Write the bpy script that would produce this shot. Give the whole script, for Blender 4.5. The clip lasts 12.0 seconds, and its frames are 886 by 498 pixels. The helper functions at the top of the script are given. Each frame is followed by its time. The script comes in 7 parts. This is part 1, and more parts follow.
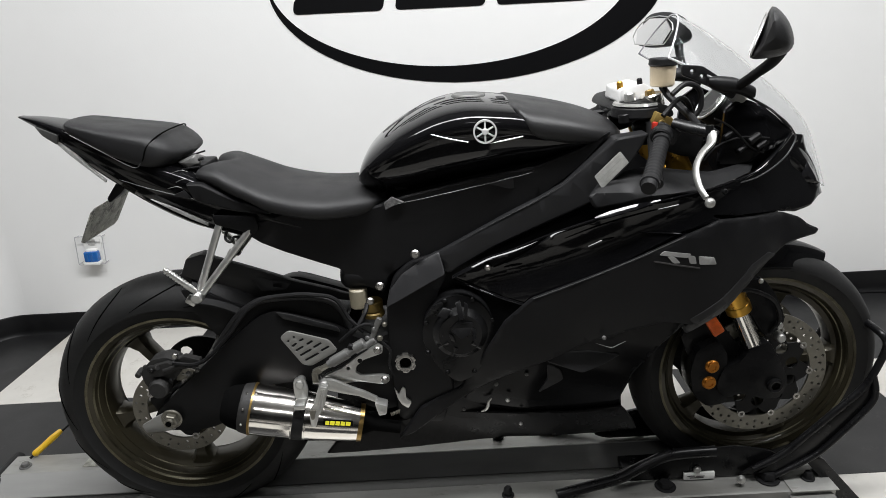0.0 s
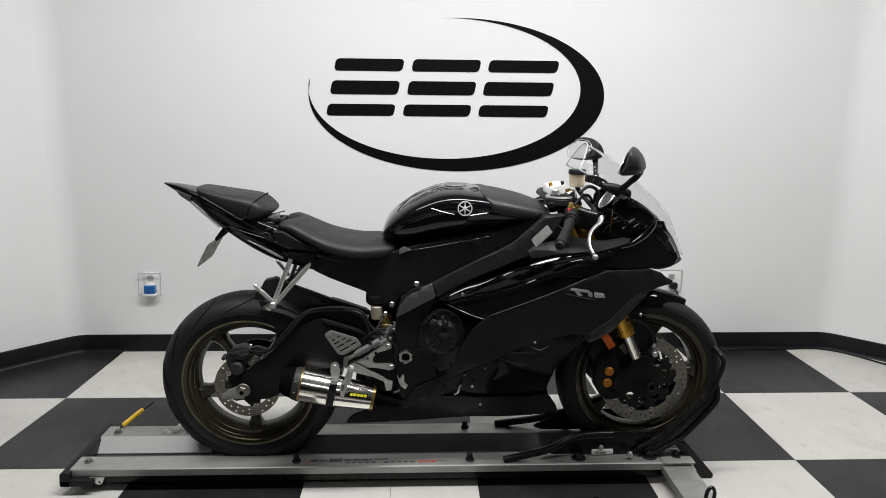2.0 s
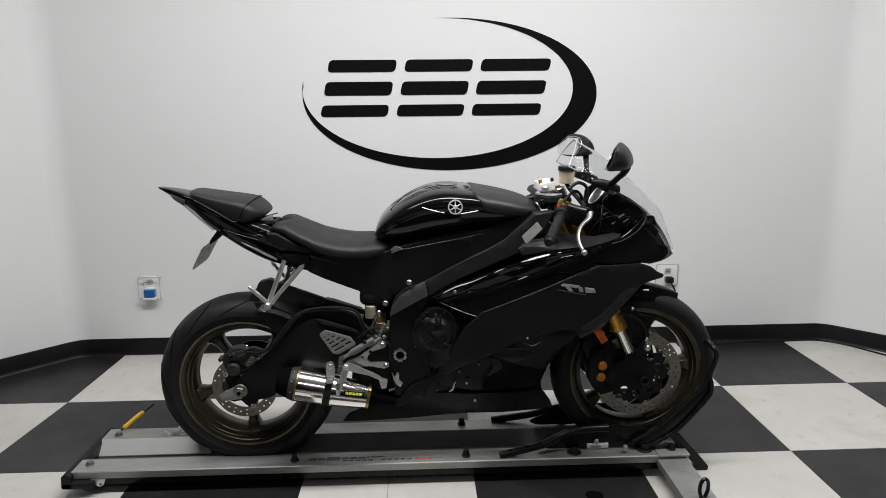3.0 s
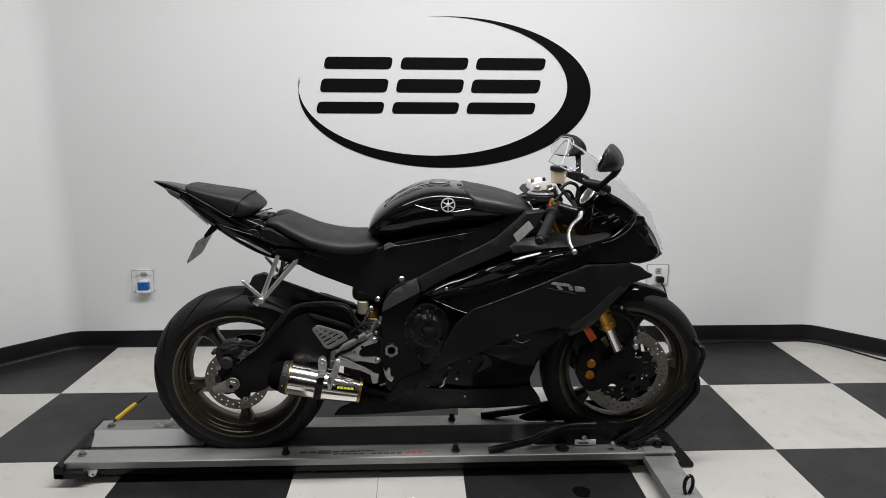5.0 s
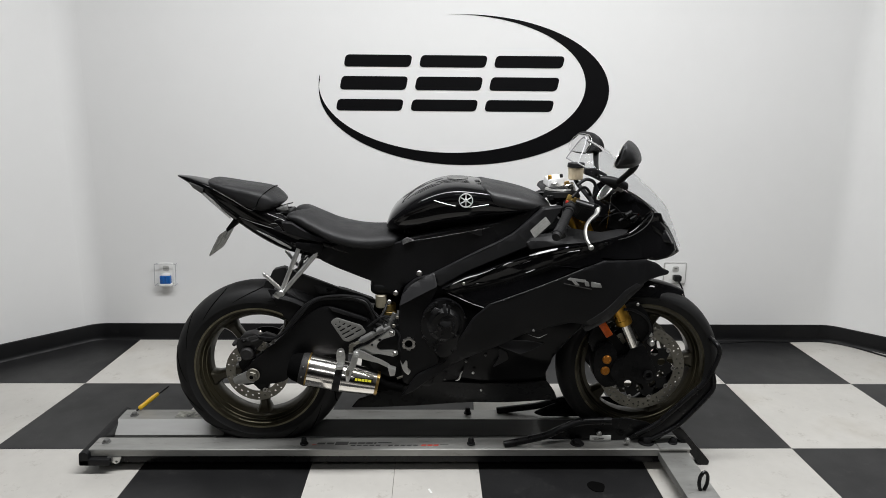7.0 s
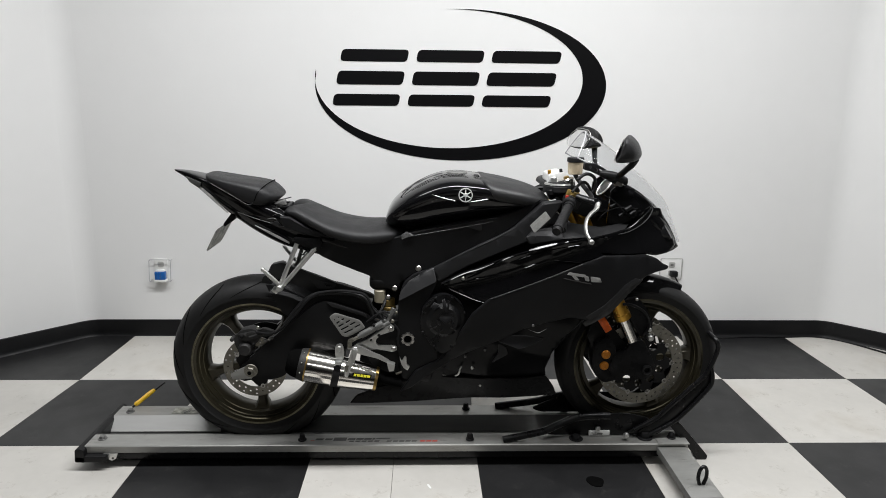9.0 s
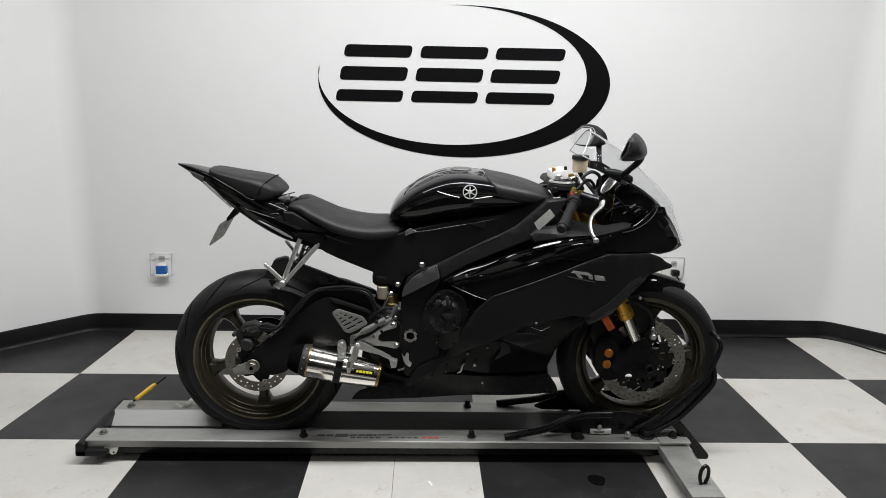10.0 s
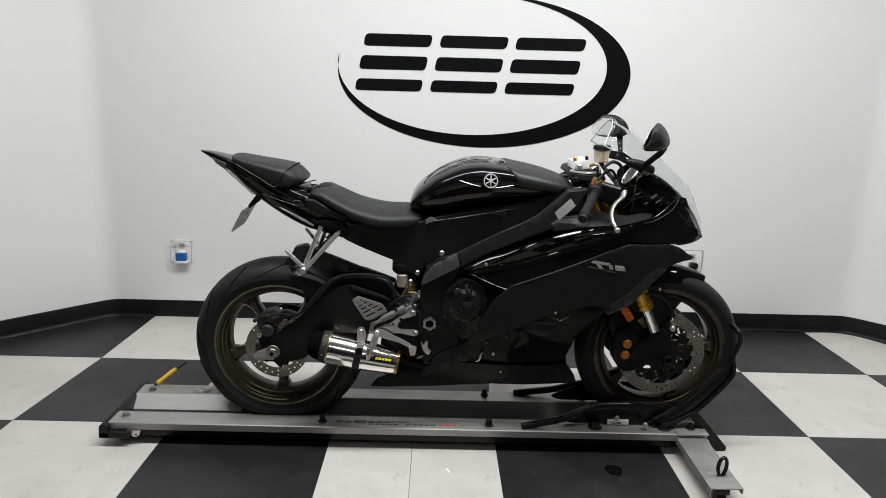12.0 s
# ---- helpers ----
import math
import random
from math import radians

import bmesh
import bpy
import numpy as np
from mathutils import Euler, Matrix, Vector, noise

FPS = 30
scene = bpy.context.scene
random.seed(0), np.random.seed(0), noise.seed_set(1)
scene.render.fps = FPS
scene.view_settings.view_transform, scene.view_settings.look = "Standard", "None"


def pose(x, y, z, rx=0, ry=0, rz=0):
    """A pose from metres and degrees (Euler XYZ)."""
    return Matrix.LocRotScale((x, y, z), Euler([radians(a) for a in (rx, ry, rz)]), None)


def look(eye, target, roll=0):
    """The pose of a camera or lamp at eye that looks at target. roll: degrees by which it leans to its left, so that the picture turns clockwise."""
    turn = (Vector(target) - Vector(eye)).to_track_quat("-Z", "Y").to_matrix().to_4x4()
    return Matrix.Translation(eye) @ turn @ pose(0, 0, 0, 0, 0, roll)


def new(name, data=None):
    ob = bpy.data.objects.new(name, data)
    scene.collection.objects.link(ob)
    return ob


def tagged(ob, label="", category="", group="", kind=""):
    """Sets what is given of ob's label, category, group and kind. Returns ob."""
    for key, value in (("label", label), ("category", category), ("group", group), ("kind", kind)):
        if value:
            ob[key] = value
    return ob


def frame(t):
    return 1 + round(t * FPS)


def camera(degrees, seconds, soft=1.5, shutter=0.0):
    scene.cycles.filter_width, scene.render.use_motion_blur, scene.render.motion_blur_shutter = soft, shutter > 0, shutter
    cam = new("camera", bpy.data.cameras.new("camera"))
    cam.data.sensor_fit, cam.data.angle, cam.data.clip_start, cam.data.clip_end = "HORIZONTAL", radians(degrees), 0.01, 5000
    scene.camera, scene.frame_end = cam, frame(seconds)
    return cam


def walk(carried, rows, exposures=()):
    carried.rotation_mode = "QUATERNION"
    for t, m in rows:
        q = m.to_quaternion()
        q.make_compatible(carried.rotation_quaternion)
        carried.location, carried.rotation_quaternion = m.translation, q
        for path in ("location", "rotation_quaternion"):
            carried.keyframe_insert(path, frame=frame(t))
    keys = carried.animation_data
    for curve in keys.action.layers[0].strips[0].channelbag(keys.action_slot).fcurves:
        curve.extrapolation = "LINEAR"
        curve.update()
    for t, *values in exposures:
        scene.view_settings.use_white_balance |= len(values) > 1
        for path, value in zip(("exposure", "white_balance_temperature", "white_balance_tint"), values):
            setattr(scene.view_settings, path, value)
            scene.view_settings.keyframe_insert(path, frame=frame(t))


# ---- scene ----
cam = camera(67.0, 12.0, soft=0.9)
PATH = [
    (0, (0.4130, -1.4813, 1.1926), (0.4203, 0.4136, 0.5529), -2.91),
    (0.2, (0.3615, -1.6278, 1.1854), (0.4308, 0.2740, 0.5705), -1.75),
    (0.5, (0.3862, -1.7976, 1.2151), (0.4611, 0.1180, 0.6454), -1.71),
    (0.7, (0.4102, -1.9100, 1.2066), (0.4498, 0.0088, 0.6437), -1.17),
    (1, (0.4322, -2.0239, 1.2268), (0.4255, -0.1158, 0.6276), -2.60),
    (1.2, (0.3962, -2.1034, 1.2279), (0.3945, -0.1852, 0.6618), -2.01),
    (1.5, (0.3487, -2.1841, 1.2449), (0.3305, -0.2568, 0.7111), 0.19),
    (1.7, (0.3507, -2.2339, 1.2949), (0.3851, -0.3033, 0.7736), 1.19),
    (2, (0.3561, -2.2620, 1.3119), (0.4375, -0.3095, 0.8866), 0.58),
    (2.5, (0.3855, -2.2772, 1.3184), (0.4369, -0.3222, 0.8999), -1.48),
    (3, (0.3956, -2.2844, 1.3143), (0.4649, -0.3319, 0.8863), -0.59),
    (3.5, (0.4041, -2.3009, 1.3149), (0.4852, -0.3497, 0.8831), -0.04),
    (3.7, (0.4060, -2.2985, 1.3161), (0.4866, -0.3476, 0.8835), -0.11),
    (5.5, (0.3994, -2.3170, 1.3229), (0.4859, -0.3676, 0.8841), 0.42),
    (6, (0.3974, -2.3244, 1.3201), (0.4639, -0.3727, 0.8882), -0.14),
    (6.5, (0.3963, -2.3334, 1.3177), (0.4345, -0.3820, 0.8810), -0.11),
    (7, (0.3984, -2.3381, 1.3142), (0.4340, -0.3876, 0.8735), 0.49),
    (9, (0.3752, -2.3308, 1.3043), (0.4336, -0.3826, 0.8557), 0.64),
    (9.5, (0.3651, -2.3253, 1.3017), (0.4227, -0.3793, 0.8435), 0.76),
    (10, (0.3603, -2.3245, 1.3022), (0.4216, -0.3785, 0.8447), 1.20),
    (10.5, (0.3521, -2.3283, 1.3014), (0.4137, -0.3839, 0.8374), 1.25),
    (11, (0.3477, -2.3329, 1.2999), (0.3910, -0.3868, 0.8407), 1.45),
    (11.5, (0.3406, -2.3350, 1.2972), (0.3662, -0.3920, 0.8239), 1.37),
    (12, (0.3358, -2.3331, 1.2912), (0.3596, -0.3919, 0.8105), 1.57),
]
EXPOSURES = [(0.0, 0.48), (0.2, 0.59), (0.5, 0.64), (1.0, 0.59), (1.5, 0.44), (2.0, 0.27), (2.5, 0.08), (5.5, 0.09), (6.5, 0.10), (7.0, 0.18), (9.0, 0.27), (12.0, 0.25)]
LAMP_POWER = (32, 64, 34, 13)
walk(cam, [(t, look(eye, target, roll)) for t, eye, target, roll in PATH], EXPOSURES)

# ---- world and light ----
world = bpy.data.worlds.new("world")
scene.world = world
world.use_nodes = True
world.node_tree.nodes["Background"].inputs[0].default_value = (0.8, 0.85, 0.9, 1)
world.node_tree.nodes["Background"].inputs[1].default_value = 0.05


# ---- materials ----
def material(name, color, rough=0.5, metal=0.0, vary=0.0, vary_scale=8.0, grain=0.0, grain_scale=200.0, rough_vary=0.0, coat=0.0,
             spec=0.5, transmission=0.0, ior=1.5, stretch=(1, 1, 1), dirt=None, dirt_amount=0.0, random_tone=0.0, scuff=None, scuff_amount=0.0, scuff_scale=9.0, scuff_from=0.315):
    m = bpy.data.materials.new(name)
    m.use_nodes = True
    nt = m.node_tree
    b = nt.nodes["Principled BSDF"]
    b.inputs["Base Color"].default_value = (*color, 1)
    b.inputs["Roughness"].default_value = rough
    b.inputs["Metallic"].default_value = metal
    b.inputs["Coat Weight"].default_value = coat
    b.inputs["Specular IOR Level"].default_value = spec
    b.inputs["Transmission Weight"].default_value = transmission
    b.inputs["IOR"].default_value = ior
    tc = nt.nodes.new("ShaderNodeTexCoord")
    mp = nt.nodes.new("ShaderNodeMapping")
    mp.inputs["Scale"].default_value = stretch
    nt.links.new(tc.outputs["Object"], mp.inputs["Vector"])

    def noise_node(scale, detail=4.0):
        n = nt.nodes.new("ShaderNodeTexNoise")
        n.inputs["Scale"].default_value = scale
        n.inputs["Detail"].default_value = detail
        nt.links.new(mp.outputs["Vector"], n.inputs["Vector"])
        return n

    if vary or dirt or random_tone:
        out = None
        if vary:
            n = noise_node(vary_scale, 6)
            n2 = noise_node(vary_scale * 7, 3)
            add = nt.nodes.new("ShaderNodeMath")
            add.operation = "MULTIPLY_ADD"
            nt.links.new(n2.outputs["Fac"], add.inputs[0])
            add.inputs[1].default_value = 0.4
            nt.links.new(n.outputs["Fac"], add.inputs[2])
            r = nt.nodes.new("ShaderNodeMapRange")
            r.inputs["From Min"].default_value, r.inputs["From Max"].default_value = 0.4, 1.0
            r.inputs["To Min"].default_value, r.inputs["To Max"].default_value = 1 - vary, 1 + vary
            nt.links.new(add.outputs[0], r.inputs["Value"])
            mix = nt.nodes.new("ShaderNodeVectorMath")
            mix.operation = "SCALE"
            mix.inputs[0].default_value = color
            nt.links.new(r.outputs[0], mix.inputs["Scale"])
            out = mix.outputs[0]
        if random_tone:
            info = nt.nodes.new("ShaderNodeObjectInfo")
            r = nt.nodes.new("ShaderNodeMapRange")
            r.inputs["To Min"].default_value, r.inputs["To Max"].default_value = 1 - random_tone, 1 + random_tone
            nt.links.new(info.outputs["Random"], r.inputs["Value"])
            mix = nt.nodes.new("ShaderNodeVectorMath")
            mix.operation = "SCALE"
            mix.inputs[0].default_value = color
            if out:
                nt.links.new(out, mix.inputs[0])
            nt.links.new(r.outputs[0], mix.inputs["Scale"])
            out = mix.outputs[0]
        if dirt:
            n = noise_node(vary_scale * 0.7, 9)
            r = nt.nodes.new("ShaderNodeMapRange")
            r.inputs["From Min"].default_value, r.inputs["From Max"].default_value = 0.55, 0.8
            r.inputs["To Max"].default_value = dirt_amount
            nt.links.new(n.outputs["Fac"], r.inputs["Value"])
            mx = nt.nodes.new("ShaderNodeMix")
            mx.data_type = "RGBA"
            mx.inputs["A"].default_value = (*color, 1)
            if out:
                nt.links.new(out, mx.inputs["A"])
            mx.inputs["B"].default_value = (*dirt, 1)
            nt.links.new(r.outputs[0], mx.inputs["Factor"])
            out = mx.outputs["Result"]
        if scuff:
            # broken scuff marks: a coarse patchy field lets through a fine streaky one
            n = noise_node(scuff_scale, 3)
            n2 = noise_node(scuff_scale * 6, 12)
            n2.inputs["Roughness"].default_value = 0.75
            mul = nt.nodes.new("ShaderNodeMath")
            mul.operation = "MULTIPLY"
            nt.links.new(n.outputs["Fac"], mul.inputs[0])
            nt.links.new(n2.outputs["Fac"], mul.inputs[1])
            r = nt.nodes.new("ShaderNodeMapRange")
            r.inputs["From Min"].default_value, r.inputs["From Max"].default_value = scuff_from, scuff_from + 0.085
            r.inputs["To Max"].default_value = scuff_amount
            nt.links.new(mul.outputs[0], r.inputs["Value"])
            mx = nt.nodes.new("ShaderNodeMix")
            mx.data_type = "RGBA"
            nt.links.new(out, mx.inputs["A"])
            mx.inputs["B"].default_value = (*scuff, 1)
            nt.links.new(r.outputs[0], mx.inputs["Factor"])
            out = mx.outputs["Result"]
        nt.links.new(out, b.inputs["Base Color"])
    if rough_vary:
        n = noise_node(vary_scale * 1.7, 6)
        r = nt.nodes.new("ShaderNodeMapRange")
        r.inputs["From Min"].default_value, r.inputs["From Max"].default_value = 0.3, 0.7
        r.inputs["To Min"].default_value, r.inputs["To Max"].default_value = max(rough - rough_vary, 0.02), rough + rough_vary
        nt.links.new(n.outputs["Fac"], r.inputs["Value"])
        nt.links.new(r.outputs[0], b.inputs["Roughness"])
    if grain:
        n = noise_node(grain_scale, 2)
        bp = nt.nodes.new("ShaderNodeBump")
        bp.inputs["Strength"].default_value = grain
        bp.inputs["Distance"].default_value = 0.002
        nt.links.new(n.outputs["Fac"], bp.inputs["Height"])
        nt.links.new(bp.outputs["Normal"], b.inputs["Normal"])
    return m


WALL_PAINT = material("wall_paint", (0.80, 0.80, 0.79), 0.62, vary=0.02, vary_scale=1.5, grain=0.12, grain_scale=160)
# for added walls out of view; dark so that gloss parts reflect little
DIM_PAINT = material("unseen_wall_grey", (0.05, 0.05, 0.05), 0.7, vary=0.06, vary_scale=1.5, grain=0.12, grain_scale=160)
CEILING_PAINT = material("ceiling_paint", (0.30, 0.30, 0.30), 0.8, vary=0.03, grain=0.3, grain_scale=90)
BASE_VINYL = material("black_base_vinyl", (0.006, 0.006, 0.0065), 0.5, spec=0.25, vary=0.2, rough_vary=0.1)
WHITE_TILE = material("white_floor_tile", (0.505, 0.49, 0.457), 0.4, vary=0.09, vary_scale=4, grain=0.03, grain_scale=60, rough_vary=0.1,
                      dirt=(0.30, 0.26, 0.20), dirt_amount=0.55, random_tone=0.05, scuff=(0.24, 0.215, 0.18), scuff_amount=0.4, scuff_scale=13)
BLACK_TILE = material("black_floor_tile", (0.0115, 0.0115, 0.012), 0.4, vary=0.2, vary_scale=3, grain=0.03, grain_scale=60, rough_vary=0.1,
                      spec=0.36, scuff=(0.05, 0.049, 0.047), scuff_amount=0.35, scuff_scale=13, dirt=(0.08, 0.078, 0.075), dirt_amount=0.3, random_tone=0.12)
GROUT = material("tile_joint", (0.11, 0.10, 0.09), 0.9, vary=0.2)
LOGO_BLACK = material("black_wall_vinyl", (0.003, 0.003, 0.0035), 0.5, spec=0.10, vary=0.1)
GLOSS = material("gloss_black_paint", (0.0048, 0.0048, 0.0053), 0.07, spec=0.3, rough_vary=0.03, vary_scale=14)
LOWER_GLOSS = material("lower_fairing_paint", (0.0048, 0.0048, 0.0052), 0.16, spec=0.09, rough_vary=0.06, vary_scale=14)
SATIN = material("satin_black_paint", (0.0092, 0.0092, 0.0098), 0.40, vary=0.15, vary_scale=18, rough_vary=0.06, grain=0.05, grain_scale=900, spec=0.17)
PLASTIC = material("black_plastic", (0.008, 0.008, 0.0085), 0.5, spec=0.22, vary=0.2, vary_scale=20, grain=0.15, grain_scale=700, rough_vary=0.08)
DARK_METAL = material("black_engine_metal", (0.006, 0.006, 0.0063), 0.45, spec=0.22, metal=0.1, vary=0.2, vary_scale=25, grain=0.1, grain_scale=500)
COVER = material("tank_cover_plastic", (0.011, 0.011, 0.0115), 0.48, spec=0.45, vary=0.12, vary_scale=12, grain=0.25, grain_scale=900, rough_vary=0.06)
DIMPLE = material("dimpled_grey_trim", (0.13, 0.13, 0.13), 0.45, vary=0.9, vary_scale=160)
VINYL = material("seat_vinyl", (0.0105, 0.0105, 0.0112), 0.52, spec=0.38, vary=0.12, vary_scale=12, grain=0.35, grain_scale=900, rough_vary=0.06)
RUBBER = material("tyre_rubber", (0.0105, 0.0105, 0.0105), 0.6, spec=0.25, vary=0.2, vary_scale=14, grain=0.15, grain_scale=500, rough_vary=0.08)
BRONZE = material("bronze_wheel_paint", (0.036, 0.031, 0.018), 0.36, metal=0.5, vary=0.15, vary_scale=10, rough_vary=0.06, coat=0.12)
RIM_LIP = material("pale_rim_line", (0.13, 0.12, 0.085), 0.3, metal=1.0, vary=0.5, vary_scale=30)
DISC_STEEL = material("brake_disc_steel", (0.21, 0.20, 0.17), 0.4, metal=0.85, vary=0.15, vary_scale=30, rough_vary=0.1, grain=0.1, grain_scale=300)
CHROME = material("polished_steel", (0.80, 0.78, 0.73), 0.14, metal=1.0, vary=0.06, rough_vary=0.05, vary_scale=15)
LEVER_ALU = material("worn_lever_aluminium", (0.42, 0.42, 0.40), 0.38, metal=0.8, vary=0.2, vary_scale=35, rough_vary=0.12)
DECAL_SILVER = material("dull_silver_decal", (0.30, 0.30, 0.29), 0.5, vary=0.2, vary_scale=40)
MUFFLER_STEEL = material("polished_muffler_steel", (0.90, 0.87, 0.82), 0.13, metal=1.0, vary=0.06, vary_scale=12, rough_vary=0.03)
STEEL = material("dull_bolt_steel", (0.40, 0.39, 0.37), 0.3, metal=1.0, vary=0.15, vary_scale=40, rough_vary=0.08)
GUARD = material("cloudy_guard_plastic", (0.45, 0.45, 0.46), 0.25, vary=0.1, vary_scale=60)
ALUMINIUM = material("machined_aluminium", (0.60, 0.60, 0.58), 0.34, metal=0.9, vary=0.12, vary_scale=35, rough_vary=0.06, grain=0.03, grain_scale=400)
RAIL_ALU = material("brushed_rail_aluminium", (0.32, 0.32, 0.305), 0.46, metal=0.6, vary=0.2, vary_scale=9, rough_vary=0.1, grain=0.1, grain_scale=220,
                    stretch=(0.3, 1, 1), dirt=(0.17, 0.16, 0.14), dirt_amount=0.8, scuff=(0.14, 0.13, 0.12), scuff_amount=0.6, scuff_scale=24)
# worn trough metal, its colour darkened for the black bike's reflection
TROUGH_ALU = material("worn_dark_trough_aluminium", (0.12, 0.12, 0.116), 0.45, metal=0.6, vary=0.35, vary_scale=5, rough_vary=0.1, grain=0.1, grain_scale=220,
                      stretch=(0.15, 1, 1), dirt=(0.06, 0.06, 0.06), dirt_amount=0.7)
# the same trough metal in a brighter tone for its open left end
SLOPE_ALU = material("bright_trough_aluminium", (0.36, 0.36, 0.35), 0.45, metal=0.45, vary=0.12, vary_scale=6, rough_vary=0.08, grain=0.06, grain_scale=220,
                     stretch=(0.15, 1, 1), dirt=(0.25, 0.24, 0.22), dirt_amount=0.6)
TINT_GOLD = material("heat_tinted_steel", (0.30, 0.20, 0.07), 0.3, metal=0.9, vary=0.2, vary_scale=40)
GOLD = material("gold_anodised", (0.60, 0.33, 0.05), 0.3, metal=0.8, vary=0.15, vary_scale=20, rough_vary=0.05)
SHOCK_GOLD = material("dusty_gold_anodising", (0.22, 0.15, 0.04), 0.5, metal=0.4, vary=0.25, vary_scale=40)
OLD_BEIGE = material("aged_reservoir", (0.28, 0.25, 0.18), 0.4, vary=0.15, vary_scale=40)
GREY_CAST = material("grey_cast_metal", (0.15, 0.15, 0.145), 0.5, metal=0.5, vary=0.25, vary_scale=50, grain=0.1, grain_scale=500)
PISTON_GOLD = material("orange_gold_cap", (0.48, 0.18, 0.02), 0.35, metal=0.6, vary=0.15, vary_scale=60)
ORANGE = material("orange_reflector", (0.62, 0.10, 0.006), 0.3, spec=0.3, vary=0.3, vary_scale=80)
RED = material("red_plastic", (0.38, 0.025, 0.015), 0.35, vary=0.1)
YELLOW = material("yellow_plastic", (0.75, 0.46, 0.02), 0.38, vary=0.1, vary_scale=30)
YELLOW_LABEL = material("yellow_label", (0.62, 0.58, 0.03), 0.45, vary=0.1, vary_scale=50)
LABEL = material("pale_label", (0.42, 0.42, 0.40), 0.5, vary=0.25, vary_scale=60)
LABEL_GREY = material("grey_decal", (0.35, 0.35, 0.33), 0.45, vary=0.05)
PRINT = material("dark_print", (0.045, 0.043, 0.042), 0.5, vary=0.1)
RED_PRINT = material("red_print", (0.5, 0.06, 0.04), 0.5, vary=0.1)
WHITE_PLASTIC = material("white_plastic", (0.78, 0.78, 0.76), 0.35, vary=0.03)
BEIGE = material("beige_reservoir", (0.44, 0.37, 0.26), 0.4, vary=0.08, vary_scale=40)
BLUE = material("blue_liquid_bottle", (0.012, 0.11, 0.38), 0.15, vary=0.1, vary_scale=60, coat=0.4)
GAUGE = material("gauge_face", (0.012, 0.012, 0.012), 0.5, vary=0.5, vary_scale=60)
ENGINE = material("engine_cover_paint", (0.0068, 0.0068, 0.0072), 0.33, spec=0.28, vary=0.2, vary_scale=25, grain=0.08, grain_scale=500, rough_vary=0.08)
UNDERTAIL = material("pale_undertail", (0.55, 0.55, 0.54), 0.45, vary=0.25, vary_scale=30)
# near-black of the oil stain; also paints the shade in bores and grooves
STAIN = material("stain_and_hollow_black", (0.0025, 0.0025, 0.0025), 0.9, spec=0.03, vary=0.2)
PLATE_METAL = material("dirty_plate_back", (0.30, 0.30, 0.26), 0.5, metal=0.2, scuff=(0.010, 0.010, 0.009), scuff_amount=0.9, scuff_scale=26, scuff_from=0.265, vary=0.6, vary_scale=45, dirt=(0.012, 0.012, 0.012), dirt_amount=1.0)
BLACK_STEEL = material("black_powder_coat", (0.0055, 0.0055, 0.006), 0.30, spec=0.25, vary=0.2, vary_scale=20, rough_vary=0.06)
SMOKE = material("clear_screen", (0.90, 0.905, 0.91), 0.03, transmission=1.0, ior=1.10)
MIRROR = material("mirror_glass", (0.8, 0.8, 0.8), 0.02, metal=1.0)
CARBON = material("carbon_weave", (0.008, 0.008, 0.0085), 0.35, spec=0.3, vary=0.5, vary_scale=120)
SILVER = material("silver_emblem", (0.78, 0.78, 0.77), 0.32, metal=0.2, vary=0.05)
FRAME_PAINT = material("frame_paint", (0.016, 0.016, 0.0168), 0.38, spec=0.3, vary=0.12, vary_scale=18, rough_vary=0.05)
BELLY = material("belly_black_paint", (0.0075, 0.0075, 0.0079), 0.30, spec=0.10, vary=0.15, vary_scale=18, rough_vary=0.08)
CAST = material("dusty_black_casting", (0.014, 0.0135, 0.013), 0.6, vary=0.4, vary_scale=60, grain=0.2, grain_scale=400)
# grey of the edge lines; on tank seam and tail it paints highlights
EDGE = material("edge_line_grey", (0.05, 0.05, 0.051), 0.3, vary=0.4, vary_scale=40)

ORIGIN = {}


# ---- mesh helpers ----
def finish(bm, name, mat, offset, sharp=34):
    bmesh.ops.remove_doubles(bm, verts=bm.verts, dist=0.00002)
    bmesh.ops.recalc_face_normals(bm, faces=bm.faces)
    for f in bm.faces:
        f.smooth = True
    lim = radians(sharp)
    for e in bm.edges:
        if len(e.link_faces) == 2 and e.calc_face_angle(0) > lim:
            e.smooth = False
    bmesh.ops.translate(bm, verts=bm.verts, vec=-Vector(offset))
    me = bpy.data.meshes.new(name)
    bm.to_mesh(me)
    bm.free()
    me.materials.append(mat)
    return me


def thing(name, at, label, category, group="", kind=""):
    ob = new(name)
    ob.location = at
    ob.empty_display_size = 0.1
    ORIGIN[ob.name] = Vector(at)
    return tagged(ob, label, category, group, kind)


def single(name, bm, mat, at, label, category="", group="", kind="", sharp=34):
    ob = new(name, finish(bm, name, mat, at, sharp))
    ob.location = at
    ORIGIN[ob.name] = Vector(at)
    return tagged(ob, label, category, group, kind)


def part(name, bm, mat, parent, label="", sharp=34):
    at = ORIGIN[parent.name]
    ob = new(name, finish(bm, name, mat, at, sharp))
    ob.parent = parent
    ORIGIN[ob.name] = at
    return tagged(ob, label)


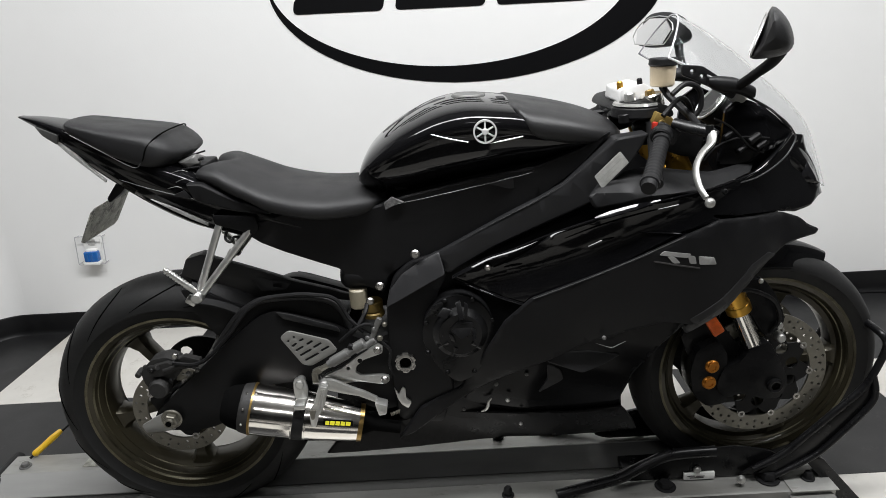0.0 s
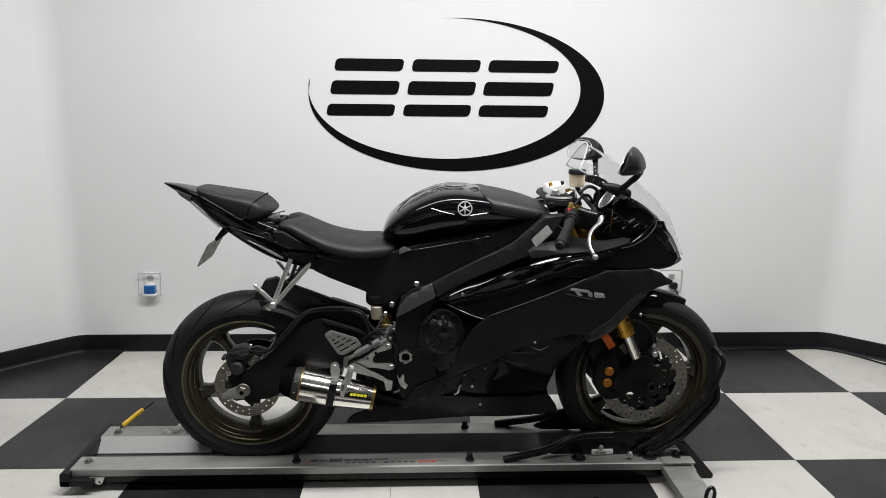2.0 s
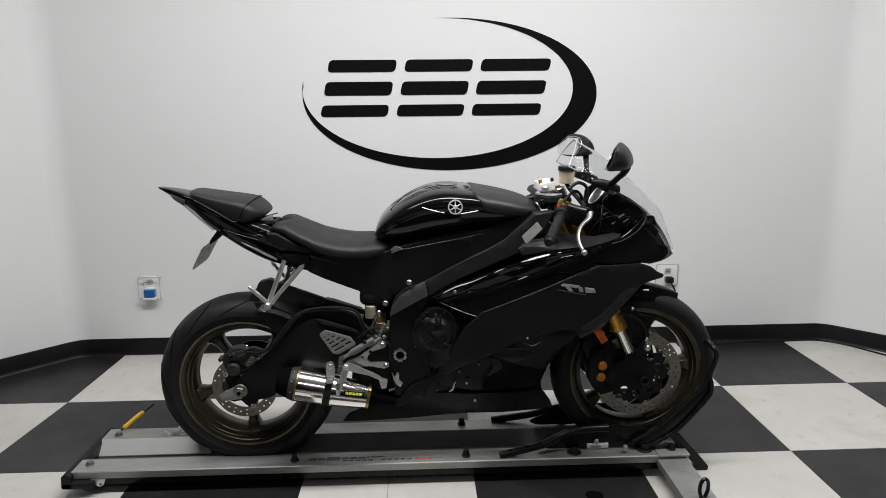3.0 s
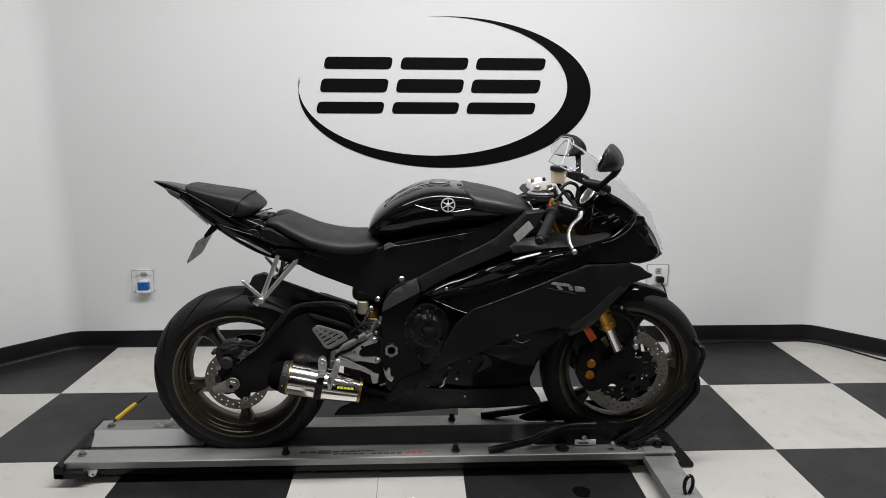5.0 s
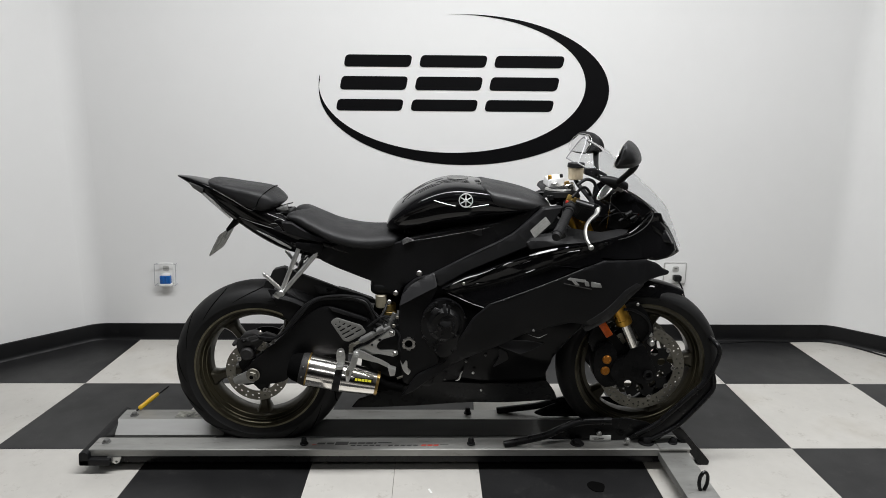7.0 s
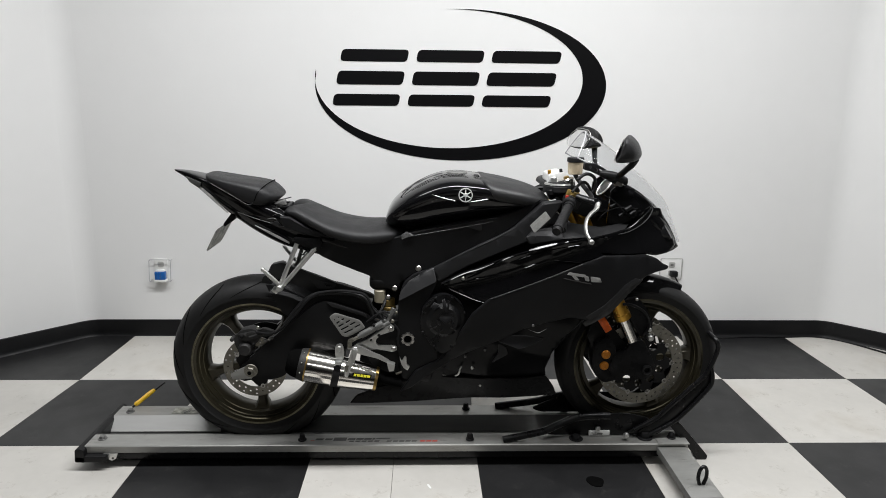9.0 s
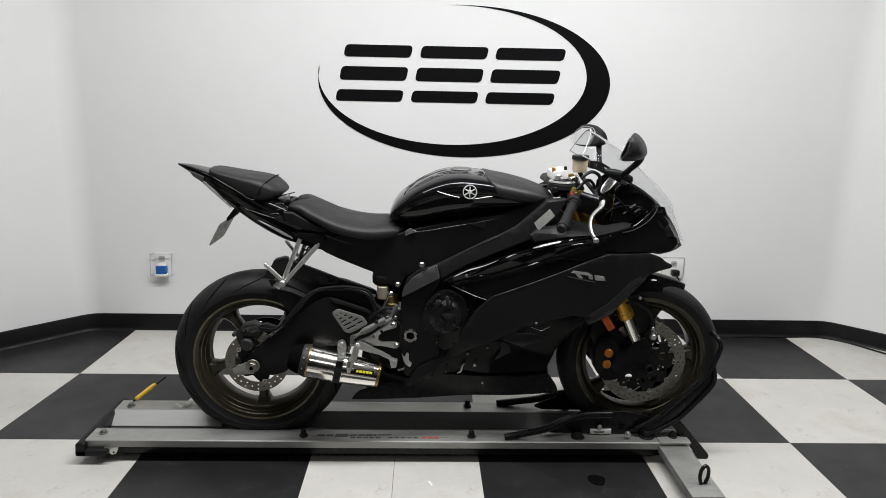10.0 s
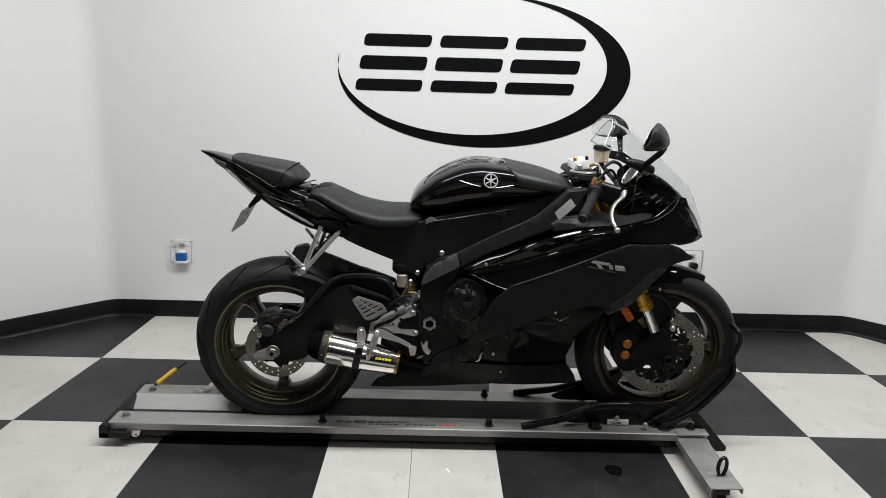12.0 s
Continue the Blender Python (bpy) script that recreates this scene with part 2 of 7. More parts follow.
def smooth_line(pts, k=6, closed=False):
    """Points on a Catmull-Rom line through pts."""
    pts = [Vector(p) for p in pts]
    n = len(pts)
    out = []
    for i in range(n if closed else n - 1):
        if closed:
            a, b, c, d = pts[i - 1], pts[i], pts[(i + 1) % n], pts[(i + 2) % n]
        else:
            a, b, c, d = pts[max(i - 1, 0)], pts[i], pts[i + 1], pts[min(i + 2, n - 1)]
        for j in range(k):
            t = j / k
            out.append(0.5 * ((2 * b) + (c - a) * t + (2 * a - 5 * b + 4 * c - d) * t * t + (3 * b - a - 3 * c + d) * t ** 3))
    if not closed:
        out.append(pts[-1])
    return out


def sweep(bm, pts, radius, seg=12, smooth=6, flat=1.0):
    """A tube along pts; radius is a number or one for each of pts."""
    radii = radius if isinstance(radius, (list, tuple)) else [radius] * len(pts)
    line = smooth_line([(*p, ) for p in pts], smooth) if smooth > 1 else [Vector(p) for p in pts]
    rr = np.interp(np.linspace(0, len(pts) - 1, len(line)), range(len(pts)), radii)
    rings = []
    side = None
    for i, p in enumerate(line):
        d = (line[min(i + 1, len(line) - 1)] - line[max(i - 1, 0)]).normalized()
        if side is None:
            side = d.orthogonal().normalized()
        side = (side - d * side.dot(d)).normalized()
        up = d.cross(side)
        rings.append([bm.verts.new(p + float(rr[i]) * (math.cos(a) * side + flat * math.sin(a) * up))
                      for a in (2 * math.pi * j / seg for j in range(seg))])
    for a, b in zip(rings, rings[1:]):
        for j in range(seg):
            bm.faces.new((a[j], a[(j + 1) % seg], b[(j + 1) % seg], b[j]))
    bm.faces.new(rings[0])
    bm.faces.new(rings[-1])
    return bm


def tube(pts, radius, seg=12, smooth=6):
    return sweep(bmesh.new(), pts, radius, seg, smooth)


def rod(bm, a, b, r0, r1=None, seg=20, bevel=0.0):
    """A cylinder or cone from a to b with softened rims."""
    a, b = Vector(a), Vector(b)
    r1 = r0 if r1 is None else r1
    d = (b - a).normalized()
    if bevel:
        sweep(bm, [a, a + d * bevel, b - d * bevel, b], [r0 - bevel, r0, r1, r1 - bevel], seg, 1)
    else:
        sweep(bm, [a, b], [r0, r1], seg, 1)
    return bm


def box(bm, x0, x1, y0, y1, z0, z1, bevel=0.0, turn=None):
    m = Matrix.Translation(((x0 + x1) / 2, (y0 + y1) / 2, (z0 + z1) / 2))
    if turn:
        m = m @ turn
    made = bmesh.ops.create_cube(bm, size=1, matrix=m @ Matrix.Diagonal((x1 - x0, y1 - y0, z1 - z0, 1)))
    if bevel:
        vs = made["verts"]
        es = list({e for v in vs for e in v.link_edges})
        bmesh.ops.bevel(bm, geom=es, offset=bevel, segments=2, affect="EDGES", profile=0.5)
    return bm


def lathe(bm, profile, centre, seg=72, a0=0.0, a1=360.0):
    """Turns a profile of (radius, y) round the y axis through centre."""
    whole = abs(a1 - a0) >= 360
    n = seg if whole else seg + 1
    rings = []
    for i in range(n):
        a = radians(a0 + (a1 - a0) * i / seg)
        rings.append([bm.verts.new((centre[0] + r * math.cos(a), centre[1] + y, centre[2] + r * math.sin(a))) for r, y in profile])
    for i in range(seg):
        a, b = rings[i], rings[(i + 1) % n]
        for j in range(len(profile) - 1):
            bm.faces.new((a[j], a[j + 1], b[j + 1], b[j]))
    return bm


def circle(cx, cz, r, n=16, start=0.0):
    return [(cx + r * math.cos(start + 2 * math.pi * i / n), cz + r * math.sin(start + 2 * math.pi * i / n)) for i in range(n)]


def slot(x0, z0, x1, z1, r, n=5):
    """The outline of a slot with round ends."""
    a = math.atan2(z1 - z0, x1 - x0)
    out = []
    for i in range(n + 1):
        t = a - math.pi / 2 + math.pi * i / n
        out.append((x1 + r * math.cos(t), z1 + r * math.sin(t)))
    for i in range(n + 1):
        t = a + math.pi / 2 + math.pi * i / n
        out.append((x0 + r * math.cos(t), z0 + r * math.sin(t)))
    return out


def rounded(pts, r, n=4):
    """A polygon with its corners rounded by r."""
    out = []
    m = len(pts)
    for i in range(m):
        p, a, b = Vector(pts[i]), Vector(pts[i - 1]), Vector(pts[(i + 1) % m])
        ra = min(r, 0.45 * (a - p).length, 0.45 * (b - p).length)
        s, e = p + (a - p).normalized() * ra, p + (b - p).normalized() * ra
        for j in range(n + 1):
            t = j / n
            out.append(tuple((1 - t) ** 2 * s + 2 * t * (1 - t) * p + t * t * e))
    return out


def prism(bm, outer, y0, y1, holes=(), bevel=0.0):
    """An upright plate from y0 to y1 with the outline outer in x and z, and holes."""
    edges = []
    for loop in (outer, *holes):
        vs = [bm.verts.new((p[0], y0, p[1])) for p in loop]
        edges += [bm.edges.new((vs[i], vs[(i + 1) % len(vs)])) for i in range(len(vs))]
    made = bmesh.ops.triangle_fill(bm, use_beauty=True, use_dissolve=False, edges=edges, normal=(0, -1, 0))
    faces = [g for g in made["geom"] if isinstance(g, bmesh.types.BMFace)]
    rim = list(edges)
    up = bmesh.ops.extrude_face_region(bm, geom=faces)
    moved = [g for g in up["geom"] if isinstance(g, bmesh.types.BMVert)]
    bmesh.ops.translate(bm, verts=moved, vec=(0, y1 - y0, 0))
    if bevel:
        es = [e for e in rim if e.is_valid]
        es += [g for g in up["geom"] if isinstance(g, bmesh.types.BMEdge) and any(abs(f.normal.y) < 0.5 for f in g.link_faces)]
        bm.normal_update()
        es = [e for e in set(es) if len(e.link_faces) == 2 and e.calc_face_angle(0) > 1.0 and abs(e.verts[0].co.y - e.verts[1].co.y) < 1e-6]
        bmesh.ops.bevel(bm, geom=es, offset=bevel, segments=2, affect="EDGES", profile=0.5, clamp_overlap=True)
    return bm


def loft(bm, rows, n=32, k=5):
    """A rounded body along x. rows: x, top, bottom, half width, squareness, width at the bottom (of 1), height of the widest place (0 to 1)."""
    rows = [tuple(r) + (2.6, 0.8, 0.6)[len(r) - 4:] for r in rows]
    a = np.array(rows, float)
    s = np.arange(len(a))
    fine = np.linspace(0, len(a) - 1, (len(a) - 1) * k + 1)
    m = np.gradient(a, axis=0)
    i = np.minimum(fine.astype(int), len(a) - 2)
    t = (fine - i)[:, None]
    b = (2 * t**3 - 3 * t**2 + 1) * a[i] + (t**3 - 2 * t**2 + t) * m[i] + (-2 * t**3 + 3 * t**2) * a[i + 1] + (t**3 - t**2) * m[i + 1]
    rings = []
    for x, top, bot, hw, sq, low, wide in b:
        mid = bot + (top - bot) * wide
        ring = []
        for j in range(n):
            u = 2 * math.pi * j / n
            c, sn = math.cos(u), math.sin(u)
            yy = hw * math.copysign(abs(c) ** (2 / sq), c)
            zz = math.copysign(abs(sn) ** (2 / sq), sn)
            z = mid + zz * ((top - mid) if zz > 0 else (mid - bot))
            if zz < 0:
                yy *= 1 - (1 - low) * (-zz)
            ring.append(bm.verts.new((x, yy, z)))
        rings.append(ring)
    for p, q in zip(rings, rings[1:]):
        for j in range(n):
            bm.faces.new((p[j], p[(j + 1) % n], q[(j + 1) % n], q[j]))
    bm.faces.new(rings[0])
    bm.faces.new(rings[-1])
    return bm


def panel(outline, depth, thick, side, step=0.03, lip=0.004, holes=()):
    """A curved sheet with the outline in x and z that lies depth(x, z) out from the middle plane, on one side (-1: towards -y)."""
    bm = bmesh.new()
    edges = []
    for loop in (outline, *holes):
        vs = [bm.verts.new((p[0], 0, p[1])) for p in loop]
        edges += [bm.edges.new((vs[i], vs[(i + 1) % len(vs)])) for i in range(len(vs))]
    bmesh.ops.triangle_fill(bm, use_beauty=True, use_dissolve=False, edges=edges, normal=(0, -1, 0))
    bmesh.ops.inset_region(bm, faces=bm.faces[:], thickness=lip, use_even_offset=True, use_boundary=True)
    xs = [p[0] for p in outline]
    zs = [p[1] for p in outline]
    for axis, lo, hi in ((0, min(xs), max(xs)), (2, min(zs), max(zs))):
        v = lo + step
        while v < hi:
            co, no = Vector((0, 0, 0)), Vector((0, 0, 0))
            co[axis], no[axis] = v, 1
            bmesh.ops.bisect_plane(bm, geom=bm.verts[:] + bm.edges[:] + bm.faces[:], dist=0.0004, plane_co=co, plane_no=no)
            v += step
    border = {v for e in bm.edges if len(e.link_faces) == 1 for v in e.verts}
    for v in bm.verts:
        v.co.y = side * (depth(v.co.x, v.co.z) - (lip * 0.7 if v in border else 0))
    up = bmesh.ops.extrude_face_region(bm, geom=bm.faces[:])
    bmesh.ops.translate(bm, verts=[g for g in up["geom"] if isinstance(g, bmesh.types.BMVert)], vec=(0, -side * thick, 0))
    return bm


def pillow(bm, outline, y0, y1, power=0.5, n=8):
    """A puffed body between y0 and y1 with the outline in x and z."""
    cx = sum(p[0] for p in outline) / len(outline)
    cz = sum(p[1] for p in outline) / len(outline)
    rings = []
    for i in range(n + 1):
        u = math.cos(math.pi * i / n)
        f = max((1 - u * u), 0.0) ** power * 0.94 + 0.06
        y = (y0 + y1) / 2 + (y1 - y0) / 2 * u
        rings.append([bm.verts.new((cx + (p[0] - cx) * f, y, cz + (p[1] - cz) * f)) for p in outline])
    k = len(outline)
    for a, b in zip(rings, rings[1:]):
        for j in range(k):
            bm.faces.new((a[j], a[(j + 1) % k], b[(j + 1) % k], b[j]))
    bm.faces.new(rings[0])
    bm.faces.new(rings[-1])
    return bm


def bolt(bm, at, r, h=0.006, out=-1):
    """A round bolt head with a hex socket, facing -y or +y."""
    x, y, z = at
    rod(bm, (x, y, z), (x, y + out * h, z), r, r * 0.92, 14, min(r * 0.25, h * 0.4))
    rod(bm, (x, y + out * h * 0.9, z), (x, y + out * (h + 0.0015), z), r * 0.5, r * 0.45, 6)
    return bm


def dome_bolt(bm, at, r, h):
    """A bolt standing upright on a flat top."""
    x, y, z = at
    rod(bm, (x, y, z), (x, y, z + h * 0.25), r * 1.35, r * 1.35, 18, h * 0.08)
    rod(bm, (x, y, z + h * 0.25), (x, y, z + h), r, r * 0.85, 6, h * 0.1)
    return bm


# ---- the room ----
TILE = 0.6
WY = 1.19
# the walls; the two bends beside the back wall are softly rounded
def eased(p, a, b, reach=0.06, n=8):
    """Points of a soft bend at p between the runs to a and to b."""
    p, a, b = Vector(p), Vector(a), Vector(b)
    a, b = p + (a - p).normalized() * reach, p + (b - p).normalized() * reach
    out = []
    for k in range(n + 1):
        t = k / n
        q = a * (1 - t) ** 2 + p * 2 * t * (1 - t) + b * t * t
        out.append((q.x, q.y))
    return out


NW, NE, E1, E2, S1, S2, W2, W1 = (-1.43, 1.19), (2.63, 1.19), (3.33, 0.49), (4.60, -0.78), (4.60, -9.0), (-3.43, -9.0), (-3.43, -0.81), (-2.13, 0.49)
bend_w, bend_e = eased(NW, W1, NE), eased(NE, NW, E1)
RUNS = [("bend_west", bend_w), ("north", [bend_w[-1], bend_e[0]]), ("bend_east", bend_e), ("northeast", [bend_e[-1], E1]), ("east_corner", [E1, E2]), ("east", [E2, S1]),
        ("south", [S1, S2]), ("west", [S2, W2]), ("west_corner", [W2, W1]), ("northwest", [W1, bend_w[0]])]
HEIGHT = 3.05
BASE = [(0.0, 0.0), (-0.012, 0.0), (-0.006, 0.007), (-0.0045, 0.02), (-0.004, 0.087), (-0.0025, 0.0912), (0.0, 0.092)]


def wall_run(nm, pts):
    """One stretch of wall along pts, 0.12 thick, with its cove base."""
    pts = [Vector((x, y, 0)) for x, y in pts]
    outs = []
    for i in range(len(pts)):
        d = (pts[min(i + 1, len(pts) - 1)] - pts[max(i - 1, 0)]).normalized()
        outs.append(Vector((-d.y, d.x, 0)))
    mid = (pts[0] + pts[-1]) / 2
    bm = bmesh.new()
    rings = [[bm.verts.new(p + o * w + Vector((0, 0, z))) for w, z in ((0, 0), (0, HEIGHT), (0.12, HEIGHT), (0.12, 0))] for p, o in zip(pts, outs)]
    for a, b in zip(rings, rings[1:]):
        for j in range(4):
            bm.faces.new((a[j], a[(j + 1) % 4], b[(j + 1) % 4], b[j]))
    bm.faces.new(rings[0])
    bm.faces.new(rings[-1])
    # side and rear walls are unseen, added dark to shape the reflections
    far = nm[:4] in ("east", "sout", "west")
    single("wall_" + nm, bm, DIM_PAINT if far else WALL_PAINT, mid, "unseen dark grey wall, added to close the hall and darken reflections" if far else "white painted plasterboard wall with fine roller texture", "wall", kind="structure")
    # cove base with a rolled top edge and a small toe
    bm = bmesh.new()
    rings = [[bm.verts.new(p + o * (w - 0.001) + Vector((0, 0, z))) for w, z in BASE] for p, o in zip(pts, outs)]
    for a, b in zip(rings, rings[1:]):
        for j in range(len(BASE) - 1):
            bm.faces.new((a[j], a[j + 1], b[j + 1], b[j]))
    single("baseboard_" + nm, bm, BASE_VINYL, mid, "black vinyl cove base along the wall", "baseboard", kind="structure", sharp=60)


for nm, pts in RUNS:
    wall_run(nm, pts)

bm = bmesh.new()
box(bm, -3.6, 4.8, -9.2, 1.4, HEIGHT, HEIGHT + 0.1)
single("ceiling", bm, CEILING_PAINT, (0.6, -1.7, HEIGHT), "grey painted ceiling", "ceiling", kind="structure")

# ---- ceiling lights ----
# the last one, behind the camera, is added fill for walls and bike
LAMPS = [(-0.82, -0.60), (0.68, -0.60), (2.18, -0.60), (0.6, -3.6)]


def ceiling_light(x, y, power):
    t = thing("ceiling_light", (x, y, HEIGHT), "white recessed ceiling light panel, out of view, switched on", "ceiling light", "ceiling lights")
    bm = bmesh.new()
    for x0, x1, y0, y1 in ((-0.747, 0.747, -0.20, -0.17), (-0.747, 0.747, 0.17, 0.20), (-0.747, -0.7445, -0.17, 0.17), (0.7445, 0.747, -0.17, 0.17)):
        box(bm, x + x0, x + x1, y + y0, y + y1, HEIGHT - 0.035, HEIGHT, 0.003)
    part("light_frame", bm, WHITE_PLASTIC, t)
    lamp = bpy.data.lights.new("tube_light", "AREA")
    lamp.shape, lamp.size, lamp.size_y, lamp.energy, lamp.color = "RECTANGLE", 1.487, 0.33, power, (0.985, 0.99, 1.0)
    ob = new("tube_light", lamp)
    ob.location = (x, y, HEIGHT - 0.02)


for (x, y), w in zip(LAMPS, LAMP_POWER):
    ceiling_light(x, y, w)

# ---- logo on the wall: plain slanted bars inside an open ring ----
logo = thing("wall_logo", (0.57, WY, 1.35), "black vinyl wall logo, slanted bars inside an open oval ring", "wall logo")
bm = bmesh.new()
front, back = [], []
N = 120
for i in range(N + 1):
    a = radians(172 + (452 - 172) * i / N)
    o = (0.566 + 0.745 * math.cos(a), 1.347 + 0.376 * math.sin(a))
    c = (0.505 + 0.6835 * math.cos(a), 1.3785 + 0.3445 * math.sin(a))
    back.append([bm.verts.new((p[0], WY - 0.0005, p[1])) for p in (o, c)])
    front.append([bm.verts.new((p[0], WY - 0.0025, p[1])) for p in (o, c)])
for i in range(N):
    for side in (0, 1):
        bm.faces.new((back[i][side], back[i + 1][side], front[i + 1][side], front[i][side]))
    bm.faces.new((front[i][0], front[i][1], front[i + 1][1], front[i + 1][0]))
part("oval_ring", bm, LOGO_BLACK, logo)


def slant(pts, x, z):
    return [(x + p[0] + 0.205 * p[1], z + p[1]) for p in pts]


def logo_block(x, w):
    """Three stacked slanted bars, 0.278 high together."""
    for z0, z1 in ((0.0, 0.058), (0.105, 0.172), (0.219, 0.278)):
        bm = bmesh.new()
        prism(bm, slant(rounded([(0, z0), (w, z0), (w, z1), (0, z1)], 0.022, 5), x, 1.247), WY - 0.0025, WY - 0.0005)
        part("logo_bar", bm, LOGO_BLACK, logo)


for x, w in ((-0.095, 0.338), (0.288, 0.338), (0.669, 0.350)):
    logo_block(x, w)


# ---- outlets and cable ----
def wall_plate(x, z, w, h, label):
    t = thing("wall_outlet", (x, WY, z), label, "wall outlet")
    bm = bmesh.new()
    prism(bm, rounded([(x - w / 2, z - h / 2), (x + w / 2, z - h / 2), (x + w / 2, z + h / 2), (x - w / 2, z + h / 2)], 0.006, 3), WY, WY - 0.006, bevel=0.002)
    part("cover_plate", bm, WHITE_PLASTIC, t)
    return t


out_l = wall_plate(-1.030, 0.378, 0.070, 0.112, "white wall outlet under a clear plastic guard")
for z in (0.355, 0.405):
    bm = bmesh.new()
    prism(bm, rounded([(-1.046, z - 0.014), (-1.014, z - 0.014), (-1.014, z + 0.014), (-1.046, z + 0.014)], 0.008, 4), WY - 0.006, WY - 0.009)
    part("socket", bm, LABEL, out_l)
bm = bmesh.new()
prism(bm, rounded([(-1.090, 0.312), (-0.974, 0.312), (-0.968, 0.436), (-1.084, 0.436)], 0.008, 4), WY - 0.030, WY - 0.028,
      [rounded([(-1.0870, 0.3150), (-0.9770, 0.3150), (-0.9710, 0.4330), (-1.0810, 0.4330)], 0.007, 4)])
for x, z in ((-1.085, 0.317), (-0.979, 0.317), (-1.079, 0.431), (-0.973, 0.431)):
    rod(bm, (x, WY, z), (x, WY - 0.029, z), 0.002, 0.002, 8)
part("guard_rim", bm, GUARD, out_l, "thin rim of a clear guard")
freshener = thing("air_freshener", (-1.045, WY - 0.02, 0.33), "plug-in air freshener with blue liquid at the wall outlet", "air freshener")
bm = bmesh.new()
box(bm, -1.056, -1.000, WY - 0.042, WY - 0.012, 0.326, 0.370, 0.005)
for i in (1, 2):
    rod(bm, (-1.056 + 0.0185 * i, WY - 0.043, 0.33), (-1.056 + 0.0185 * i, WY - 0.043, 0.368), 0.004, 0.004, 8)
part("bottle", bm, BLUE, freshener)
bm = bmesh.new()
box(bm, -1.060, -0.996, WY - 0.045, WY - 0.010, 0.314, 0.327, 0.003)
box(bm, -1.050, -1.006, WY - 0.03, WY - 0.010, 0.32, 0.378, 0.004)
part("holder", bm, WHITE_PLASTIC, freshener)

out_r = wall_plate(1.732, 0.388, 0.112, 0.112, "white double wall outlet with a black plug in it")
for z in (0.366, 0.412):
    bm = bmesh.new()
    prism(bm, rounded([(1.718, z - 0.015), (1.752, z - 0.015), (1.752, z + 0.015), (1.718, z + 0.015)], 0.008, 4), WY - 0.006, WY - 0.009)
    part("socket", bm, LABEL, out_r)
bm = bmesh.new()
for z in (0.408, 0.416):
    box(bm, 1.727, 1.743, WY - 0.0098, WY - 0.008, z - 0.0015, z + 0.0015)
part("socket_slots", bm, PRINT, out_r)
bm = bmesh.new()
prism(bm, rounded([(1.670, 0.328), (1.794, 0.328), (1.794, 0.448), (1.670, 0.448)], 0.008, 3), WY - 0.008, WY - 0.004,
      [rounded([(1.6725, 0.3305), (1.7915, 0.3305), (1.7915, 0.4455), (1.6725, 0.4455)], 0.006, 3)])
part("guard_edge", bm, LABEL, out_r, "pale outline of a clear guard")

cable = thing("power_cable", (1.74, WY - 0.03, 0.0), "black power cable from the wall outlet along the floor", "cable")
bm = bmesh.new()
box(bm, 1.722, 1.760, WY - 0.045, WY - 0.009, 0.350, 0.382, 0.006)
part("plug", bm, PLASTIC, cable)
part("cord", tube([(1.745, WY - 0.04, 0.352), (1.765, WY - 0.05, 0.31), (1.80, WY - 0.05, 0.2), (1.86, WY - 0.05, 0.06), (1.95, WY - 0.06, 0.006), (2.2, WY - 0.03, 0.005),
                   (2.378, 1.155, 0.005), (2.545, 1.163, 0.005), (2.635, 1.135, 0.005), (2.70, 1.08, 0.005), (2.745, 1.02, 0.005), (2.796, 0.94, 0.005), (2.86, 0.85, 0.005), (3.0, 0.72, 0.005), (3.3, 0.43, 0.005)], 0.0045, 8), PLASTIC, cable)

# ---- the dolly under the motorcycle ----
dolly = thing("motorcycle_dolly", (0.25, 0, 0), "long brushed aluminium motorcycle dolly with a wheel trough, on castors", "dolly")
bm = bmesh.new()
# folded rail: lip, top, inner wall
for sgn in (-1, 1):
    bm = bmesh.new()
    prof = [(0.155, 0.058), (0.157, 0.060), (0.157, 0.083), (0.154, 0.086), (0.074, 0.086), (0.072, 0.0845), (0.072, 0.0815), (0.152, 0.0815), (0.153, 0.058)]
    x0, x1 = -0.815, 1.335 if sgn < 0 else 1.30
    e0 = [bm.verts.new((x0, sgn * y, z)) for y, z in prof]
    e1 = [bm.verts.new((x1, sgn * y, z)) for y, z in prof]
    for j in range(len(prof)):
        k = (j + 1) % len(prof)
        bm.faces.new((e0[j], e0[k], e1[k], e1[j]))
    bm.faces.new(e0)
    bm.faces.new(e1)
    part("rail", bm, RAIL_ALU, dolly)
    prof = [(0.0715, 0.0845), (0.0715, 0.0815), (0.0225, 0.0405), (0.0225, 0.0430)]
    # dark side all along; a brighter copy lies over its left end
    for xa, xb, lift, nm, mat, lab in ((x0 + 0.002, x1 - 0.002, 0.0, "trough_side", TROUGH_ALU, "worn side of the trough, darkened for the bike's reflection"), (x0 + 0.003, -0.395, 0.003, "ramp_plate", SLOPE_ALU, "brighter copy of the trough side, clear of the bike's reflection")):
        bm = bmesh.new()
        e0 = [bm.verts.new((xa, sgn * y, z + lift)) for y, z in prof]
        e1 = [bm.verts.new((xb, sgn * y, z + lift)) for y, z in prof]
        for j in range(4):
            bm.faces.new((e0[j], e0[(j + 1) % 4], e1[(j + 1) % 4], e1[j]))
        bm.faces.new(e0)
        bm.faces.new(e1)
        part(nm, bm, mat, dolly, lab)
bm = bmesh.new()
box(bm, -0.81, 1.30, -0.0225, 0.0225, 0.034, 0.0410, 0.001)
part("wheel_trough", bm, TROUGH_ALU, dolly, "worn aluminium trough floor, darkened for the bike's reflection")
